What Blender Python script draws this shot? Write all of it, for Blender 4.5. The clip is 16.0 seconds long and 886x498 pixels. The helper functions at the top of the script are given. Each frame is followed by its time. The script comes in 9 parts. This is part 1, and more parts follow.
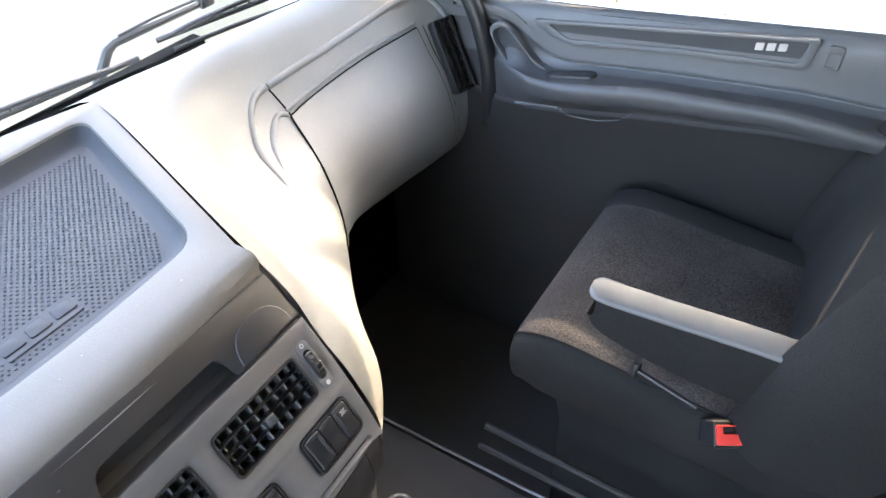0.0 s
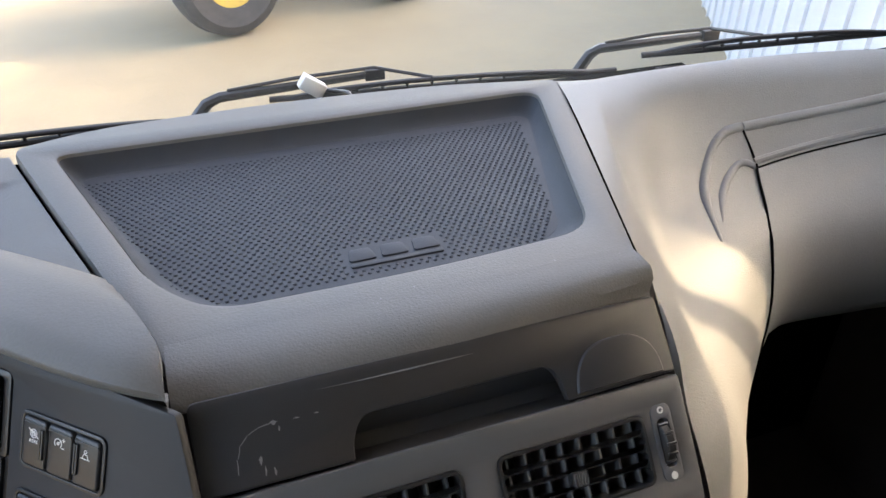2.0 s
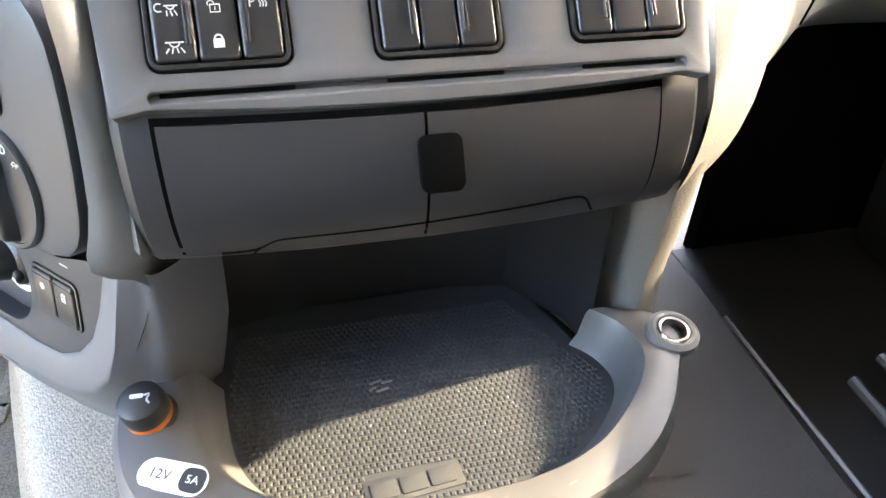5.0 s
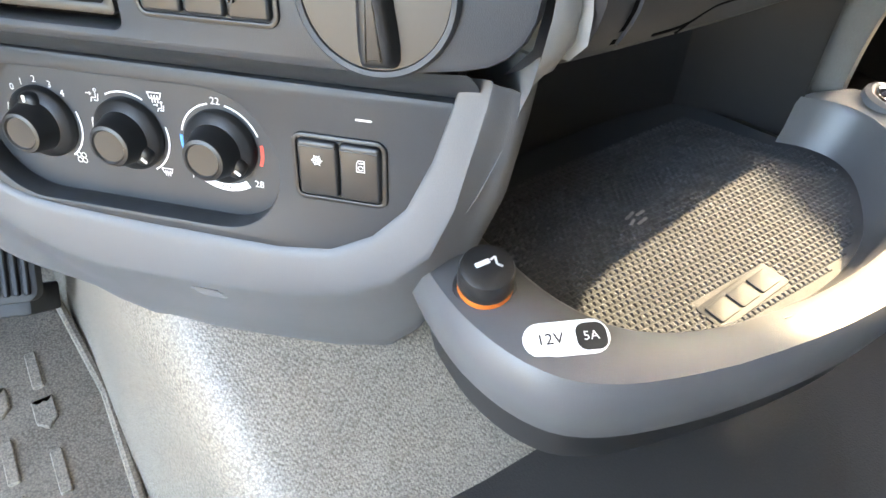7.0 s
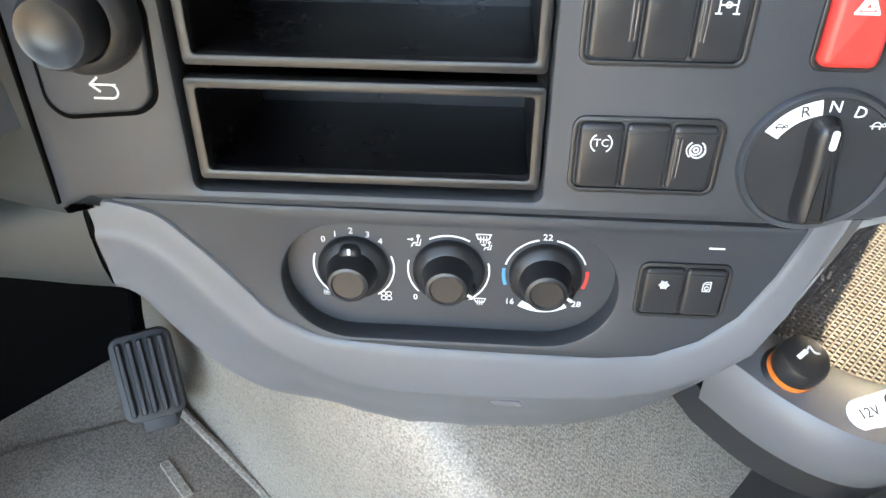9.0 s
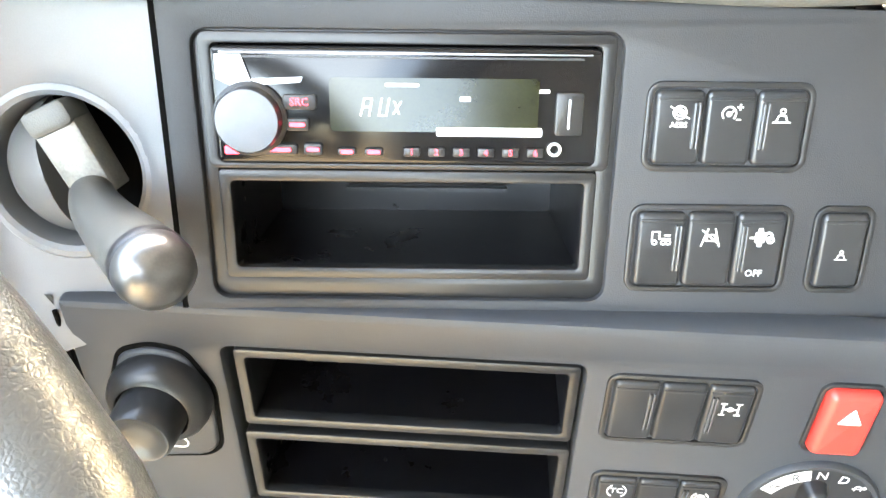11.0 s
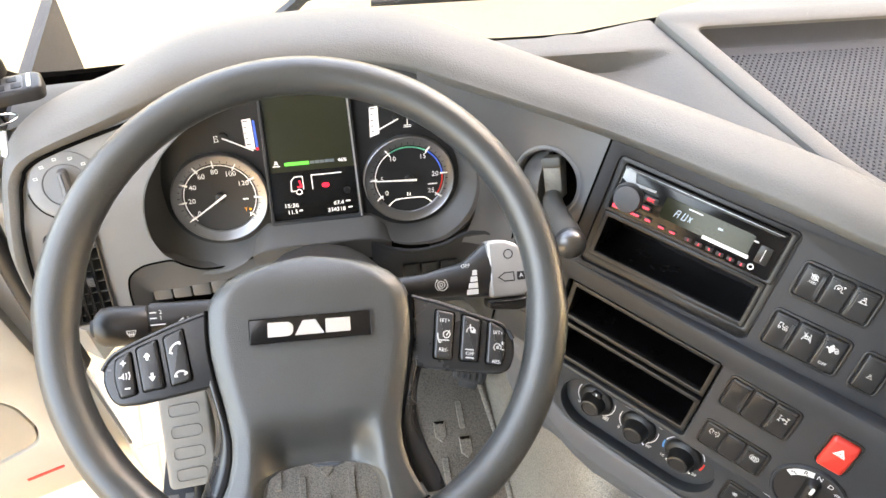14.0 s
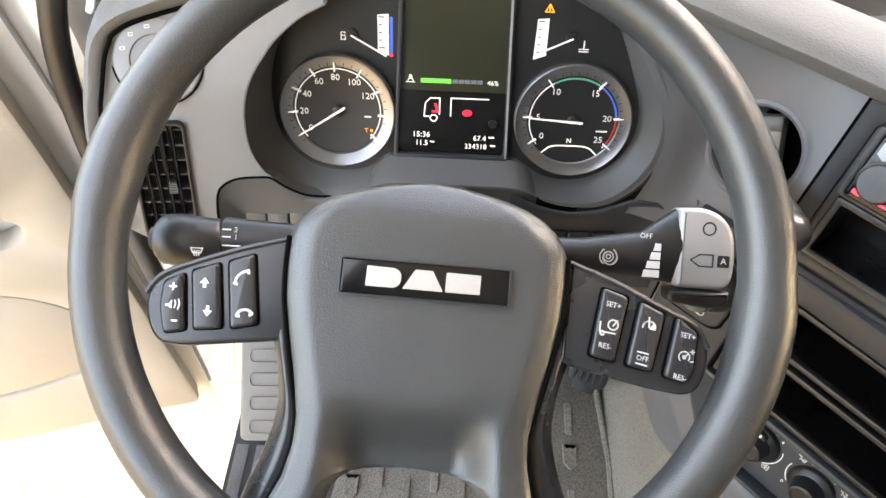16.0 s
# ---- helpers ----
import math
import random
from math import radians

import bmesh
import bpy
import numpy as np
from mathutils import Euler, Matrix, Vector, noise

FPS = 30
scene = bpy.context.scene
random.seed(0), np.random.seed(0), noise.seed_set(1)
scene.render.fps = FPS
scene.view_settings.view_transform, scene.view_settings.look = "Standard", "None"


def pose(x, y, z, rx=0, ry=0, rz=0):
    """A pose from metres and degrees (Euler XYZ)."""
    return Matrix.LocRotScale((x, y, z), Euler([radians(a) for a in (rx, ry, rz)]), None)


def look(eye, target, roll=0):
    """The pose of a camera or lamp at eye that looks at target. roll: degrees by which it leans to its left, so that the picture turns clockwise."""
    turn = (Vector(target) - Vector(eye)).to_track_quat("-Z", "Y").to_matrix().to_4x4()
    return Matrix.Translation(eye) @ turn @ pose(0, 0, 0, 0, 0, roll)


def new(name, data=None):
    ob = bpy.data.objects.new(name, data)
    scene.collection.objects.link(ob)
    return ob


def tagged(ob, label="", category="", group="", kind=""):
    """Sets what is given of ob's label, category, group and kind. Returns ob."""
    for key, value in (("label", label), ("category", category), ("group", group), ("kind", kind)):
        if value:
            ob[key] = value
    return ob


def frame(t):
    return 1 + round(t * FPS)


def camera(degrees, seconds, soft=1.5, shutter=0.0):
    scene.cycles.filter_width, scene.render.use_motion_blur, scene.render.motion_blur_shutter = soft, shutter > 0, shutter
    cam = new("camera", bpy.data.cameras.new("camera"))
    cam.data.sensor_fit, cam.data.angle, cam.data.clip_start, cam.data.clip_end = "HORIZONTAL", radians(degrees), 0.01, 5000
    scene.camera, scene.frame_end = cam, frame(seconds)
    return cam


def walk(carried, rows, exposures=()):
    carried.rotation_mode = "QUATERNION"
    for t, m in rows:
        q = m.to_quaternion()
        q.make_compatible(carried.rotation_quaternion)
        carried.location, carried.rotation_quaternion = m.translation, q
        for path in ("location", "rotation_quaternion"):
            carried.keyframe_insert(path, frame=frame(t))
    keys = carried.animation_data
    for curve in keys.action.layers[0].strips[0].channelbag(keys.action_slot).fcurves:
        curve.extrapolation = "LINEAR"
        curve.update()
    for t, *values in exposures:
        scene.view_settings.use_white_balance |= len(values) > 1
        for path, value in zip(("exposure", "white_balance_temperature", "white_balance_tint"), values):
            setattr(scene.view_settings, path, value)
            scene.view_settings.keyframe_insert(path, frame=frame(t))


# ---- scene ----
cam = camera(62.98, 16.0, soft=1.5)
PATH = [
    (0.0, 0.5717, -0.7421, 1.3839, 48.189, -0.552, -58.927),
    (0.5, 0.5704, -0.7272, 1.3961, 52.142, -0.012, -50.013),
    (1.0, 0.6100, -0.6673, 1.3502, 54.178, -0.001, -39.788),
    (1.5, 0.6271, -0.6179, 1.2513, 55.517, -0.692, -28.455),
    (2.0, 0.6381, -0.6663, 1.1937, 56.393, -0.335, -20.063),
    (2.5, 0.6637, -0.7405, 1.1290, 56.530, -0.363, -14.817),
    (3.0, 0.6862, -0.7763, 1.0712, 56.059, -0.260, -12.912),
    (3.5, 0.6793, -0.7949, 1.0081, 55.277, -0.377, -12.425),
    (4.0, 0.7002, -0.8099, 0.9538, 54.575, -0.581, -12.478),
    (4.2, 0.7038, -0.8173, 0.9300, 53.803, -0.777, -12.506),
    (6.3, 0.5594, -0.7943, 0.7834, 46.026, -0.429, -23.120),
    (6.5, 0.5197, -0.7566, 0.7721, 45.328, -0.798, -26.576),
    (7.0, 0.3696, -0.6714, 0.7450, 45.246, -1.092, -32.018),
    (7.5, 0.2549, -0.5988, 0.7372, 45.053, -1.391, -35.533),
    (8.0, 0.1950, -0.5507, 0.7291, 45.026, -1.660, -38.173),
    (8.5, 0.1559, -0.5242, 0.7636, 45.349, -1.634, -41.614),
    (9.0, 0.1586, -0.4690, 0.8239, 45.016, -2.336, -43.083),
    (9.5, 0.1715, -0.4420, 0.8762, 44.542, -2.463, -43.196),
    (10.0, 0.1995, -0.4185, 0.9353, 44.540, -2.430, -43.310),
    (10.2, 0.2116, -0.4135, 0.9565, 44.405, -2.383, -43.327),
    (12.3, 0.1887, -0.2985, 1.0653, 44.706, -4.321, -41.511),
    (12.5, 0.1718, -0.3097, 1.0922, 44.465, -3.840, -38.453),
    (13.0, 0.1074, -0.3849, 1.2060, 42.209, -2.583, -26.780),
    (13.5, 0.0631, -0.5094, 1.2867, 41.604, -3.096, -17.478),
    (14.0, 0.0285, -0.6038, 1.3736, 38.555, -2.821, -9.191),
    (14.5, 0.0243, -0.6769, 1.4477, 36.697, -2.911, -0.169),
    (15.0, 0.0430, -0.6811, 1.4481, 36.356, -2.287, 2.670),
    (15.5, 0.0306, -0.5983, 1.3307, 36.204, -1.745, 3.462),
    (16.0, 0.0126, -0.5112, 1.2148, 36.650, -1.532, 3.513),
]
walk(cam, [(r[0], pose(*r[1:])) for r in PATH],
     exposures=[(0.0, 4.62, 6800, 13), (0.5, 4.1, 6900, 13), (1.0, 3.4, 7000, 15), (1.5, 3.2, 7200, 15), (2.5, 3.7, 7050, 14), (3.5, 4.7, 6900, 13), (4.2, 5.1, 6900, 13), (6.3, 5.5, 7500, 11), (7.5, 5.0, 7350, 13), (8.0, 4.7, 7500, 16), (9.0, 5.1, 7500, 11), (10.2, 6.5, 8600, 9), (12.3, 4.7, 8400, 9), (14.0, 4.5, 8900, 15), (14.5, 4.45, 8900, 15), (15.0, 4.0, 8800, 16), (15.5, 3.95, 8700, 16), (16.0, 4.4, 8700, 15)])

# ---- light ----
SUN_AZ, SUN_EL = 85.5, 31.5     # degrees clockwise from the truck's nose, degrees above the horizon
world = bpy.data.worlds.new("sky")
scene.world = world
world.use_nodes = True
_nt = world.node_tree
_sky = _nt.nodes.new("ShaderNodeTexSky")
_sky.sky_type = "NISHITA"
_sky.sun_disc = False
_sky.dust_density = 4.0
_sky.sun_elevation = radians(SUN_EL)
_sky.sun_rotation = radians(SUN_AZ)
_nt.links.new(_sky.outputs["Color"], _nt.nodes["Background"].inputs["Color"])
_nt.nodes["Background"].inputs["Strength"].default_value = 0.15
_sun = bpy.data.lights.new("sun", "SUN")
_sun.energy = 0.92
_sun.angle = radians(1.0)
_sun.color = (1.0, 0.82, 0.54)
sun_ob = new("sun", _sun)
_az, _el = radians(SUN_AZ), radians(SUN_EL)
sun_ob.matrix_world = look((12 * math.sin(_az) * math.cos(_el), 12 * math.cos(_az) * math.cos(_el), 12 * math.sin(_el)), (0, 0, 0))

# sky light through the open driver doorway
_way = bpy.data.lights.new("doorway_sky", "AREA")
_way.shape = "RECTANGLE"
_way.size, _way.size_y = 0.80, 0.62
_way.energy = 0.25
_way.color = (0.90, 0.97, 1.0)
way_ob = new("doorway_sky", _way)
way_ob.matrix_world = Matrix(((0, 0, -1, -0.405), (-1, 0, 0, -0.44), (0, 1, 0, 1.38), (0, 0, 0, 1)))

# ---- builders ----
def part(name, bm, mat, parent=None, label="", m=None, smooth=True):
    """One mesh object from a bmesh, under a thing or a part."""
    if m is not None:
        bm.transform(m)
    me = bpy.data.meshes.new(name)
    bm.to_mesh(me)
    bm.free()
    if smooth:
        me.shade_smooth()
        me.set_sharp_from_angle(angle=radians(38))
    if mat:
        me.materials.append(mat)
    ob = new(name, me)
    ob.parent = parent
    if label:
        tagged(ob, label)
    return ob


def thing(name, label, category, m=None, group="", kind=""):
    ob = new(name)
    ob.empty_display_size = 0.02
    if m is not None:
        ob.matrix_world = m
    return tagged(ob, label, category, group, kind)


def basis(o, u, n, turn=0.0):
    """A frame on a surface: u runs along it, n leaves it; turn: degrees that u is turned in the surface."""
    u, n = Vector(u).normalized(), Vector(n).normalized()
    u = (u - n * u.dot(n)).normalized()
    v = n.cross(u)
    a = radians(turn)
    u2 = u * math.cos(a) + v * math.sin(a)
    v2 = n.cross(u2)
    m = Matrix((u2, v2, n)).transposed().to_4x4()
    m.translation = Vector(o)
    return m


def T(x, y, z=0.0):
    return Matrix.Translation((x, y, z))


def mm(*pts):
    return [(x / 1000.0, y / 1000.0) for x, y in pts]


def rrect(x0, y0, x1, y1, r, n=5):
    """Outline of a rounded rectangle, anticlockwise."""
    r = min(r, (x1 - x0) / 2 - 1e-5, (y1 - y0) / 2 - 1e-5)
    out = []
    for cx, cy, a0 in ((x1 - r, y0 + r, -90), (x1 - r, y1 - r, 0), (x0 + r, y1 - r, 90), (x0 + r, y0 + r, 180)):
        for i in range(n + 1):
            a = radians(a0 + 90 * i / n)
            out.append((cx + r * math.cos(a), cy + r * math.sin(a)))
    return out


def ring(cx, cy, r, n=40, a0=0.0, a1=360.0, ry=None):
    full = abs(a1 - a0) >= 359.9
    k = n if full else n + 1
    ry = r if ry is None else ry
    return [(cx + r * math.cos(radians(a0 + (a1 - a0) * i / n)), cy + ry * math.sin(radians(a0 + (a1 - a0) * i / n))) for i in range(k)]


def arc_band(cx, cy, r0, r1, a0, a1, n=24):
    """Outline of a flat arc between two radii."""
    return ring(cx, cy, r1, n, a0, a1) + list(reversed(ring(cx, cy, r0, n, a0, a1)))


def smooth_loop(pts, n=6, closed=True):
    """Catmull-Rom through the points."""
    out = []
    k = len(pts)
    dim = len(pts[0])
    rng = range(k if closed else k - 1)
    for i in rng:
        if closed:
            p = [pts[(i + j) % k] for j in (-1, 0, 1, 2)]
        else:
            p = [pts[min(max(i + j, 0), k - 1)] for j in (-1, 0, 1, 2)]
        for s in range(n):
            t = s / n
            out.append(tuple(0.5 * (2 * p[1][d] + (p[2][d] - p[0][d]) * t + (2 * p[0][d] - 5 * p[1][d] + 4 * p[2][d] - p[3][d]) * t * t
                                    + (3 * p[1][d] - p[0][d] - 3 * p[2][d] + p[3][d]) * t ** 3) for d in range(dim)))
    if not closed:
        out.append(tuple(pts[-1]))
    return out


def round_poly(pts, r, n=5):
    """Polygon with its corners rounded; r one radius or one for each corner."""
    out = []
    k = len(pts)
    for i in range(k):
        a, b, c = (Vector(pts[(i + j) % k]) for j in (-1, 0, 1))
        ri = r[i] if isinstance(r, (list, tuple)) else r
        d1, d2 = (a - b), (c - b)
        l1, l2 = d1.length, d2.length
        d1.normalize(), d2.normalize()
        q = min(ri, l1 * 0.48, l2 * 0.48)
        if q < 1e-5:
            out.append(tuple(b))
            continue
        p0, p2 = b + d1 * q, b + d2 * q
        for s in range(n + 1):
            t = s / n
            out.append(tuple(p0 * (1 - t) ** 2 + b * 2 * t * (1 - t) + p2 * t * t))
    return out


def prism(outline, z0, z1, bev=0.0, steps=2, bottom=True, draft=0.0):
    """An outline pulled from z0 to z1, with a rounded upper edge; draft: how far the upper rim stands in."""
    bm = bmesh.new()
    k = len(outline)
    nrm = []
    area = sum(outline[i][0] * outline[(i + 1) % k][1] - outline[(i + 1) % k][0] * outline[i][1] for i in range(k))
    sg = 1 if area > 0 else -1
    for i in range(k):
        a, b, c = (Vector(outline[(i + j) % k]) for j in (-1, 0, 1))
        e1, e2 = b - a, c - b
        if e1.length < 1e-9: e1 = e2
        if e2.length < 1e-9: e2 = e1
        n1 = Vector((e1.y, -e1.x)).normalized() * sg
        n2 = Vector((e2.y, -e2.x)).normalized() * sg
        v = n1 + n2
        v = v.normalized() / max(0.5, math.cos(n1.angle(n2, 0) / 2)) if v.length > 1e-6 else n1
        nrm.append(v)
    levels = [(0.0, z0)]
    if bev > 0:
        for s in range(steps + 1):
            a = radians(90 * s / steps)
            levels.append((draft + bev * (1 - math.cos(a)), z1 - bev * (1 - math.sin(a))))
    else:
        levels.append((draft, z1))
    rows = [[bm.verts.new((outline[i][0] - nrm[i].x * o, outline[i][1] - nrm[i].y * o, z)) for i in range(k)] for o, z in levels]
    for r0, r1 in zip(rows, rows[1:]):
        for i in range(k):
            j = (i + 1) % k
            f = (r0[i], r0[j], r1[j], r1[i]) if sg > 0 else (r0[j], r0[i], r1[i], r1[j])
            bm.faces.new(f)
    top = bm.faces.new(rows[-1] if sg > 0 else list(reversed(rows[-1])))
    if bottom:
        bm.faces.new(list(reversed(rows[0])) if sg > 0 else rows[0])
    bm.normal_update()
    return bm


def plate(outlines, z0, z1, bev=0.0):
    """A plate with holes: the first outline is its rim, the others are openings; all edges rounded by bev."""
    cu = bpy.data.curves.new("plate", "CURVE")
    cu.dimensions = "2D"
    cu.fill_mode = "BOTH"
    cu.extrude = max((z1 - z0) / 2 - bev, 1e-5)
    cu.bevel_depth = bev
    cu.bevel_resolution = 1
    cu.offset = -bev
    for o in outlines:
        sp = cu.splines.new("POLY")
        sp.points.add(len(o) - 1)
        for p, q in zip(sp.points, o):
            p.co = (q[0], q[1], 0, 1)
        sp.use_cyclic_u = True
    bm = curve_bm(cu, (z0 + z1) / 2)
    bmesh.ops.remove_doubles(bm, verts=bm.verts, dist=1e-5)
    return bm


def curve_bm(cu, dz=0.0):
    ob = bpy.data.objects.new("tmp", cu)
    me = bpy.data.meshes.new_from_object(ob)
    bm = bmesh.new()
    bm.from_mesh(me)
    bpy.data.objects.remove(ob)
    bpy.data.meshes.remove(me)
    bpy.data.curves.remove(cu)
    if dz:
        bm.transform(T(0, 0, dz))
    return bm


def letters(s, size, x=0.0, y=0.0, depth=0.0002, align="CENTER", turn=0.0, wide=1.0):
    """Raised writing in the built-in font, centred at x, y."""
    cu = bpy.data.curves.new("writing", "FONT")
    cu.body = s
    cu.size = size
    cu.extrude = depth / 2
    cu.align_x = align
    cu.align_y = "CENTER"
    cu.resolution_u = 2
    bm = curve_bm(cu)
    bm.transform(T(x, y, depth / 2) @ Matrix.Rotation(radians(turn), 4, "Z") @ Matrix.Diagonal((wide, 1, 1, 1)))
    return bm


def flat(outline, z=0.0, h=0.0003):
    return prism(outline, z, z + h)


def merge(*bms):
    """Joins bmeshes into the first."""
    base = bms[0]
    for b in bms[1:]:
        me = bpy.data.meshes.new("m")
        b.to_mesh(me)
        b.free()
        base.from_mesh(me)
        bpy.data.meshes.remove(me)
    return base


def moved(bm, m):
    bm.transform(m)
    return bm


def loft(sections, closed=False, caps=False):
    """A skin over rows of points."""
    bm = bmesh.new()
    rows = [[bm.verts.new(p) for p in s] for s in sections]
    for r0, r1 in zip(rows, rows[1:]):
        k = len(r0)
        for i in range(k if closed else k - 1):
            j = (i + 1) % k
            bm.faces.new((r0[i], r0[j], r1[j], r1[i]))
    if caps and closed:
        bm.faces.new(list(reversed(rows[0])))
        bm.faces.new(rows[-1])
    bmesh.ops.recalc_face_normals(bm, faces=bm.faces)
    return bm


def skin(sections, thick, flip=False):
    """A lofted sheet given a thickness, away from its outer face."""
    bm = loft(sections)
    if flip:
        bmesh.ops.reverse_faces(bm, faces=bm.faces)
    bm.normal_update()
    bmesh.ops.solidify(bm, geom=bm.faces[:], thickness=thick)
    return bm


def grid_loft(ctrl, nu, nv):
    """Smooths a net of points both ways."""
    rows = [smooth_loop(r, nu, closed=False) for r in ctrl]
    cols = [smooth_loop(list(c), nv, closed=False) for c in zip(*rows)]
    return [list(r) for r in zip(*cols)]


def tube(path, r, seg=12, closed=False, cap=True):
    """A round bar along points; r one radius or one for each point."""
    pts = [Vector(p) for p in path]
    k = len(pts)
    rows = []
    prev = None
    for i, p in enumerate(pts):
        if closed:
            d = (pts[(i + 1) % k] - pts[i - 1]).normalized()
        else:
            d = (pts[min(i + 1, k - 1)] - pts[max(i - 1, 0)]).normalized()
        if prev is None:
            a = d.orthogonal().normalized()
        else:
            a = (prev - d * prev.dot(d)).normalized()
        prev = a
        b = d.cross(a)
        ri = r[i] if isinstance(r, (list, tuple)) else r
        rows.append([tuple(p + (a * math.cos(2 * math.pi * s / seg) + b * math.sin(2 * math.pi * s / seg)) * ri) for s in range(seg)])
    if closed:
        rows.append(rows[0])
    bm = loft(rows, closed=True, caps=cap and not closed)
    if closed:
        bmesh.ops.remove_doubles(bm, verts=bm.verts, dist=1e-6)
    return bm


def lathe(profile, seg=40, sx=1.0, sy=1.0):
    """A profile of (radius, height) turned round z."""
    bm = bmesh.new()
    rows = []
    for r, z in profile:
        if r < 1e-6:
            rows.append([bm.verts.new((0, 0, z))])
        else:
            rows.append([bm.verts.new((r * sx * math.cos(2 * math.pi * i / seg), r * sy * math.sin(2 * math.pi * i / seg), z)) for i in range(seg)])
    for r0, r1 in zip(rows, rows[1:]):
        for i in range(seg):
            j = (i + 1) % seg
            if len(r0) == 1 and len(r1) == 1:
                continue
            if len(r0) == 1:
                bm.faces.new((r0[0], r1[j], r1[i]))
            elif len(r1) == 1:
                bm.faces.new((r0[i], r0[j], r1[0]))
            else:
                bm.faces.new((r0[i], r0[j], r1[j], r1[i]))
    bmesh.ops.recalc_face_normals(bm, faces=bm.faces)
    return bm


def box(x0, y0, z0, x1, y1, z1, bev=0.0, seg=2):
    bm = bmesh.new()
    bmesh.ops.create_cube(bm, size=1.0)
    bm.transform(Matrix.Translation(((x0 + x1) / 2, (y0 + y1) / 2, (z0 + z1) / 2)) @ Matrix.Diagonal((x1 - x0, y1 - y0, z1 - z0, 1)))
    if bev > 0:
        bmesh.ops.bevel(bm, geom=bm.edges[:], offset=bev, segments=seg, affect="EDGES", profile=0.5)
    return bm


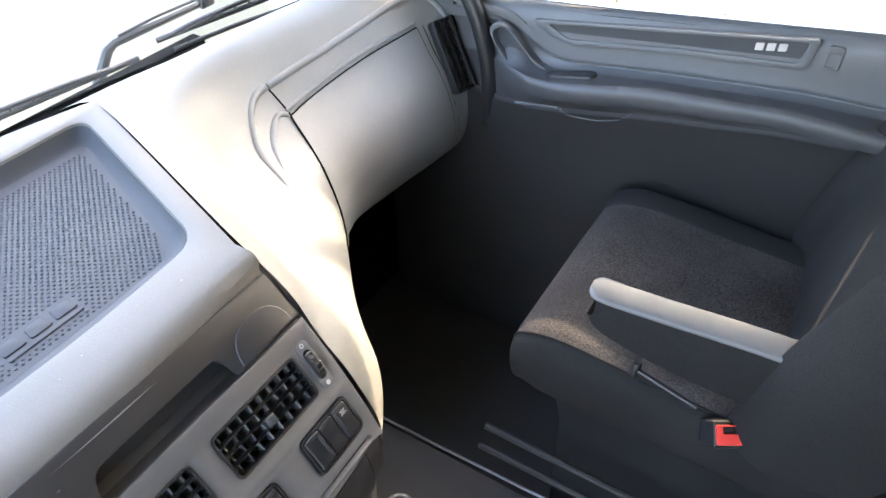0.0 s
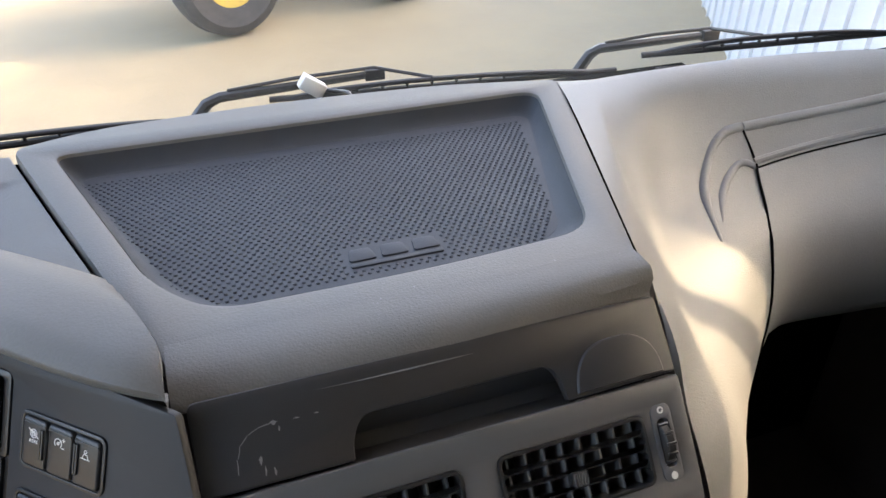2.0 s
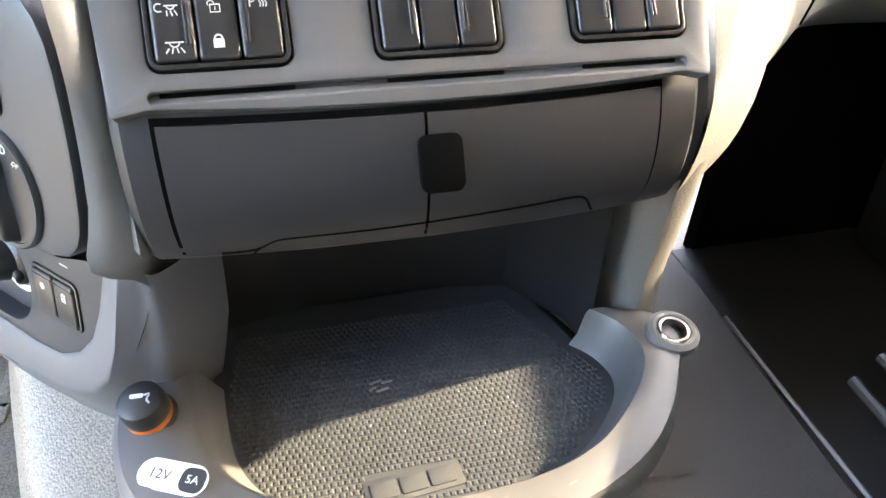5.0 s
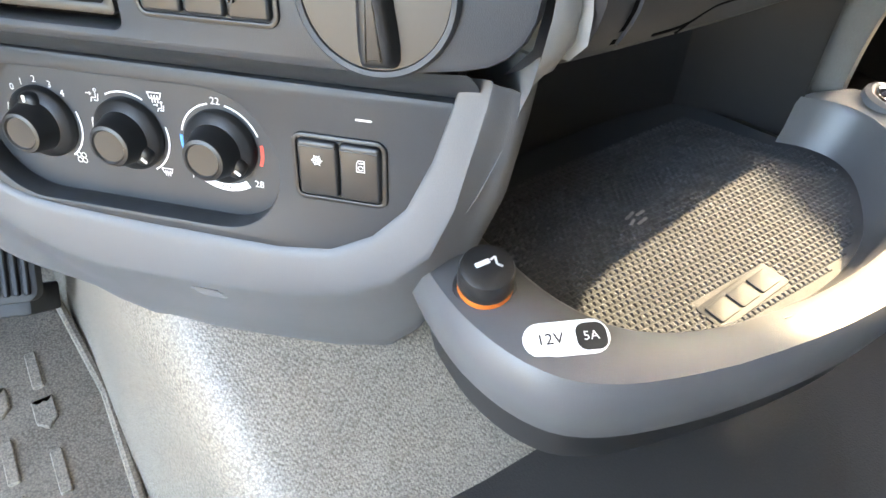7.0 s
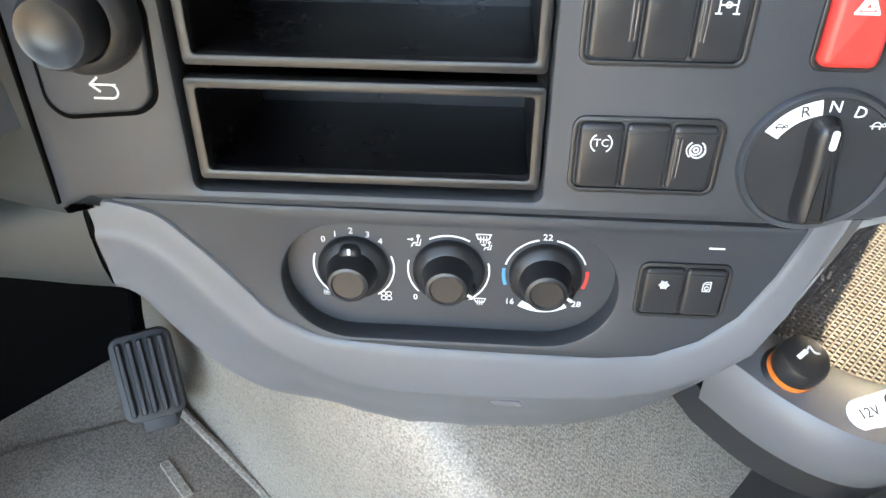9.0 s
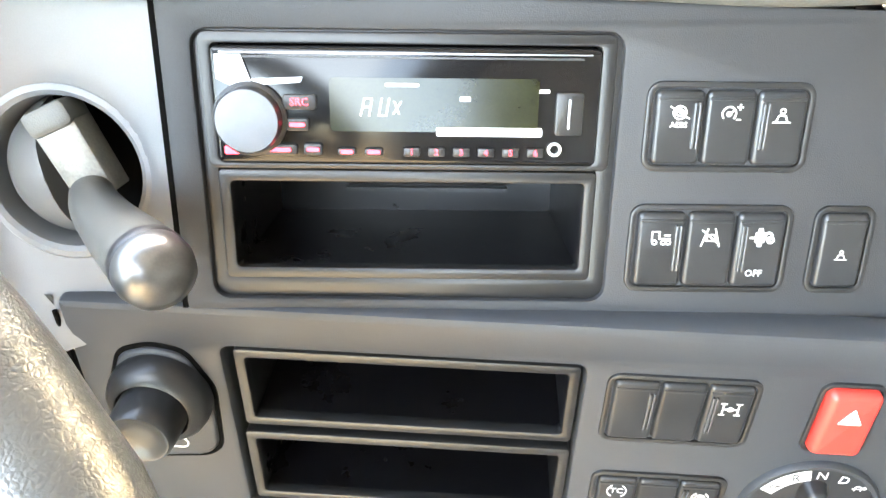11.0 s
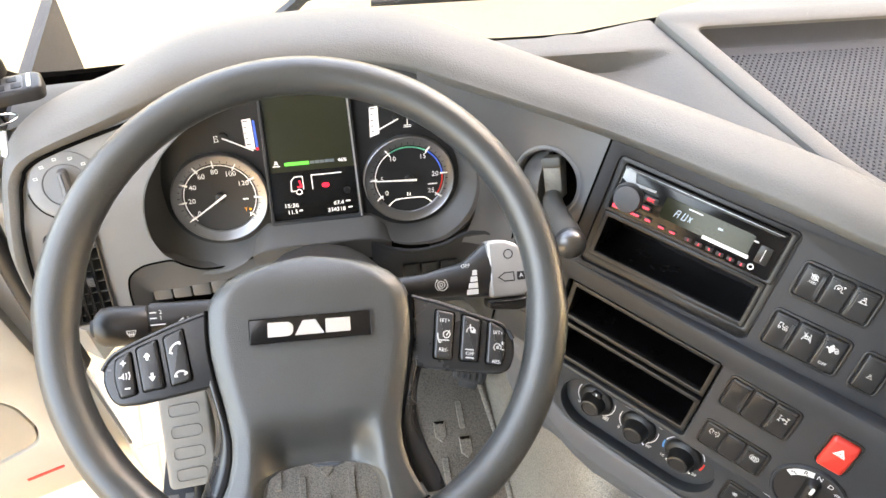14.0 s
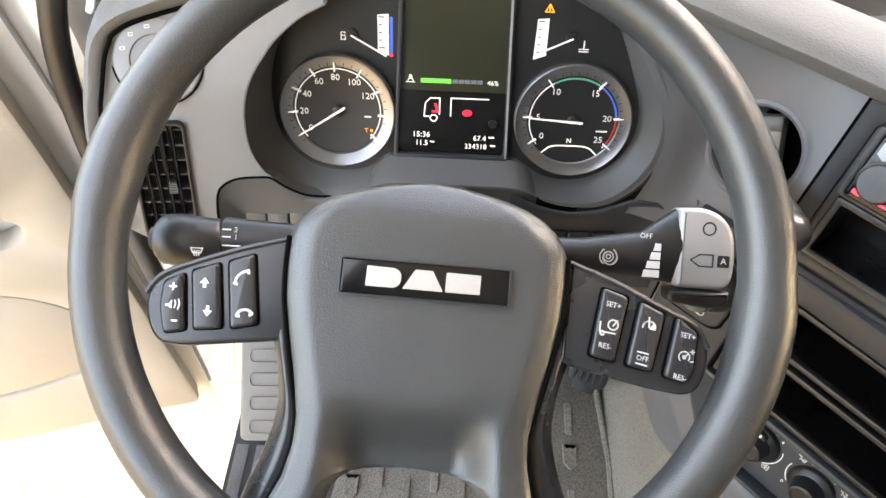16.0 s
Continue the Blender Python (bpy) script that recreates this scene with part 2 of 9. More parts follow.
# ---- materials ----
def material(name, color, rough=0.5, metal=0.0, vary=0.12, grain=900.0, bump=0.0, patch=6.0, spec=0.5, emit=None, power=0.0, coat=0.0, fine=0.35, cells=0.0, leather=0.0, crease=330.0):
    """A surface with fine grain, slow uneven patches of tone and gloss, and a grained relief."""
    m = bpy.data.materials.new(name)
    m.use_nodes = True
    nt = m.node_tree
    b = nt.nodes["Principled BSDF"]
    b.inputs["Metallic"].default_value = metal
    b.inputs["Specular IOR Level"].default_value = spec
    b.inputs["Coat Weight"].default_value = coat
    co = nt.nodes.new("ShaderNodeTexCoord")
    n1 = nt.nodes.new("ShaderNodeTexNoise")
    n1.inputs["Scale"].default_value = patch
    n1.inputs["Detail"].default_value = 5
    n1.inputs["Roughness"].default_value = 0.65
    nt.links.new(co.outputs["Object"], n1.inputs["Vector"])
    n2 = nt.nodes.new("ShaderNodeTexNoise")
    n2.inputs["Scale"].default_value = grain
    n2.inputs["Detail"].default_value = 2
    nt.links.new(co.outputs["Object"], n2.inputs["Vector"])
    add = nt.nodes.new("ShaderNodeMath")
    add.operation = "MULTIPLY_ADD"
    add.inputs[1].default_value = fine
    nt.links.new(n2.outputs["Fac"], add.inputs[0])
    nt.links.new(n1.outputs["Fac"], add.inputs[2])
    total = add
    if cells > 0:        # leathery cells with dirt between them
        wob = nt.nodes.new("ShaderNodeVectorMath")
        wob.operation = "MULTIPLY_ADD"
        wob.inputs[1].default_value = (0.004, 0.004, 0.004)
        nt.links.new(n2.outputs["Color"], wob.inputs[0])
        nt.links.new(co.outputs["Object"], wob.inputs[2])
        vc = nt.nodes.new("ShaderNodeTexVoronoi")
        vc.inputs["Scale"].default_value = grain
        nt.links.new(wob.outputs["Vector"], vc.inputs["Vector"])
        total = nt.nodes.new("ShaderNodeMath")
        total.operation = "MULTIPLY_ADD"
        total.inputs[1].default_value = -cells
        nt.links.new(vc.outputs["Distance"], total.inputs[0])
        nt.links.new(add.outputs[0], total.inputs[2])
    mix = nt.nodes.new("ShaderNodeMix")
    mix.data_type = "RGBA"
    lo = [c * (1 - vary) for c in color]
    hi = [min(1.0, c * (1 + vary)) for c in color]
    mix.inputs[6].default_value = (*lo, 1)
    mix.inputs[7].default_value = (*hi, 1)
    rmp = nt.nodes.new("ShaderNodeMapRange")
    rmp.inputs["From Min"].default_value = 0.275 + 0.5 * fine - 0.62 * cells
    rmp.inputs["From Max"].default_value = 0.725 + 0.5 * fine - 0.24 * cells
    nt.links.new(total.outputs[0], rmp.inputs["Value"])
    nt.links.new(rmp.outputs["Result"], mix.inputs[0])
    nt.links.new(mix.outputs[2], b.inputs["Base Color"])
    rr = nt.nodes.new("ShaderNodeMapRange")
    rr.inputs["From Min"].default_value = 0.3
    rr.inputs["From Max"].default_value = 0.7
    rr.inputs["To Min"].default_value = max(0.02, rough * 0.85)
    rr.inputs["To Max"].default_value = min(1.0, rough * 1.12)
    nt.links.new(n1.outputs["Fac"], rr.inputs["Value"])
    nt.links.new(rr.outputs["Result"], b.inputs["Roughness"])
    if bump > 0:
        vo = nt.nodes.new("ShaderNodeTexVoronoi")
        vo.inputs["Scale"].default_value = grain
        nt.links.new(co.outputs["Object"], vo.inputs["Vector"])
        bp = nt.nodes.new("ShaderNodeBump")
        bp.inputs["Strength"].default_value = bump
        bp.inputs["Distance"].default_value = 0.0006
        nt.links.new(vo.outputs["Distance"], bp.inputs["Height"])
        nt.links.new(bp.outputs["Normal"], b.inputs["Normal"])
        if leather > 0:      # creases of a leather grain, pulled out of line by a slow noise
            n3 = nt.nodes.new("ShaderNodeTexNoise")
            n3.inputs["Scale"].default_value = 120.0
            nt.links.new(co.outputs["Object"], n3.inputs["Vector"])
            bend = nt.nodes.new("ShaderNodeVectorMath")
            bend.operation = "MULTIPLY_ADD"
            bend.inputs[1].default_value = (0.005, 0.005, 0.005)
            nt.links.new(n3.outputs["Color"], bend.inputs[0])
            nt.links.new(co.outputs["Object"], bend.inputs[2])
            ve = nt.nodes.new("ShaderNodeTexVoronoi")
            ve.feature = "DISTANCE_TO_EDGE"
            ve.inputs["Scale"].default_value = crease
            nt.links.new(bend.outputs["Vector"], ve.inputs["Vector"])
            pw = nt.nodes.new("ShaderNodeMapRange")
            pw.inputs["From Max"].default_value = 0.28
            nt.links.new(ve.outputs["Distance"], pw.inputs["Value"])
            b2 = nt.nodes.new("ShaderNodeBump")
            b2.inputs["Strength"].default_value = leather
            b2.inputs["Distance"].default_value = 0.0007
            nt.links.new(pw.outputs["Result"], b2.inputs["Height"])
            nt.links.new(bp.outputs["Normal"], b2.inputs["Normal"])
            nt.links.new(b2.outputs["Normal"], b.inputs["Normal"])
    if emit:
        b.inputs["Emission Color"].default_value = (*emit, 1)
        b.inputs["Emission Strength"].default_value = power
    return m


def glass(name, tint=(1, 1, 1), rough=0.0, veil=0.0):
    m = bpy.data.materials.new(name)
    m.use_nodes = True
    nt = m.node_tree
    nt.nodes.remove(nt.nodes["Principled BSDF"])
    tr = nt.nodes.new("ShaderNodeBsdfTransparent")
    tr.inputs["Color"].default_value = (*tint, 1)
    gl = nt.nodes.new("ShaderNodeBsdfGlossy")
    gl.inputs["Roughness"].default_value = rough
    fr = nt.nodes.new("ShaderNodeFresnel")
    fr.inputs["IOR"].default_value = 1.10
    mx = nt.nodes.new("ShaderNodeMixShader")
    nt.links.new(fr.outputs["Fac"], mx.inputs["Fac"])
    nt.links.new(tr.outputs["BSDF"], mx.inputs[1])
    nt.links.new(gl.outputs["BSDF"], mx.inputs[2])
    last = mx
    if veil:
        # a thin even film that imitates glare on the glass, with cloudier patches
        film = nt.nodes.new("ShaderNodeBsdfTranslucent")
        film.inputs["Color"].default_value = (0.80, 0.77, 0.68, 1)
        cloud = nt.nodes.new("ShaderNodeTexNoise")
        cloud.inputs["Scale"].default_value = 3.0
        co = nt.nodes.new("ShaderNodeTexCoord")
        nt.links.new(co.outputs["Object"], cloud.inputs["Vector"])
        amount = nt.nodes.new("ShaderNodeMapRange")
        amount.inputs["To Min"].default_value = veil * 0.6
        amount.inputs["To Max"].default_value = veil * 1.4
        nt.links.new(cloud.outputs["Fac"], amount.inputs["Value"])
        last = nt.nodes.new("ShaderNodeMixShader")
        nt.links.new(amount.outputs["Result"], last.inputs["Fac"])
        nt.links.new(mx.outputs["Shader"], last.inputs[1])
        nt.links.new(film.outputs["BSDF"], last.inputs[2])
    nt.links.new(last.outputs["Shader"], nt.nodes["Material Output"].inputs["Surface"])
    return m


PAD = material("soft_grey_skin", (0.127, 0.125, 0.119), 0.56, vary=0.10, grain=420, bump=0.30, patch=5, spec=0.3, leather=0.14, crease=420)
PADL = material("pale_grey_skin", (0.182, 0.182, 0.178), 0.50, vary=0.10, grain=420, bump=0.30, patch=5, leather=0.14, crease=420)
PANEL = material("console_grey_plastic", (0.225, 0.229, 0.235), 0.42, vary=0.09, grain=1500, bump=0.14, patch=7)
# the console plastic again, darkened for the shade on the lever side
SHADEP = material("shaded_console_plastic", (0.125, 0.128, 0.134), 0.42, vary=0.09, grain=1500, bump=0.14, patch=7)
DARK = material("anthracite_plastic", (0.036, 0.039, 0.044), 0.46, vary=0.12, grain=1500, bump=0.12, patch=9, spec=0.35)
CENTREP = material("centre_grey_plastic", (0.105, 0.106, 0.108), 0.45, vary=0.09, grain=1500, bump=0.14, patch=7)
# the centre plastic again, darkened for the shade on drawers and lower body
SHADECP = material("shaded_centre_plastic", (0.023, 0.023, 0.025), 0.48, vary=0.10, grain=1500, bump=0.14, patch=7)
KNEEM = material("knee_panel_plastic", (0.028, 0.031, 0.031), 0.5, vary=0.10, grain=1400, bump=0.14, patch=8)
RADIOP = material("radio_grey_plastic", (0.031, 0.032, 0.035), 0.50, vary=0.09, grain=1500, bump=0.14, patch=7, spec=0.25)
FLAPM = material("flap_grey_plastic", (0.026, 0.026, 0.028), 0.45, vary=0.12, grain=1300, bump=0.14, patch=9)
STRIP = material("slate_grey_plastic", (0.102, 0.105, 0.113), 0.5, vary=0.09, grain=1200, bump=0.15, patch=6)
BLACK = material("black_plastic", (0.014, 0.014, 0.015), 0.38, vary=0.15, grain=1600, bump=0.08, patch=12)
GLOSS = material("glossy_black", (0.006, 0.006, 0.007), 0.14, vary=0.1, patch=15, spec=0.35)
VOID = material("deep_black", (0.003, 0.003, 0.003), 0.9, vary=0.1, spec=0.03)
SLOTM = material("slot_black_plastic", (0.005, 0.005, 0.006), 0.30, vary=0.15, grain=1400, bump=0.08, patch=14)
BOWLM = material("binnacle_grey_plastic", (0.085, 0.085, 0.085), 0.45, vary=0.10, grain=1400, bump=0.14, patch=8)
PODM = material("satin_pod_plastic", (0.020, 0.021, 0.023), 0.26, vary=0.12, grain=1600, bump=0.06, patch=14)
KEYM = material("switch_plastic", (0.019, 0.020, 0.022), 0.34, vary=0.12, grain=1800, bump=0.06, patch=20)
BARM = material("satin_bar_plastic", (0.060, 0.061, 0.064), 0.24, vary=0.10, grain=1600, bump=0.05, patch=20)
TRAYM = material("blue_grey_rubber", (0.040, 0.045, 0.053), 0.60, vary=0.14, grain=1300, bump=0.15, patch=9, spec=0.25)
WHEELM = material("wheel_black_leather", (0.040, 0.043, 0.044), 0.32, vary=0.14, grain=1200, bump=0.12, patch=10, spec=0.6, leather=0.15, crease=640)
CHROME = material("satin_chrome", (0.62, 0.62, 0.62), 0.22, metal=1.0, vary=0.08, patch=12)
RINGM = material("brushed_ring_metal", (0.28, 0.28, 0.29), 0.36, metal=0.9, vary=0.10, patch=25)
SILVER = material("silver_paint", (0.55, 0.55, 0.54), 0.35, metal=0.6, vary=0.08)
WHITE = material("white_print", (0.75, 0.75, 0.74), 0.5, vary=0.05)
MARK = material("faded_white_print", (0.55, 0.56, 0.56), 0.5, vary=0.10)
RED = material("red_plastic", (0.62, 0.045, 0.035), 0.35, vary=0.10)
ORANGE = material("orange_plastic", (0.55, 0.14, 0.02), 0.35, vary=0.10)
FABRIC = material("charcoal_weave", (0.013, 0.0125, 0.0125), 0.9, vary=0.35, grain=500, bump=0.6, patch=8, spec=0.2, fine=0.8)
FABRIC2 = material("grey_patterned_weave", (0.036, 0.031, 0.029), 0.88, vary=0.55, grain=300, bump=1.0, patch=8, spec=0.2, fine=1.0)
DOORL = material("door_black_plastic", (0.017, 0.016, 0.016), 0.6, vary=0.12, grain=700, bump=0.25, patch=5)
DOORM = material("door_grey_plastic", (0.080, 0.081, 0.085), 0.5, vary=0.10, grain=700, bump=0.25, patch=5)
CUPM = material("door_cup_plastic", (0.085, 0.075, 0.064), 0.5, vary=0.12, grain=700, bump=0.2, patch=8)
DOORB = material("beige_grey_plastic", (0.50, 0.455, 0.385), 0.55, vary=0.08, grain=700, bump=0.25, patch=5)
FOOTM = material("beige_grey_foot_rest", (0.235, 0.215, 0.188), 0.6, vary=0.14, grain=500, bump=0.3, patch=12)
MATM = material("grey_rubber_mat", (0.265, 0.224, 0.180), 0.75, vary=0.40, grain=330, bump=0.6, patch=8, fine=0.4, cells=0.9)
TUNNEL = material("grained_tunnel_vinyl", (0.262, 0.228, 0.188), 0.38, vary=0.40, grain=430, bump=0.9, patch=5, fine=0.4, cells=1.1)
PAINT = material("white_cab_paint", (0.78, 0.77, 0.74), 0.3, vary=0.04, patch=3)
LINER = material("headliner_cloth", (0.62, 0.60, 0.57), 0.9, vary=0.08, grain=500, bump=0.3)
WALLM = material("rear_wall_cloth", (0.42, 0.41, 0.39), 0.9, vary=0.10, grain=500, bump=0.3)
RUBBER = material("black_rubber", (0.012, 0.012, 0.013), 0.6, vary=0.2)
GLASS = glass("clear_glass", (0.94, 0.97, 0.95))
# windscreen with a pale film added to imitate glare
SCREENG = glass("veiled_windscreen_glass", veil=0.02)

# ---- cab shell ----
UF = basis((0.3427, -0.0749, 0.8298), (0.7091, -0.7051, 0), (-0.6328, -0.6363, 0.4413), 2.6)   # radio panel
LF = basis((0.3014, -0.1309, 0.6785), (0.6725, -0.7401, 0), (-0.7249, -0.6587, 0.2019), 3.0)   # lower driver console
VF = basis((0.643, -0.3508, 0.777), (0.9986, 0.0535, 0), (0.0413, -0.7714, 0.635), -2.2)       # centre vents
GF = basis((-0.1053, -0.0043, 0.7418), (1, 0.0047, 0), (0.0044, -0.9235, 0.3837), 1.0)         # instruments
RF = basis((-0.0025, -0.2490, 0.8543), (0.9997, -0.0244, 0.0), (-0.0128, -0.5236, 0.8519))          # rim of the steering wheel
SIDEV = basis((-0.2377, -0.0893, 0.6404), (0.0128, 0.0203, 0.137), (0.215, -0.969, 0.123))      # vent beside the driver door, x upwards
WF = basis((0.0003, -0.2591, 0.8479), (1, 0, 0), (0.0, -0.648, 0.761))                         # steering wheel


def cab_shell():
    fl = part("floor", box(-0.345, -1.9, -0.04, 1.80, 0.42, 0.0), MATM)
    tagged(fl, "grey rubber cab floor", "floor", kind="structure")
    # bulkheads in near-black: the footwell's shade is put into their colour
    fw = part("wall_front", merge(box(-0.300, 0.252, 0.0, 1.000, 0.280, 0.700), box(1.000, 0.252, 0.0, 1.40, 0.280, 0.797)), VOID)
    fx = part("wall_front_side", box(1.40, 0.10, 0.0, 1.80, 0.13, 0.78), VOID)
    tagged(fx, "bulkhead under the passenger side, blackened for the shade there", "wall", kind="structure")
    tagged(fw, "bulkhead under the dashboard, blackened for the footwell shade", "wall", kind="structure")
    rw = part("wall_rear", box(-0.44, -1.94, 0.0, 1.80, -1.90, 1.95), WALLM)
    tagged(rw, "grey cloth-lined rear cab wall", "wall", kind="structure")
    ce = part("ceiling", box(-0.44, -1.94, 1.86, 1.80, 0.02, 1.90), LINER)
    tagged(ce, "pale cloth headliner", "ceiling", kind="structure")
    # header over the windscreen, leaning with it
    hd = part("trim", prism(mm((-440, 1700), (1800, 1700), (1800, 1880), (-440, 1880)), 0.0, 0.04), LINER,
              m=Matrix(((1, 0, 0, 0), (0, 0, -1, 0.06), (0, 1, 0, 0), (0, 0, 0, 1))))
    tagged(hd, "pale header panel above the windscreen", "trim", kind="structure")
    # hidden panel added to block doorway light from the driver footwell
    k = part("wall_left_front", box(-0.314, 0.05, 0.0, -0.300, 0.28, 0.835), RUBBER)
    tagged(k, "added black panel that keeps doorway light out of the footwell", "wall", kind="structure")
    # runs forward past the door skin to stop sun leaking into the footwell
    k = part("wall_right_front", box(1.76, -0.10, 0.0, 1.80, 0.16, 0.80), BLACK)
    tagged(k, "black kick panel beside the footwell, lengthened to block the sun", "wall", kind="structure")
    for name, x0, x1, y0, y1, z0, z1, mat, lab in (
            ("wall_right", 1.76, 1.80, -1.9, -0.86, 0.0, 1.9, WALLM, "grey side wall behind the passenger door"),
            ("wall_left", -0.44, -0.40, -1.9, -1.12, 0.0, 1.9, WALLM, "grey side wall behind the driver door"),
            ("wall_left_upper", -0.44, -0.40, -1.12, 0.02, 1.74, 1.9, LINER, "pale roof rail above the driver doorway")):
        w = part(name, box(x0, y0, z0, x1, y1, z1), mat)
        tagged(w, lab, "wall", kind="structure")


cab_shell()


def roof_rail():
    """Rail on the passenger side, with an unseen deep header added to shape the sun."""
    X = Matrix(((0, 0, 1, 1.755), (1, 0, 0, 0), (0, 1, 0, 0), (0, 0, 0, 1)))
    # stepped lower edge is laid out to trim the sun patches in the cab
    o = [(0.06, 1.06), (0.035, 1.13), (-0.02, 1.245), (-0.16, 1.25), (-0.28, 1.175), (-0.36, 1.12), (-0.45, 1.065), (-0.56, 1.000), (-0.86, 0.985), (-0.86, 1.90), (0.06, 1.90)]
    r = part("wall_right_upper", moved(prism(o, 0, 0.045), X), LINER, smooth=False)
    tagged(r, "pale roof rail with an added header that shapes the sun", "wall", kind="structure")


roof_rail()


def pillars():
    # right windscreen pillar with its base, left one with its outer sheet
    r = thing("pillar_right", "beige-grey windscreen pillar trim beside the passenger door", "pillar", kind="structure")
    prof = lambda c, w, d: [(c[0] - w, c[1] + d, c[2]), (c[0] - w * 0.4, c[1] - d * 0.4, c[2]), (c[0] + w * 0.5, c[1] - d, c[2]), (c[0] + w, c[1] - d * 0.2, c[2]), (c[0] + w, c[1] + d, c[2])]
    part("trim_cover", loft([prof(c, 0.05, 0.05) for c in ((1.72, 0.075, 0.80), (1.715, 0.06, 1.0), (1.70, 0.02, 1.3), (1.69, -0.02, 1.6), (1.68, -0.05, 1.8))], closed=True, caps=True), DOORB, r)
    l = thing("pillar_left", "white painted windscreen pillar beside the open driver door", "pillar", kind="structure")
    part("trim_cover", loft([prof(c, 0.05, 0.05) for c in ((-0.40, 0.12, 0.30), (-0.40, 0.11, 0.80), (-0.40, 0.09, 1.0), (-0.39, 0.03, 1.3), (-0.38, -0.02, 1.6), (-0.37, -0.05, 1.8))], closed=True, caps=True), PAINT, l)


pillars()


def screen_y(x, z):
    """Depth of the bowed and leaning windscreen."""
    return 0.285 - 0.20 * (abs(x - 0.68) / 1.08) ** 3.2 - (z - 0.80) * 0.24


def band_top(x):
    """Height of the black band along the foot of the windscreen, rising round the driver's corner."""
    return float(np.interp(x, [-0.345, -0.325, -0.307, -0.26, -0.216, -0.163, 0.0, 0.13, 0.20, 0.30, 0.40, 0.60, 0.95, 1.76], [0.90, 0.856, 0.836, 0.820, 0.808, 0.794, 0.770, 0.756, 0.737, 0.727, 0.724, 0.760, 0.80, 0.80]))


def windscreen():
    w = thing("window_1", "large curved clear windscreen with black edge band", "windscreen", kind="structure")
    rows = []
    for z in (0.69, 0.95, 1.2, 1.45, 1.72):
        rows.append([(x, screen_y(x, z), z) for x in np.linspace(-0.40, 1.76, 25)])
    g = part("pane", loft(rows), SCREENG, w)
    g.visible_shadow = False
    band = []
    for x in np.linspace(-0.40, 1.76, 49):
        top = band_top(x)
        band.append([(x, screen_y(x, z) - 0.006, z) for z in (0.69, top - 0.03, top)])
    part("edge_band", loft(band), RUBBER, w, "black ceramic edge band")
    corner = [(1.33, 0.250, 0.803), (1.45, 0.215, 0.811), (1.522, 0.188, 0.815), (1.60, 0.156, 0.825), (1.634, 0.138, 0.832), (1.660, 0.116, 0.845), (1.674, 0.094, 0.87), (1.676, 0.074, 0.92), (1.672, 0.050, 1.0), (1.660, 0.0, 1.3), (1.645, -0.05, 1.7)]
    part("edge_seal", tube(smooth_loop(corner, 4, closed=False), 0.0042, 8), RUBBER, w, "black rubber windscreen seal")


windscreen()

# ---- engine tunnel, mat, sill ----
def tunnel():
    ctrl = []
    for y, top, wl in ((0.30, 0.36, 0.30), (0.02, 0.36, 0.305), (-0.16, 0.335, 0.31), (-0.30, 0.25, 0.325), (-0.42, 0.165, 0.345), (-0.60, 0.150, 0.36), (-1.0, 0.15, 0.37), (-1.85, 0.15, 0.37)):
        row = [(wl - 0.03, y, -0.002), (wl, y, 0.02), (wl + 0.035, y, top * 0.55), (wl + 0.06, y, top * 0.88), (wl + 0.12, y, top), (0.70, y, top * 1.02),
               (0.98, y, top * 0.98), (1.06, y, top * 0.80), (1.10, y, top * 0.4), (1.13, y, -0.002)]
        ctrl.append(row)
    t = part("engine_tunnel", loft(grid_loft(ctrl, 4, 4)), TUNNEL)
    tagged(t, "scuffed grey grained vinyl engine tunnel cover", "engine tunnel", kind="structure")


tunnel()

# ---- dashboard ----
dash = thing("dashboard", "large two-tone grey truck dashboard wrapping round the driver", "dashboard")

# the padded roll over instruments and radio: foot of the roll, outward direction, crest height
PADROW = [((-0.303, -0.093, 0.55), (0.24, -1.0), 0.014, 0.03, (-1, 0, 0)), ((-0.303, -0.092, 0.66), (0.24, -1.0), 0.014, 0.03, (-1, 0, 0)), ((-0.2985, -0.0885, 0.745), (0.24, -1.0), 0.014, 0.03, (-1, 0, 0)),
          ((-0.2925, -0.080, 0.785), (0.24, -1.0), 0.014, 0.03, (-1, 0, 0.08)), ((-0.2855, -0.065, 0.818), (0.2, -1.0), 0.0135, 0.03, (-0.98, 0, 0.2)), ((-0.280, -0.0505, 0.840), (0.1, -1.0), 0.013, 0.035, (-0.85, 0, 0.5)),
          ((-0.268, -0.0385, 0.852), (0.0, -1.0), 0.013, 0.04, (-0.5, 0, 0.87)), ((-0.244, -0.028, 0.859), (-0.1, -1.0), 0.015, 0.05, (-0.15, 0, 1)), ((-0.201, -0.011, 0.8655), (-0.15, -1.0), 0.020, 0.05, (0, 0, 1)),
          ((-0.158, 0.010, 0.869), (-0.12, -1.0), 0.026, 0.06, (0, 0, 1))]
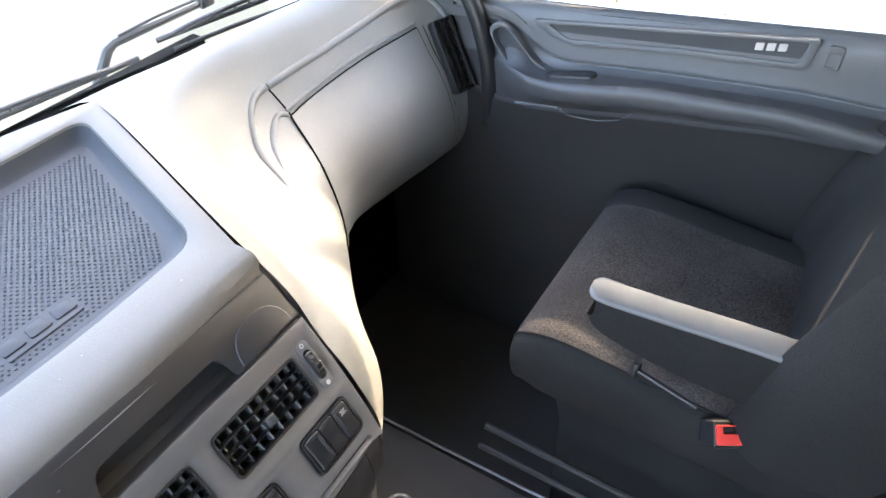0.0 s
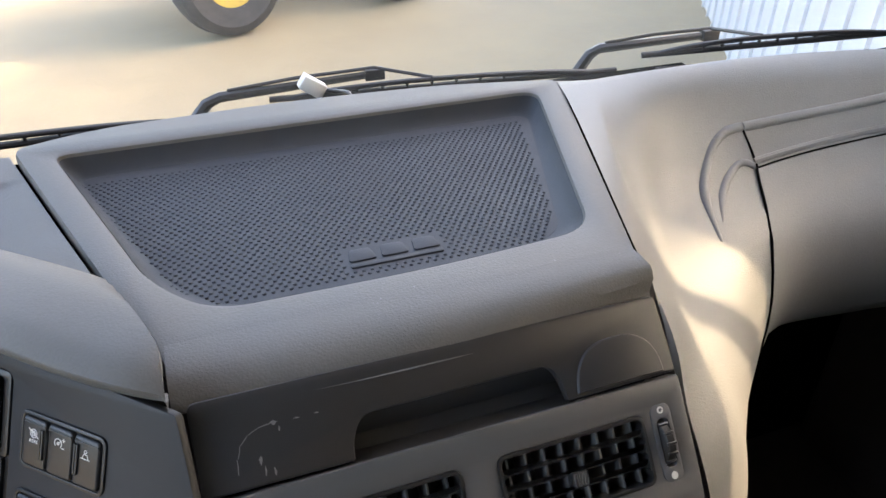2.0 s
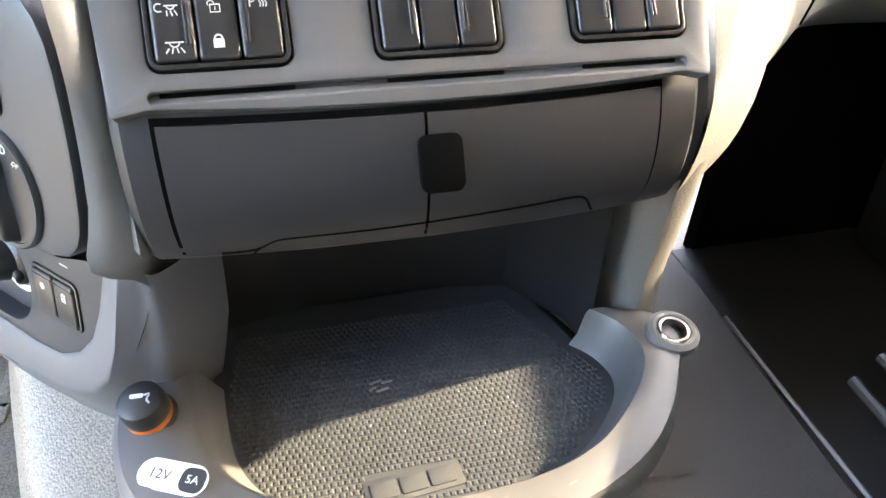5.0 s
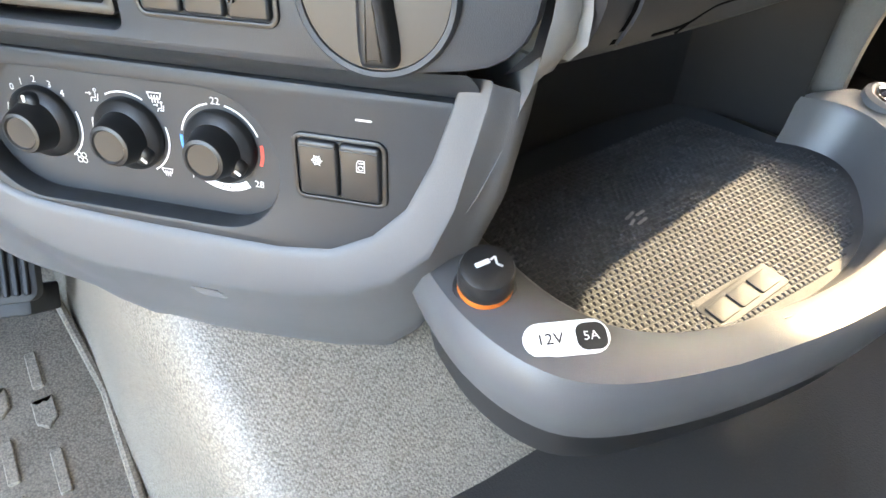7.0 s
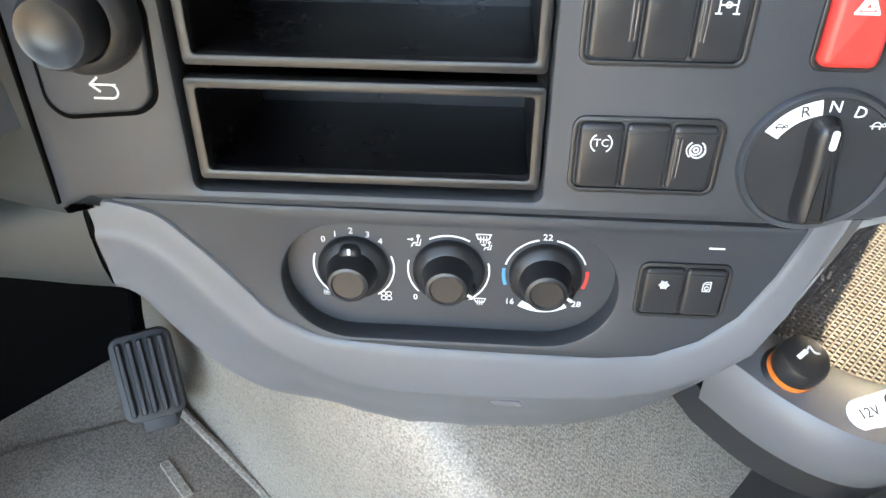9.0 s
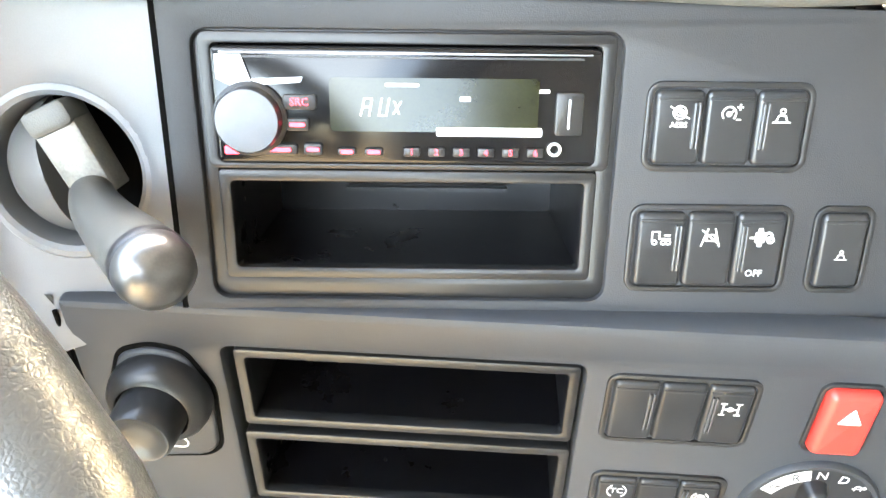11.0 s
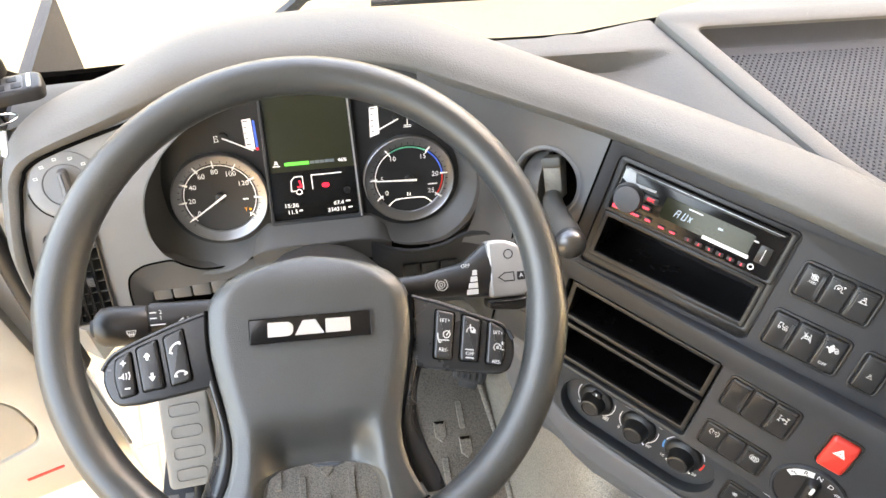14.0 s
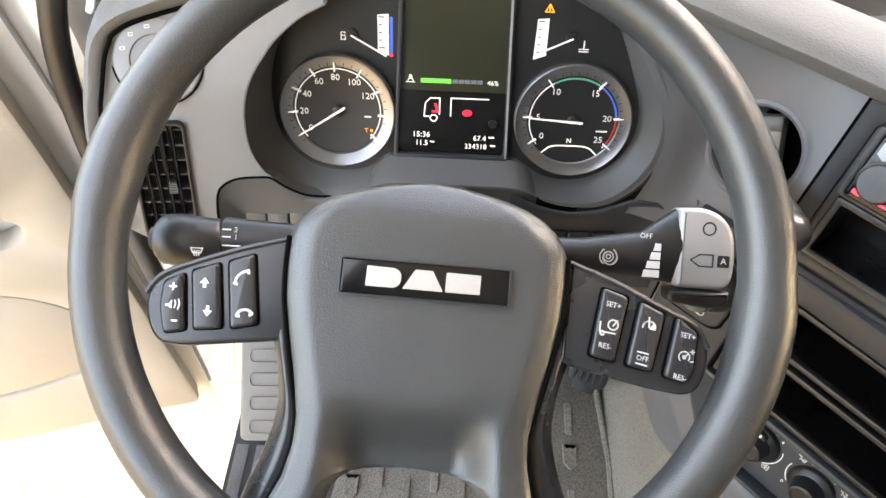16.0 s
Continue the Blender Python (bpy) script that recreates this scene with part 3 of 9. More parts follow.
PADROW += [(a, o, h, b, (0, 0, 1)) for a, o, h, b in (
          ((-0.105, 0.036, 0.869), (-0.08, -1.0), 0.030, 0.06), ((0.0, 0.058, 0.869), (0.0, -1.0), 0.028, 0.06), ((0.103, 0.052, 0.869), (-0.15, -1.0), 0.027, 0.06),
          ((0.173, 0.022, 0.864), (-0.4, -1.0), 0.021, 0.05), ((0.242, -0.012, 0.857), (-0.6, -1.0), 0.019, 0.045), ((0.331, -0.060, 0.848), (-0.75, -0.8), 0.021, 0.045),
          ((0.414, -0.135, 0.853), (-0.7, -0.71), 0.023, 0.045), ((0.480, -0.200, 0.858), (-0.7, -0.71), 0.024, 0.045), ((0.533, -0.250, 0.858), (-0.7, -0.71), 0.023, 0.045),
          ((0.572, -0.282, 0.859), (-0.7, -0.71), 0.020, 0.05), ((0.602, -0.300, 0.856), (-0.7, -0.71), 0.010, 0.05))]


def padded_roll():
    rows = []
    for a, o, h, back, w in PADROW:
        o = Vector((o[0], o[1], 0)).normalized()
        w = Vector(w).normalized()
        a = Vector(a)
        k = min(1.0, h / 0.022)
        prof = [(-0.010, -0.012 * k), (0.004 * k, -0.004 * k), (0.011 * k, 0.010 * k), (0.008 * k, max(h * 0.62, 0.0125 * k)), (-0.008, h * 0.92), (-0.036, h), (-0.036 - back * 0.5, h * 0.86), (-0.036 - back, h * 0.5 - 0.004), (-0.05 - back, -0.012)]
        rows.append([tuple(a + o * p + w * q) for p, q in prof])
    # the end is cut along the joint to the tray cover
    seam = lambda y: min(0.447 + (0.15 - max(y, -0.268)) * 0.342, 0.589) - 0.001
    bm = loft([[(min(x, seam(y)), y, z) for x, y, z in r] for r in grid_loft(rows, 4, 4)])
    part("padded_roll", bm, PAD, dash, "soft grained grey padded roll")


padded_roll()


def dash_top():
    """The shelf from the roll to the windscreen, with a shallow pocket that runs out towards the tray."""
    rows = []
    xs = [-0.303, -0.26, -0.15, 0.0, 0.12]
    front = [0.02, 0.04, 0.075, 0.10, 0.09]
    back = lambda x: float(np.interp(x, [-0.303, -0.20, 0.0, 0.20, 0.30, 0.36, 0.447, 0.53, 0.75, 0.95, 1.10], [0.086, 0.097, 0.112, 0.122, 0.122, 0.132, 0.148, 0.172, 0.184, 0.172, 0.140]))
    for x, f in zip(xs, front):
        r = back(x)
        rows.append([(x, min(f, r - 0.012), 0.842), (x, (min(f, r - 0.012) + r) / 2, 0.8455), (x, r - 0.004, 0.8455), (x, r, 0.842), (x, r + 0.003, 0.832), (x, r + 0.006, 0.800)])
    part("top_shelf", loft(grid_loft(rows, 2, 3)), PAD, dash)
    ease = lambda a, b, v: (lambda t: t * t * (3 - 2 * t))(min(1.0, max(0.0, (v - a) / (b - a))))
    seam = lambda y: min(0.447 + (0.15 - max(y, -0.268)) * 0.342, 0.589) - 0.004
    net = []
    for y in [0.26, 0.215, 0.175, 0.16, 0.145, 0.125, 0.105, 0.096, 0.090, 0.086, 0.082, 0.078, 0.074, 0.068] + [0.055 - 0.017 * k for k in range(19)]:
        x0 = float(np.interp(y, [-0.25, -0.2, -0.135, -0.06, -0.012, 0.022, 0.052, 0.10, 0.16], [0.552, 0.505, 0.448, 0.374, 0.292, 0.222, 0.14, 0.11, 0.11]))
        x1 = seam(y)
        base = 0.846 + 0.004 * ease(0.3, 0.45, x0)
        r = []
        for k in range(29):
            x = x0 + (x1 - x0) * k / 28
            deep = ease(0.088, 0.074, y) * ease(0.270, 0.300, x) * ease(0.0, 0.10, x1 - x) * (0.4 + 0.6 * ease(-0.22, 0.02, y))
            over = max(0.0, y - back(x))
            r.append((x, y - over * 0.94, base - 0.022 * deep - 0.35 * over))
        net.append(r)
    part("top_shelf", loft(net), PAD, dash)
    # black scuttle between the shelf and the glass
    rows = []
    for x in np.linspace(-0.303, 1.10, 30):
        r, t = back(x), band_top(x) - 0.004
        g = screen_y(x, t) - 0.004
        rows.append([(x, r + 0.002, 0.834), (x, r + 0.008, min(0.80, t - 0.008)), (x, (r + g) / 2, min(0.79, t - 0.020)), (x, g, t - 0.002)])
    part("scuttle", loft(grid_loft(rows, 1, 3)), VOID, dash, "matt black scuttle behind the shelf")


dash_top()


def instrument_surround():
    """Grey panels left and right of the instruments, the right one hollowed for the parking lever."""
    face_y = lambda x, z: -0.047 + 0.25 * (x + 0.243) + float(np.interp(z, [0.50, 0.60, 0.66, 0.70, 0.75, 0.80, 0.831, 0.90], [-0.042, -0.040, -0.037, -0.034, -0.028, -0.018, 0.0, 0.048]))
    joint = smooth_loop([(-0.115, 0.874), (-0.158, 0.8715), (-0.201, 0.866), (-0.244, 0.859), (-0.268, 0.852), (-0.280, 0.840), (-0.2855, 0.818), (-0.2925, 0.785), (-0.2985, 0.745), (-0.2992, 0.735), (-0.3000, 0.722), (-0.3008, 0.716), (-0.3013, 0.712), (-0.302, 0.704), (-0.3025, 0.692), (-0.303, 0.664), (-0.303, 0.56)], 4, closed=False)
    bowl = smooth_loop([(-0.108, 0.853), (-0.128, 0.846), (-0.148, 0.833), (-0.158, 0.822), (-0.166, 0.812), (-0.173, 0.797), (-0.178, 0.772), (-0.1775, 0.742), (-0.171, 0.717), (-0.164, 0.7045), (-0.187, 0.7080), (-0.197, 0.7070), (-0.2075, 0.7012), (-0.2140, 0.690), (-0.2185, 0.664), (-0.222, 0.56)], 4, closed=False)
    net = []
    for (x0, z0), (x1, z1) in zip(joint, bowl):
        net.append([(x0 + (x1 - x0) * k / 10, face_y(x0 + (x1 - x0) * k / 10, z0 + (z1 - z0) * k / 10), z0 + (z1 - z0) * k / 10) for k in range(11)])
    # cut clear where the side vent sits
    bm = loft(net)
    into = SIDEV.inverted()
    for p, n in (((0.003, 0, 0), (1, 0, 0)), ((0.136, 0, 0), (1, 0, 0)), ((0, 0.003, 0), (0, 1, 0)), ((0, 0.047, 0), (0, 1, 0))):
        bmesh.ops.bisect_plane(bm, geom=bm.verts[:] + bm.edges[:] + bm.faces[:], plane_co=SIDEV @ Vector(p), plane_no=SIDEV.to_3x3() @ Vector(n))
    gone = []
    for f in bm.faces:
        q = into @ f.calc_center_median()
        if 0.003 < q.x < 0.136 and 0.003 < q.y < 0.047:
            gone.append(f)
    bmesh.ops.delete(bm, geom=gone, context="FACES")
    part("instrument_surround", bm, PANEL, dash)
    # dark joint to the padding, and the bowl wall back to the instruments
    part("surround_joint", tube([(r[0][0] * 0.94 + r[1][0] * 0.06 + 0.004 * (1 if k > 18 else 0.5), r[0][1] - 0.004, r[0][2] - 0.006 * max(0.0, 1 - k / 24.0)) for k, r in enumerate(net)], 0.0019, 8), VOID, dash)
    hood = smooth_loop(mm((8, 124), (-20, 112), (-37, 98), (-60, 73), (-78, 42), (-82, 24), (-84, 5), (-84, -26), (-74, -57), (-48, -79)), 4, closed=False)
    edge = [r[-1] for r in net[:37]]
    wall = []
    for k, e in enumerate(edge):
        h = GF @ Vector((*hood[min(k, len(hood) - 1)], 0.019))
        e = Vector(e)
        wall.append([tuple(e + Vector((-0.002, 0.004, 0))), tuple(e + Vector((0.0015, -0.001, 0))), tuple(e.lerp(h, 0.25) + Vector((0.001, 0, 0))), tuple(e.lerp(h, 0.7)), tuple(h)])
    part("bowl_wall", loft(wall), BOWLM, dash)
    net = [[(-19, 32, -8), (-55, 36, -6), (-95, 38, 2), (-145, 36, 26), (-199, 28, 64), (-228, 22, 88)],
           [(-19, 14, -4), (-54, 16, -3), (-93, 17, 4), (-140, 15, 27), (-193, 8, 64), (-220, 3, 86)],
           [(-19, -35, -3), (-47, -35, -8), (-84, -35, -10), (-122, -35, -2), (-164, -36, 37), (-180, -38, 52)],
           [(-19, -80, -3), (-45, -80, -9), (-76, -80, -11), (-114, -82, -9), (-138, -84, 17), (-147, -85, 26)],
           [(-19, -125, -3), (-45, -126, -9), (-72, -127, -11), (-108, -128, -8), (-131, -129, 12), (-139, -130, 20)],
           [(-19, -143, -4), (-45, -150, -10), (-74, -165, -12), (-105, -172, 0), (-135, -175, 17), (-142, -176, 24)]]
    bm = loft(grid_loft([[tuple(q / 1000 for q in p) for p in r] for r in net], 8, 8))
    hole = [f for f in bm.faces if (f.calc_center_median().to_2d() - Vector((-0.077, -0.071))).length < 0.042]
    bmesh.ops.delete(bm, geom=hole, context="FACES")
    for v in bm.verts:
        d = v.co.to_2d() - Vector((-0.077, -0.071))
        if v.is_boundary and d.length < 0.054:
            d = d.normalized() * 0.0425
            v.co.x, v.co.y = -0.077 + d.x, -0.071 + d.y
            v.co.z = -0.0105
    part("lever_panel", moved(bm, UF), SHADEP, dash)
    part("panel_joint", moved(box(-0.0214, -0.140, -0.012, -0.0188, 0.012, -0.0002), UF), VOID, dash)
    part("cluster_housing", box(-0.21, 0.055, 0.60, 0.24, 0.065, 0.85), PANEL, dash)


instrument_surround()


# centre console: profile of (y, z) below the tray
CPROF = [(-0.292, 0.848), (-0.320, 0.815), (-0.335, 0.796), (-0.350, 0.777), (-0.382, 0.737), (-0.416, 0.692), (-0.437, 0.660), (-0.449, 0.630), (-0.452, 0.600), (-0.446, 0.570), (-0.425, 0.545), (-0.36, 0.525), (-0.25, 0.515)]


def con_y(x):
    return 0.0535 * (x - 0.66) - 0.006 + 0.35 * (x - 0.785) ** 2


def driver_console():
    # upper panel with openings for the double slot
    up = round_poly(mm((-19, -141), (60, -141), (200, -144), (393, -152), (366, -50), (341, 10), (-19, 20)), 0.004)
    slot = rrect(-0.004, -0.134, 0.197, 0.0, 0.008)
    part("radio_panel", moved(plate([up, slot], -0.007, 0.0, 0.0015), UF), RADIOP, dash)
    part("radio_recess", moved(plate([rrect(-0.0055, -0.1355, 0.1985, 0.0015, 0.008), rrect(0.003, -0.1235, 0.1885, -0.0055, 0.004)], -0.02, -0.004, 0.001), UF), BLACK, dash)
    part("slot_divider", moved(box(0.002, -0.0660, -0.02, 0.1895, -0.0630, -0.0045), UF), BLACK, dash)
    # lower panel
    lo = round_poly(mm((-94, -150), (-74, -140), (-34, -141.5), (60, -141.5), (200, -141.5), (330, -141.5), (404, -130), (408, -60), (396, 28), (-93, 28), (-94, -40)), [0.002, 0.004, 0.004, 0.004, 0.004, 0.01, 0.05, 0.05, 0.045, 0.004, 0.03])
    rec = rrect(-0.009, -0.132, 0.188, 0.0, 0.005)
    part("switch_panel", moved(plate([lo, rec], -0.022, 0.0, 0.004), LF), DARK, dash)
    # rounded side of the lower console, back to the joint with the centre
    side = []
    for px, py in ((396, 22), (407, -20), (411, -90), (404, -135), (392, -170), (372, -225), (340, -280)):
        w = LF @ Vector((px / 1000, py / 1000, -0.004 if py > -150 else -0.05))
        z = w.z
        e = Vector((0.597, np.interp(-z, [-p[1] for p in CPROF[:11]], [p[0] for p in CPROF[:11]]) + con_y(0.594) + 0.014, z - 0.006))
        if py < -150:
            e = Vector((0.605, -0.30, z))
        side.append([tuple(w), tuple(w.lerp(e, 0.3) + Vector((0.004, -0.003, 0))), tuple(w.lerp(e, 0.7) + Vector((0.003, -0.001, 0))), tuple(e), tuple(e + Vector((0.004, 0.12, 0)))])
    part("console_side", loft(grid_loft(side, 2, 3)), PANEL, dash)


driver_console()


def climate_panel():
    # panel under the switches, set back
    Z = -0.040
    o = round_poly(mm((-102, -163), (360, -166), (362, -176), (336, -241), (284, -281), (200, -286), (97, -284), (15, -272), (-13, -237), (-56, -209), (-90, -200), (-102, -190)), [0.004, 0.006, 0.006, 0.04, 0.04, 0.02, 0.02, 0.03, 0.03, 0.03, 0.004, 0.002])
    rec = rrect(0.020, -0.271, 0.248, -0.176, 0.047, 10)
    part("climate_panel", moved(plate([o, rec], Z - 0.02, Z, 0.002), LF), DARK, dash)
    part("climate_recess", moved(prism(rrect(0.015, -0.276, 0.253, -0.171, 0.05, 10), Z - 0.03, Z - 0.017, 0), LF), DARK, dash)
    # bevel that leads back from the switch panel
    rows = [[(x / 1000, y0 / 1000, -0.004), (x / 1000, y0 / 1000 - 0.004, -0.012), (x / 1000, y0 / 1000 - 0.015, -0.031), (x / 1000, y0 / 1000 - 0.024, -0.0415), (x / 1000, y0 / 1000 - 0.034, -0.060)] for x, y0 in ((-93, -148), (-76, -139), (60, -139), (200, -139), (330, -139), (372, -137))]
    part("panel_bevel", moved(loft(grid_loft(rows, 2, 3)), LF), DARK, dash)
    # pale lower strip: inner lip, face, under edge
    inner = mm((-103, -165), (-87, -165.5), (-59, -173), (-41, -190), (-20, -214), (-2, -237), (10, -253), (30, -266), (50, -274), (97, -279), (200, -281), (280, -276), (331, -238), (357, -172), (362, -150))
    mid = mm((-101, -183), (-83, -185), (-66, -192), (-48, -208), (-26, -237), (-9, -258), (4, -273), (22, -287), (48, -302), (94, -313), (205, -313), (287, -302), (345, -262), (368, -190), (377, -150))
    foot = [(-108, -248, -57), (-100, -250, -57), (-90, -259, -57.5), (-77, -281, -58), (-52, -316, -60), (-34, -340, -66), (-14, -365, -78), (6, -385, -94), (30, -399, -104), (100, -402, -88), (205, -415, -104), (284, -432, -138), (338, -345, -100), (382, -240, -75), (396, -160, -56)]
    rows = []
    for a, b, c in zip(inner, mid, foot):
        b, c = Vector((b[0], b[1], Z + 0.003)), Vector(c) / 1000
        rows.append([(a[0], a[1], Z - 0.006), (a[0], a[1], Z + 0.002), tuple(b), tuple(b.lerp(c, 0.15) + Vector((0, 0, 0.004))), tuple(b.lerp(c, 0.55) + Vector((0, 0, 0.004))), tuple(c), tuple(c + Vector((0, 0.012, -0.05)))])
    part("lower_strip", moved(loft(grid_loft(rows, 4, 2)), LF), STRIP, dash, "slate-grey lower trim strip")
    part("logo_ridges", moved(merge(*[prism(round_poly(mm((166 + i * 2, -330 - i * 4.2), (186 + i * 2, -330 - i * 4.2), (189 + i * 2, -328 - i * 4.2), (168 + i * 2, -328 - i * 4.2)), 0.0005), Z - 0.013 - 0.003 * i, Z - 0.0016 - 0.0028 * i) for i in range(3)]), LF), STRIP, dash)
    # dark knee panels that go on to the left behind a joint
    rows = []
    for x, y0, y1, d in ((-0.30, -0.215, -0.250, 0.016), (-0.24, -0.200, -0.248, 0.010), (-0.18, -0.186, -0.246, 0.004), (-0.14, -0.174, -0.246, 0.001), (-0.1065, -0.165, -0.246, 0.0)):
        rows.append([(x, y0 + 0.01, Z - 0.012 - d), (x, y0, Z + 0.001 - d), (x, (y0 + y1) / 2, Z + 0.001 - d), (x, y1, Z - 0.014 - d), (x, y1 + 0.01, Z - 0.06)])
    part("knee_trim", moved(loft(grid_loft(rows, 3, 2)), LF), KNEEM, dash, "dark grey-green knee trim")
    part("knee_joint", moved(tube([(-0.1040, -0.163, Z + 0.001), (-0.1035, -0.183, Z + 0.0025), (-0.1055, -0.215, Z - 0.004), (-0.1075, -0.247, Z - 0.0155)], 0.0016, 8), LF), VOID, dash)
    rows = [[(x, y, -0.004 - d), (x, -0.03, -0.003 - d), (x, -0.09, -0.003 - d), (x, -0.150, -0.006 - d), (x, -0.162, -0.020 - d), (x, -0.172, -0.045 - d)] for x, y, d in ((-0.25, 0.0, 0.055), (-0.19, 0.01, 0.030), (-0.14, 0.02, 0.012), (-0.097, 0.028, 0.0))]
    part("knee_panel", moved(loft(grid_loft(rows, 3, 2)), LF), KNEEM, dash, "dark grey-green knee panel")
    part("knee_joint", moved(tube([(-0.0955, 0.02, -0.001), (-0.0955, -0.06, -0.001), (-0.0955, -0.146, -0.002)], 0.0014, 8), LF), VOID, dash)


climate_panel()

def centre_console():
    # flat face with openings for vents, wheels and switches
    face = round_poly(mm((-44, -147), (-24, -143), (40, -147), (140, -150), (240, -147), (300, -143), (318, -147), (325, -60), (325, 24), (-47, 24), (-49, -60)), [0.004, 0.002, 0.05, 0.05, 0.05, 0.002, 0.004, 0.03, 0.003, 0.003, 0.03])
    holes = [rrect(0.0, -0.054, 0.128, 0.001, 0.007), rrect(0.156, -0.054, 0.284, 0.001, 0.007), rrect(-0.0215, -0.057, -0.003, 0.002, 0.006), rrect(0.291, -0.055, 0.309, 0.004, 0.006),
             rrect(-0.022, -0.124, 0.056, -0.075, 0.008), rrect(0.102, -0.1245, 0.181, -0.0775, 0.008), rrect(0.2245, -0.1215, 0.304, -0.0735, 0.008), rrect(-0.0235, -0.1400, 0.3020, -0.1335, 0.003)]
    part("centre_face", moved(plate([face] + holes, -0.012, 0.0, 0.0014), VF), CENTREP, dash)
    # near-black sheet stands in for the shade behind the openings
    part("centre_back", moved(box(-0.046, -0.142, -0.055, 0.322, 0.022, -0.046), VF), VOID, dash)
    # flap with finger notch, and the pocket behind it
    flap = round_poly(mm((-47, 27), (56, 26), (57, 40), (66, 56), (215, 56), (222, 42), (225, 26), (324, 27), (320, 90), (-46, 90)), [0.003, 0.002, 0.02, 0.015, 0.015, 0.02, 0.002, 0.003, 0.006, 0.006])
    part("storage_flap", moved(plate([flap], -0.010, -0.001, 0.0015), VF), FLAPM, dash, "dark hinged storage flap with finger notch")
    part("flap_moulding", moved(prism(round_poly(mm((233, 29), (236, 46), (246, 60), (262, 66), (288, 66), (303, 58), (311, 45), (313, 29)), [0.002, 0.008, 0.01, 0.01, 0.01, 0.01, 0.008, 0.002]), -0.003, 0.0012, 0.0018, 3), VF), FLAPM, dash)
    rows = [[(x / 1000, y / 1000, z / 1000) for y, z in ((62, -12), (54, -14), (40, -26), (30, -20), (24, -4))] for x in (50, 90, 140, 190, 232)]
    part("notch_pocket", moved(loft(rows), VF), FLAPM, dash)
    # near-black sheet stands in for the shade behind the flap
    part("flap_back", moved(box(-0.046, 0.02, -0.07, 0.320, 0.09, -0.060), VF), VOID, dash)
    # lower body, lid of the drawer, its joint
    low = [(-0.421, 0.6735), (-0.437, 0.655), (-0.447, 0.632), (-0.452, 0.605), (-0.449, 0.575), (-0.432, 0.548), (-0.39, 0.532), (-0.25, 0.520)]
    def at(x, y, z, out=0.0):
        return (x, y + con_y(x) - out, z - 0.038 * (x - 0.643) + 0.006)
    xs = [0.594, 0.60, 0.64, 0.70, 0.78, 0.86, 0.92, 0.960, 0.966]
    part("centre_lower", loft([[at(x, y, z, -0.006 if x in (0.594, 0.966) else 0.0) for y, z in smooth_loop(low, 3, closed=False)] for x in xs]), SHADECP, dash)
    lid = [(-0.4405, 0.650), (-0.447, 0.632), (-0.452, 0.605), (-0.450, 0.580), (-0.440, 0.558)]
    for xa, xb in ((0.619, 0.7690), (0.7712, 0.930)):
        part("drawer_front", skin([[at(x, y, z, 0.0035) for y, z in smooth_loop(lid, 3, closed=False)] for x in np.linspace(xa, xb, 7)], 0.003), SHADECP, dash)
    part("drawer_joint", loft([[at(x, y, z, 0.0012) for y, z in smooth_loop([(-0.438, 0.653)] + lid[1:], 3, closed=False)] for x in np.linspace(0.616, 0.933, 9)]), VOID, dash)
    # joint along the foot of the lids, stepping up between its ends
    deep = lambda z: float(np.interp(z, [0.556, 0.558, 0.580, 0.605], [-0.4385, -0.440, -0.450, -0.452]))
    foot = [(0.640, 0.5605), (0.655, 0.5612), (0.664, 0.5640), (0.671, 0.5695), (0.680, 0.5725), (0.715, 0.5735), (0.752, 0.5745), (0.800, 0.5770), (0.840, 0.5790), (0.872, 0.5805), (0.882, 0.5770), (0.889, 0.5670), (0.893, 0.5600)]
    part("drawer_seam", tube(smooth_loop([at(x, deep(z), z, 0.0036) for x, z in foot], 4, closed=False), 0.0010, 8), VOID, dash)
    part("drawer_seam", tube([at(x, deep(z), z, 0.0036) for x, z in ((0.664, 0.5640), (0.661, 0.5600), (0.659, 0.5565))], 0.0009, 6), VOID, dash)
    # solid near-black plate: the latch hole's shade is put into its colour
    part("latch_hole_shade", moved(prism(rrect(0.1215, -0.201, 0.149, -0.166, 0.006), 0.0, 0.003, 0.001), VF @ T(0, 0, -0.011) @ Matrix.Rotation(radians(8), 4, "X") @ T(0, 0.0, 0.028)), VOID, dash, "near-black plate painting the shade of the drawer latch hole")
    # card slits above the drawer
    for x0, x1 in ((-18, 55), (108, 180), (232, 296)):
        part("card_slit", moved(box(x0 / 1000, -0.1362, -0.0062, x1 / 1000, -0.1336, -0.0042), VF), VOID, dash)
    part("card_channel", moved(loft([[(x, -0.1320, -0.0065), (x, -0.1348, -0.0062), (x, -0.1402, -0.0006), (x, -0.1412, -0.0030)] for x in (-0.0245, 0.14, 0.303)]), VF), CENTREP, dash)
    # dark joints to both neighbours
    CP = [(-0.285, 0.852)] + CPROF[1:11]
    part("console_joint", loft([[(x, y + con_y(0.594) + 0.012, z) for y, z in CP] for x in (0.575, 0.612)]), BLACK, dash)
    part("console_joint", loft([[(x, y + con_y(0.974) + 0.012, z - 0.012) for y, z in CP] for x in (0.955, 0.979)]), BLACK, dash)


centre_console()


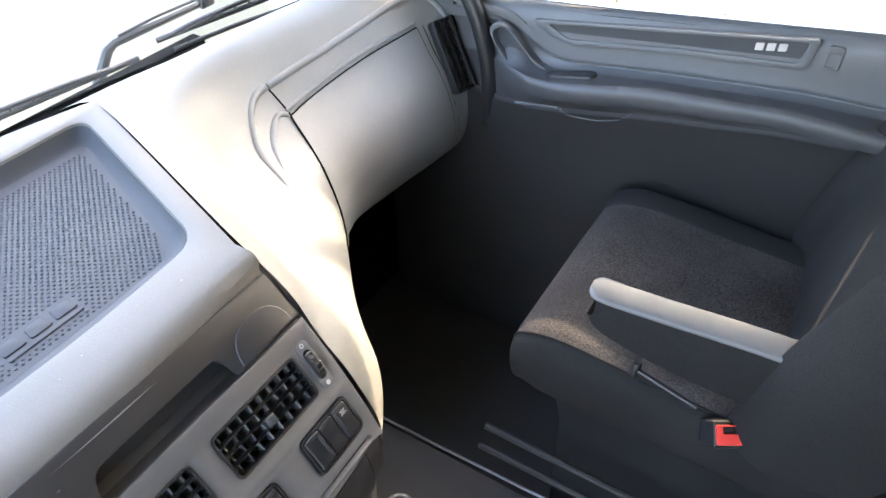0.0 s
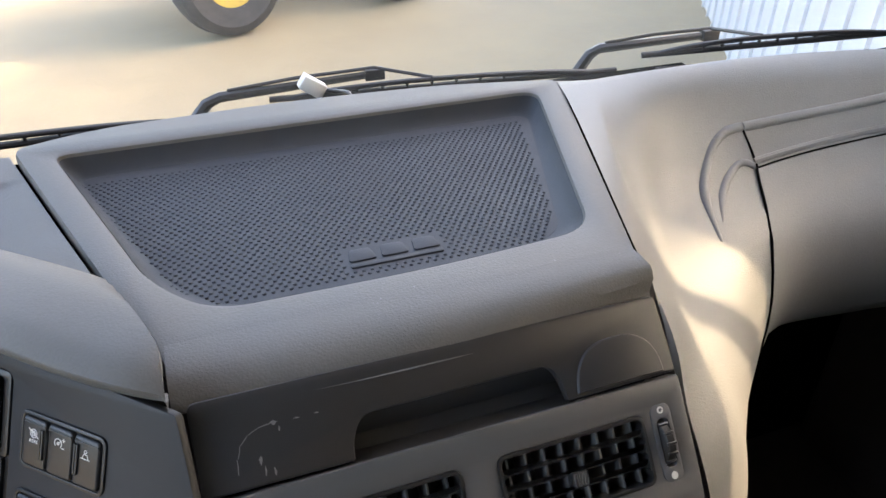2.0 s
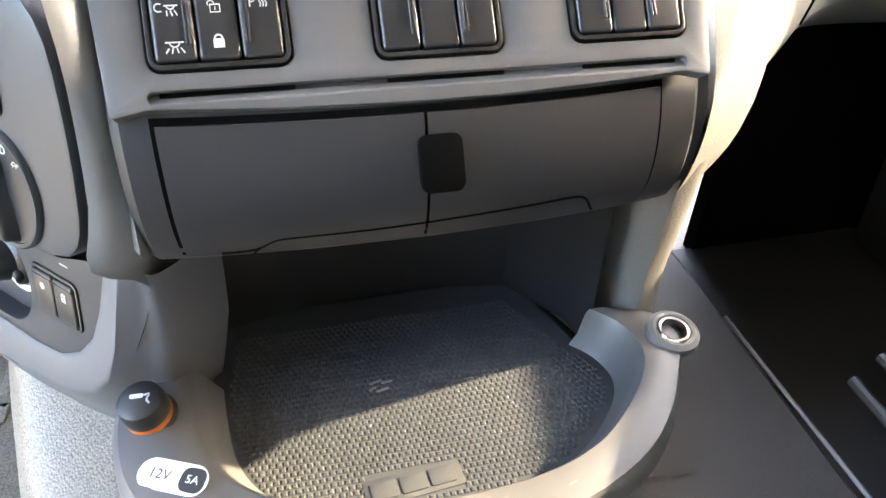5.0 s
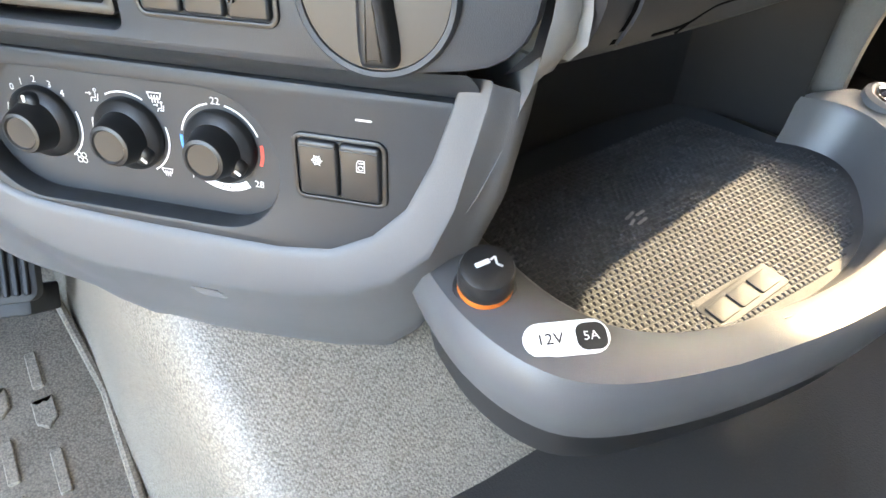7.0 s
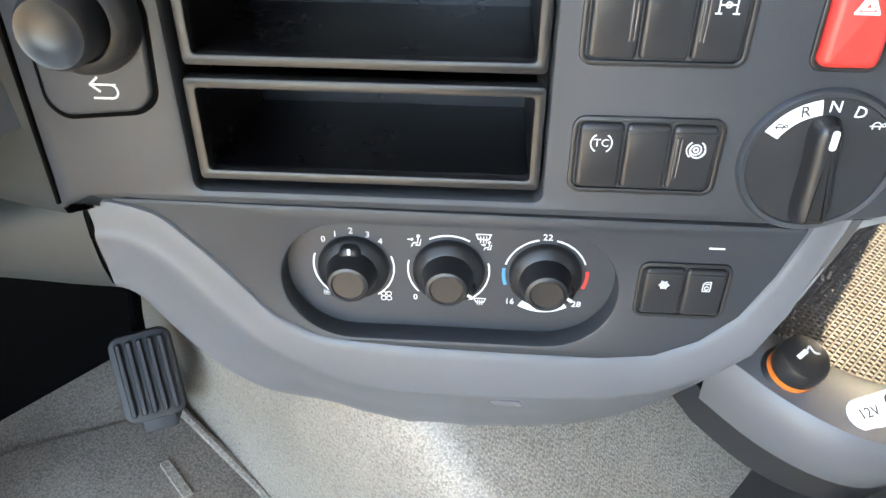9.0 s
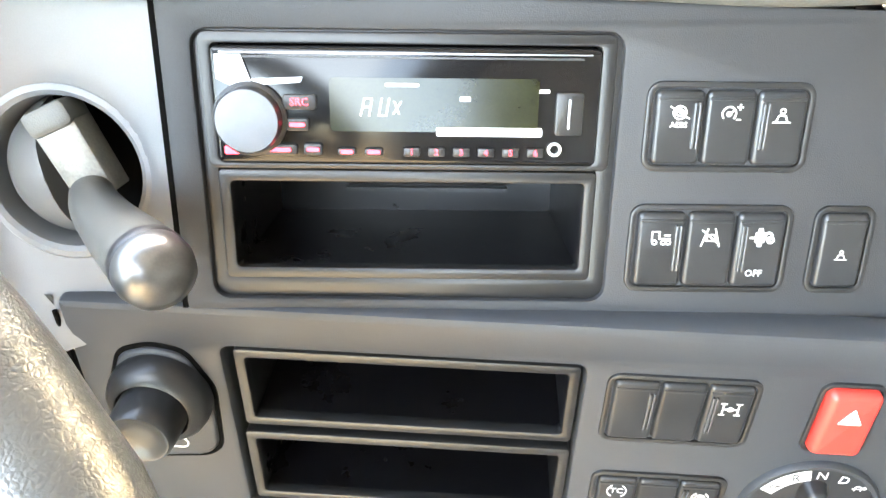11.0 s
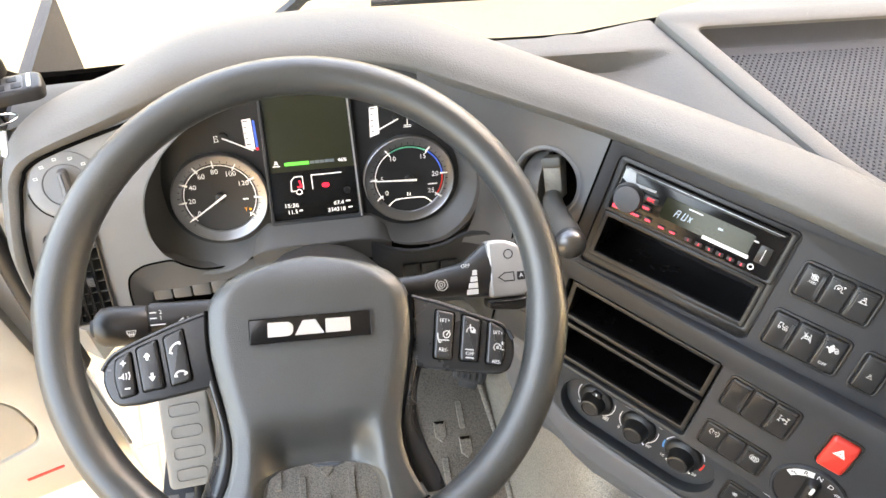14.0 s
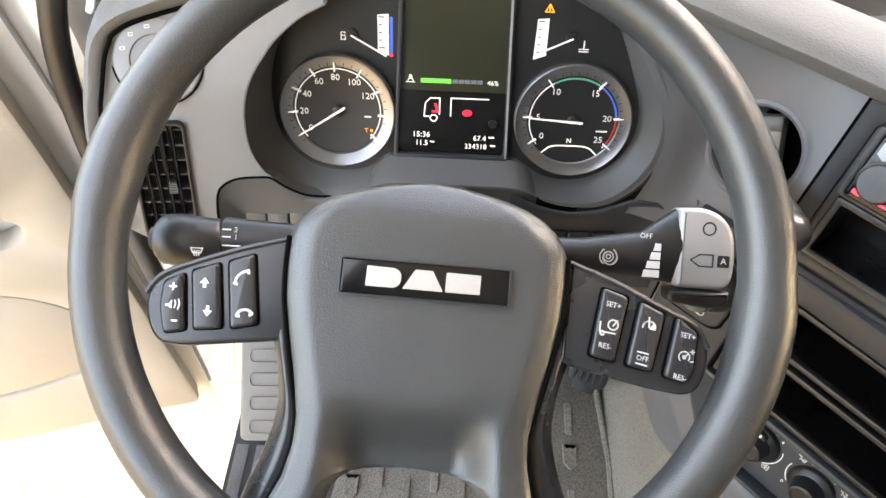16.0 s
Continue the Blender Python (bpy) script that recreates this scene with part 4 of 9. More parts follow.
def tray_cover():
    Z = 0.853
    outer = [(0.447, 0.150), (0.53, 0.178), (0.75, 0.190), (0.95, 0.178), (1.100, 0.146), (0.964, -0.262), (0.90, -0.270), (0.78, -0.272), (0.66, -0.272), (0.590, -0.268)]
    out = round_poly([outer[i] for i in (0, 1, 2, 3, 4, 5, 9)], [0.02, 0.05, 0.1, 0.05, 0.02, 0.012, 0.012])
    inn = round_poly([(0.493, 0.116), (1.053, 0.118), (0.952, -0.196), (0.80, -0.206), (0.624, -0.204), (0.580, -0.150)], [0.015, 0.03, 0.035, 0.05, 0.03, 0.04], 7)
    part("tray_cover", plate([out, inn], Z - 0.02, Z + 0.001, 0.006), PAD, dash, "grained grey cover with a moulded tray")
    # sunk floor and its walls
    flo = [(0.775 + (x - 0.775) * 0.93, -0.035 + (y + 0.035) * 0.86 + 0.004) for x, y in inn]
    rows = [[(x, y, Z - 0.004) for x, y in inn], [(x * 0.8 + fx * 0.2, y * 0.8 + fy * 0.2, Z - 0.011) for (x, y), (fx, fy) in zip(inn, flo)],
            [(x * 0.3 + fx * 0.7, y * 0.3 + fy * 0.7, Z - 0.021) for (x, y), (fx, fy) in zip(inn, flo)], [(x, y, Z - 0.0225) for x, y in flo]]
    bm = loft([r + [r[0]] for r in rows])
    tray = part("tray_floor", bm, TRAYM, dash, "blue-grey rubber tray floor with raised dots")
    part("tray_mat", prism(flo, Z - 0.026, Z - 0.0224), TRAYM, tray)
    # front lip that rolls down to the flap
    rows = []
    for x in np.linspace(0.588, 0.968, 10):
        t = -0.038 * (x - 0.643)
        yy = con_y(x)
        rows.append([(x, -0.232, Z + 0.0008), (x, -0.250, Z + 0.0016), (x, -0.266, Z + 0.0012), (x, -0.277 + yy * 0.3, Z - 0.002), (x, -0.287 + yy * 0.6, Z - 0.008), (x, -0.294 + yy, Z - 0.016 + t * 0.5), (x, -0.297 + yy, 0.8385 + t), (x, -0.290 + yy, 0.832 + t)])
    part("tray_lip", loft(grid_loft(rows, 1, 3)), PAD, dash)


tray_cover()


def passenger_dash():
    """Column beside the console and the far half of the dashboard, as level rings of (x, y)."""
    rings = [
        (0.795, [(1.10, 0.262), (1.13, 0.260), (1.17, 0.258), (1.25, 0.250), (1.36, 0.228), (1.50, 0.188), (1.62, 0.143), (1.74, 0.078)]),
        (0.845, [(1.094, 0.16), (1.13, 0.150), (1.17, 0.145), (1.25, 0.150), (1.36, 0.150), (1.50, 0.135), (1.62, 0.110), (1.74, 0.060)]),
        (0.855, [(1.073, 0.07), (1.115, 0.09), (1.16, 0.110), (1.25, 0.118), (1.36, 0.118), (1.50, 0.10), (1.62, 0.07), (1.74, 0.020)]),
        (0.840, [(0.995, -0.19), (1.045, -0.10), (1.10, 0.0), (1.21, 0.070), (1.34, 0.078), (1.50, 0.050), (1.62, 0.015), (1.74, -0.03)]),
        (0.800, [(0.981, -0.295), (1.030, -0.205), (1.085, -0.095), (1.18, 0.020), (1.32, 0.045), (1.50, 0.010), (1.62, -0.030), (1.74, -0.075)]),
        (0.750, [(0.979, -0.335), (1.030, -0.280), (1.085, -0.168), (1.17, -0.035), (1.31, 0.000), (1.50, -0.030), (1.62, -0.066), (1.74, -0.10)]),
        (0.700, [(0.980, -0.378), (1.040, -0.335), (1.100, -0.248), (1.190, -0.140), (1.32, -0.070), (1.50, -0.085), (1.62, -0.105), (1.74, -0.12)]),
        (0.620, [(0.984, -0.412), (1.056, -0.360), (1.120, -0.282), (1.205, -0.195), (1.33, -0.105), (1.50, -0.110), (1.62, -0.125), (1.74, -0.135)]),
        (0.540, [(0.985, -0.400), (1.056, -0.350), (1.120, -0.270), (1.210, -0.185), (1.335, -0.09), (1.50, -0.095), (1.62, -0.110), (1.74, -0.12)]),
        (0.495, [(0.982, -0.365), (1.040, -0.315), (1.105, -0.225), (1.195, -0.125), (1.33, -0.03), (1.50, -0.035), (1.62, -0.050), (1.74, -0.06)]),
        (0.470, [(0.990, -0.280), (1.030, -0.220), (1.090, -0.110), (1.180, 0.010), (1.33, 0.10), (1.50, 0.10), (1.62, 0.10), (1.74, 0.10)])]
    net = [[(x, y, z) for x, y in r] for z, r in rings]
    part("passenger_side", loft(grid_loft(net, 5, 4)), PADL, dash, "pale grey grained passenger side moulding")


passenger_dash()

# ---- outside ----
GROUND = -1.32
CONCRETE = material("worn_yard_paving", (0.245, 0.195, 0.115), 0.85, vary=0.22, grain=60, bump=0.5, patch=0.4)
BRICKM = material("paving_block", (0.27, 0.232, 0.175), 0.9, vary=0.35, grain=90, bump=0.5, patch=4)
CLAD = material("white_ribbed_sheet", (0.56, 0.58, 0.60), 0.45, vary=0.05, grain=30, patch=1.2)
TYRE = material("dusty_tyre", (0.06, 0.055, 0.05), 0.8, vary=0.3, patch=6)
YELLOW = material("machine_yellow", (0.55, 0.36, 0.06), 0.5, vary=0.15)

g = part("ground", prism([(-300, -300), (300, -300), (300, 300), (-300, 300)], GROUND - 0.3, GROUND), CONCRETE, smooth=False)
tagged(g, "pale worn concrete yard", "ground", kind="structure")


def paving():
    """Concrete blocks in running bond beside the driver door."""
    p = thing("pavement", "worn beige concrete block paving beside the truck", "paving", kind="structure")
    rnd = random.Random(4)
    base = bpy.data.meshes.new("paving_block")
    bm = prism(rrect(-0.0475, -0.0975, 0.0475, 0.0975, 0.006, 2), 0.0, 0.022, 0.004, 1, bottom=False)
    bm.to_mesh(base)
    bm.free()
    base.materials.append(BRICKM)
    a = radians(12)
    for j in range(9):
        for i in range(18):
            u, v = (i - 8) * 0.1 + (j % 2) * 0.05, (j - 5) * 0.2
            b = new("paving_block", base)
            b.parent = p
            b.matrix_world = T(-1.12 + u * math.cos(a) - v * math.sin(a), 0.30 + u * math.sin(a) + v * math.cos(a), GROUND - 0.0185 + rnd.uniform(-0.002, 0.002)) @ Matrix.Rotation(a + rnd.uniform(-0.02, 0.02), 4, "Z") @ Matrix.Rotation(rnd.uniform(-0.012, 0.012), 4, "X")


paving()


def ribbed_hall():
    """White sheet-clad hall to the right of the truck, ribs standing proud."""
    w = thing("ribbed_hall", "white ribbed sheet-metal hall wall close beside the truck", "building")
    m = Matrix(((0.50, 0.0, -0.997, 3.00), (0.866, 0.0, -0.078, 0.075), (0.0, 1.0, 0.0, GROUND), (0, 0, 0, 1)))
    part("wall", moved(box(0, 0, -3.0, 16, 5.0, 0.0), m), CLAD, w)
    part("roof", moved(box(-0.05, 5.0, -3.05, 16.05, 5.08, 0.05), m), CLAD, w)
    for i in range(38):
        part("rib", moved(prism(mm((0, 0), (60, 0), (45, 35), (15, 35)), 0, 5.0), m @ T(0.02 + i * 0.42, 0, 0) @ Matrix(((1, 0, 0, 0), (0, 0, 1, 0), (0, 1, 0, 0), (0, 0, 0, 1)))), CLAD, w, smooth=False)


ribbed_hall()


def yard_truck():
    """Yellow machine parked in the sun, of which wheels and sills show."""
    t = thing("wheel_loader", "dusty yellow wheeled machine parked in the yard", "machine", m=T(1.9, 8.6, GROUND) @ Matrix.Rotation(radians(20), 4, "Z"))
    part("body", box(-1.6, -0.4, 0.75, 2.2, 1.4, 1.9, 0.08), YELLOW, t)
    part("cabin", box(-0.3, -0.1, 1.9, 1.1, 1.2, 3.0, 0.1), YELLOW, t)
    for x in (-0.9, 1.4):
        wl = part("wheel", moved(lathe([(0.30, -0.16), (0.5, -0.2), (0.60, -0.15), (0.62, 0.0), (0.60, 0.15), (0.5, 0.2), (0.30, 0.16)], 36), T(x, -0.5, 0.62) @ Matrix.Rotation(radians(90), 4, "X")), TYRE, t)
        part("rim", moved(lathe([(0.0, 0.10), (0.16, 0.10), (0.20, 0.13), (0.31, 0.15), (0.31, -0.15)], 28), T(x, -0.5, 0.62) @ Matrix.Rotation(radians(90), 4, "X")), YELLOW, wl)


yard_truck()


def wiper(name, pivot, elbow, joint, left, right, label):
    """A wiper arm with its blade: two bars, a clip, a bridged carrier and the rubber."""
    w = thing(name, label, "wiper", group="windscreen wipers")
    p, e, j, l, r = (Vector(q) for q in (pivot, elbow, joint, left, right))
    part("arm", tube([p, p.lerp(e, 0.9), e.lerp(j, 0.05), e.lerp(j, 0.5), j], [0.011, 0.009, 0.008, 0.007, 0.006], 8), BLACK, w)
    part("clip", moved(box(-0.016, -0.009, -0.009, 0.016, 0.009, 0.009, 0.003), T(*j)), BLACK, w)
    part("rubber", tube([l, l.lerp(r, 0.5), r], 0.005, 8), RUBBER, w)
    up = Vector((0, -0.005, 0.016))
    mid = l.lerp(r, 0.45)
    pts = [l.lerp(r, 0.06), l.lerp(r, 0.2) + up * 0.55, mid + up * 0.8, l.lerp(r, 0.75) + up * 0.55, l.lerp(r, 0.94)]
    part("carrier", tube(smooth_loop([tuple(q) for q in pts], 4, closed=False), 0.0042, 8), BLACK, w)
    for k in range(7):
        a = l.lerp(r, 0.24 + 0.07 * k)
        part("bridge", tube([a, a + up * (0.75 - abs(k - 3) * 0.05)], 0.0026, 6), BLACK, w)
    part("hose", tube([e.lerp(j, 0.1) + Vector((0, 0, 0.008)), e.lerp(j, 0.5) + Vector((0, 0, 0.012)), j + Vector((0, 0, 0.01)), mid + up], 0.003, 6), BLACK, w)


LAB = "black windscreen wiper parked across the glass foot"
wiper("wiper", (1.215, 0.345, 0.735), (1.262, 0.330, 0.818), (1.462, 0.302, 0.830), (1.312, 0.268, 0.822), (1.660, 0.112, 0.870), LAB)
wiper("wiper", (0.605, 0.405, 0.715), (0.665, 0.390, 0.790), (0.914, 0.396, 0.796), (0.748, 0.385, 0.779), (1.290, 0.300, 0.790), LAB)
wiper("wiper", (-0.045, 0.310, 0.752), (0.015, 0.300, 0.811), (0.270, 0.295, 0.816), (0.100, 0.285, 0.800), (0.667, 0.290, 0.802), LAB)


def connector():
    c = thing("wiring_connector", "white plastic plug on a loose cable behind the glass", "connector")
    part("plug", moved(box(-0.017, -0.009, -0.010, 0.017, 0.009, 0.010, 0.002), T(0.792, 0.255, 0.842) @ Matrix.Rotation(radians(35), 4, "Y")), WHITE, c)
    part("cable", tube(smooth_loop([(0.805, 0.255, 0.835), (0.822, 0.235, 0.838), (0.83, 0.205, 0.845), (0.832, 0.185, 0.835)], 4, closed=False), 0.003, 8), BLACK, c)


connector()


def mirror():
    m = thing("wing_mirror", "dark truck wing mirror with pale glass outside the passenger window", "mirror")
    fr = basis((1.895, -0.255, 0.815), (0.18, -0.98, 0.0), (-0.97, -0.18, 0.12))
    part("housing", moved(prism(rrect(-0.082, -0.158, 0.082, 0.158, 0.045), -0.060, -0.002, 0.004), fr), DARK, m)
    part("frame", moved(plate([rrect(-0.082, -0.158, 0.082, 0.158, 0.045), rrect(-0.076, -0.151, 0.076, 0.151, 0.040)], -0.006, 0.004, 0.002), fr), DARK, m)
    part("mirror_glass", moved(prism(rrect(-0.077, -0.152, 0.077, 0.152, 0.040), -0.004, 0.0), fr), material("mirror_silver", (0.50, 0.47, 0.41), 0.35, metal=1.0, vary=0.10), m, "pale mirror glass")
    part("arm", tube([(1.80, -0.02, 0.62), (1.87, -0.10, 0.66), (1.885, -0.135, 0.80), (1.885, -0.14, 1.00), (1.885, -0.14, 1.30), (1.80, -0.06, 1.42)], 0.022, 12), DARK, m)


mirror()

# ---- passenger door ----
def passenger_door():
    d = thing("passenger_door", "closed dark grey moulded passenger door with armrest and pull recess", "door")
    rows = []
    tab = [-0.20, -0.29, -0.35, -0.50, -0.70, -0.84]
    for y in (0.06, -0.04, -0.14, -0.20, -0.235, -0.27, -0.31, -0.36, -0.42, -0.50, -0.60, -0.70, -0.80, -0.84):
        s = (-y - 0.2) / 0.58
        belt = 0.846 + 0.08 * s
        shelf = float(np.interp(-y, [-t for t in tab], [0.815, 0.766, 0.772, 0.795, 0.820, 0.828]))      # where the armrest leaves the panel
        lip = float(np.interp(-y, [-t for t in tab], [0.748, 0.752, 0.764, 0.797, 0.822, 0.824]))        # its inner edge
        low = float(np.interp(-y, [-t for t in tab], [0.676, 0.692, 0.706, 0.739, 0.775, 0.790]))
        k = float(np.interp(-y, [0.16, 0.22, 0.27, 0.33], [0.0, 0.45, 0.8, 1.0]))
        g = 1.0 - float(np.interp(-y, [0.27, 0.35], [0.0, 1.0]))
        rows.append([(1.765, y, belt + 0.003), (1.735, y, belt), (1.722, y, belt - 0.012), (1.716, y, belt - 0.03), (1.715, y, shelf + 0.022), (1.714, y, shelf + 0.006), (1.718, y, shelf - 0.002),
                     (1.716 + 0.012 * g - 0.020 * k, y, shelf - 0.006 - 0.012 * g), (1.712 - 0.050 * k, y, lip - 0.002), (1.712 - 0.064 * k, y, lip - 0.001), (1.712 - 0.072 * k, y, lip - 0.010), (1.712 - 0.070 * k, y, lip - 0.030),
                     (1.710 - 0.055 * k, y, low + 0.012), (1.706 - 0.040 * k, y, low), (1.702 - 0.036 * k, y, low - 0.008), (1.700 - 0.015 * k, y, low - 0.10), (1.698, y, 0.40), (1.705, y, 0.20), (1.72, y, 0.02)])
    net = grid_loft(rows, 3, 2)
    part("door_panel", loft([r[:22] for r in net]), DOORM, d)
    part("armrest", loft([r[21:] for r in net]), material("door_armrest_plastic", (0.042, 0.042, 0.044), 0.5, vary=0.12, grain=700, bump=0.25, patch=5), d, "dark grey moulded door armrest")
    part("lower_panel", loft(grid_loft([[(x - 0.003, y, z) for x, y, z in r[14:]] for r in rows], 3, 2)), DOORL, d, "black lower door panel")
    # unseen skin added to keep low sun off the passenger bulkhead
    part("outer_skin", box(1.772, -0.86, -0.12, 1.80, 0.07, 0.835), PAINT, d, "white painted outer door skin, added to block the sun")
    # raised frame of the upper insert, inset panel
    X = Matrix(((0, 0, -1, 1.7165), (-1, 0, 0, 0), (0, 1, 0, 0), (0, 0, 0, 1)))       # x runs to the rear, y up, z into the cab
    ins = round_poly([(0.245, 0.832), (0.312, 0.801), (0.375, 0.812), (0.510, 0.835), (0.700, 0.857), (0.712, 0.912)], [0.012, 0.02, 0.01, 0.01, 0.012, 0.012])
    ins2 = round_poly([(0.279, 0.831), (0.318, 0.812), (0.375, 0.822), (0.510, 0.845), (0.688, 0.867), (0.697, 0.903)], [0.006, 0.01, 0.01, 0.01, 0.008, 0.008])
    part("insert_rim", moved(plate([ins, ins2], -0.006, 0.006, 0.002), X), DOORM, d)
    part("insert_panel", moved(prism(ins2, -0.006, 0.001), X), DARK, d)
    # brand plate as plain blocks
    bl = [prism(round_poly([(0.622 + i * 0.0165, 0.8715 + i * 0.0032), (0.634 + i * 0.0165, 0.874 + i * 0.0032), (0.634 + i * 0.0165, 0.886 + i * 0.0032), (0.622 + i * 0.0165, 0.8835 + i * 0.0032)], 0.002), 0.001, 0.0022) for i in range(3)]
    part("badge", moved(merge(*bl), X), SILVER, d, "small silver badge blocks")
    # catch
    part("catch", moved(plate([rrect(0.722, 0.868, 0.745, 0.905, 0.005), rrect(0.7255, 0.872, 0.7415, 0.893, 0.003)], -0.004, 0.003, 0.001), X), DOORM, d)
    # grip recess with its bar, window buttons
    cupo = smooth_loop([(0.171, 0.796), (0.190, 0.818), (0.222, 0.803), (0.262, 0.766), (0.299, 0.744), (0.256, 0.722), (0.205, 0.752)], 4)
    R = Matrix(((0, 0, -1, 1.700), (-1, 0, 0, 0), (0, 1, 0, 0), (0, 0, 0, 1)))
    part("grip_recess", moved(plate([cupo, [(0.228 + (x - 0.228) * 0.86, 0.772 + (y - 0.772) * 0.84) for x, y in cupo]], -0.016, 0.006, 0.003), R), DOORM, d)
    part("grip_hollow", moved(prism([(0.228 + (x - 0.228) * 0.88, 0.772 + (y - 0.772) * 0.86) for x, y in cupo], -0.018, -0.008), R), DARK, d)
    part("button_pod", moved(prism(rrect(-0.045, -0.014, 0.045, 0.014, 0.013), 0, 0.008, 0.003), T(1.684, -0.345, 0.759) @ Matrix.Rotation(radians(-84), 4, "Z") @ Matrix.Rotation(radians(-11), 4, "Y")), BLACK, d)
    # pull recess under the armrest
    cup = smooth_loop([(0.335, 0.705), (0.352, 0.693), (0.416, 0.701), (0.459, 0.722), (0.470, 0.741), (0.44, 0.739), (0.38, 0.722)], 4)
    part("pull_cup", moved(plate([cup, [(0.405 + (x - 0.405) * 0.92, 0.716 + (y - 0.716) * 0.86) for x, y in cup]], -0.012, 0.004, 0.0015), Matrix(((0, 0, -1, 1.668), (-1, 0, 0, 0), (0, 1, 0, 0), (0, 0, 0, 1)))), DOORM, d)
    # defroster slit on the sill
    part("sill_slit", box(1.728, -0.155, 0.8425, 1.742, -0.02, 0.846, 0.001), BLACK, d)
    # rear door edge, seal and window frame
    part("seal", tube([(1.735, -0.855, 0.05), (1.735, -0.855, 0.9), (1.725, -0.83, 1.14)], 0.016, 10), RUBBER, d)
    # upper run follows the header added to shape the sun
    part("window_frame", tube([(1.745, 0.045, 0.86), (1.74, 0.045, 1.06), (1.735, -0.02, 1.245), (1.73, -0.16, 1.25), (1.73, -0.28, 1.175), (1.73, -0.36, 1.125), (1.735, -0.45, 1.072), (1.735, -0.60, 1.055), (1.735, -0.82, 1.055)], 0.012, 10), BLACK, d)
    part("window_post", tube([(1.738, -0.058, 0.84), (1.737, -0.054, 0.93), (1.735, -0.030, 1.02), (1.73, 0.015, 1.10), (1.73, 0.015, 1.2)], [0.036, 0.034, 0.030, 0.024, 0.02], 12), BLACK, d)
    # belt rubber given chrome so that its highlight is part of the material
    part("belt_seal", tube([(1.737, -0.16, 0.852), (1.737, -0.40, 0.880), (1.737, -0.80, 0.934)], 0.006, 8), CHROME, d, "chrome strip standing in for the highlight on the belt rubber")
    g = part("pane", loft([[(1.748, y, z) for y in (0.04, -0.4, -0.84)] for z in (0.84, 1.0, 1.2)]), GLASS, d)
    g.visible_shadow = False
    part("sill_slit", tube([(1.727, -0.25, 0.8445), (1.727, -0.40, 0.866), (1.727, -0.54, 0.885), (1.727, -0.69, 0.9045)], 0.0018, 8), VOID, d)
    for pts in (((1.676, -0.244, 0.681), (1.668, -0.30, 0.697), (1.664, -0.334, 0.704)), ((1.662, -0.470, 0.741), (1.662, -0.60, 0.766), (1.662, -0.72, 0.786), (1.662, -0.80, 0.797))):
        part("lower_seam", tube(smooth_loop(pts, 4, closed=False), 0.0030, 8), DOORM, d)


passenger_door()


def grab_bar(name, pts, label, r=0.0165):
    b = thing(name, label, "grab handle", group="grab handles")
    p = smooth_loop(pts, 6, closed=False)
    part("bar", tube(p, r, 16), BLACK, b)
    for q in (p[0], p[-1]):
        part("foot", moved(lathe([(0.0, 0.010), (r * 0.85, 0.009), (r * 1.15, 0.0), (r * 1.15, -0.012)], 20), T(*q)), BLACK, b)


grab_bar("grab_bar", [(1.705, 0.06, 0.898), (1.70, 0.0, 0.915), (1.70, -0.07, 0.903), (1.70, -0.126, 0.845), (1.70, -0.160, 0.767), (1.702, -0.176, 0.684), (1.712, -0.175, 0.60)], "thick black curved grab bar on the passenger pillar")
grab_bar("grab_bar", [(-0.305, 0.055, 0.90), (-0.318, 0.03, 0.895), (-0.338, 0.01, 0.855), (-0.357, 0.0, 0.782), (-0.371, 0.0, 0.673), (-0.380, 0.0, 0.513), (-0.38, 0.0, 0.40)], "black curved grab bar beside the open driver door", 0.0122)


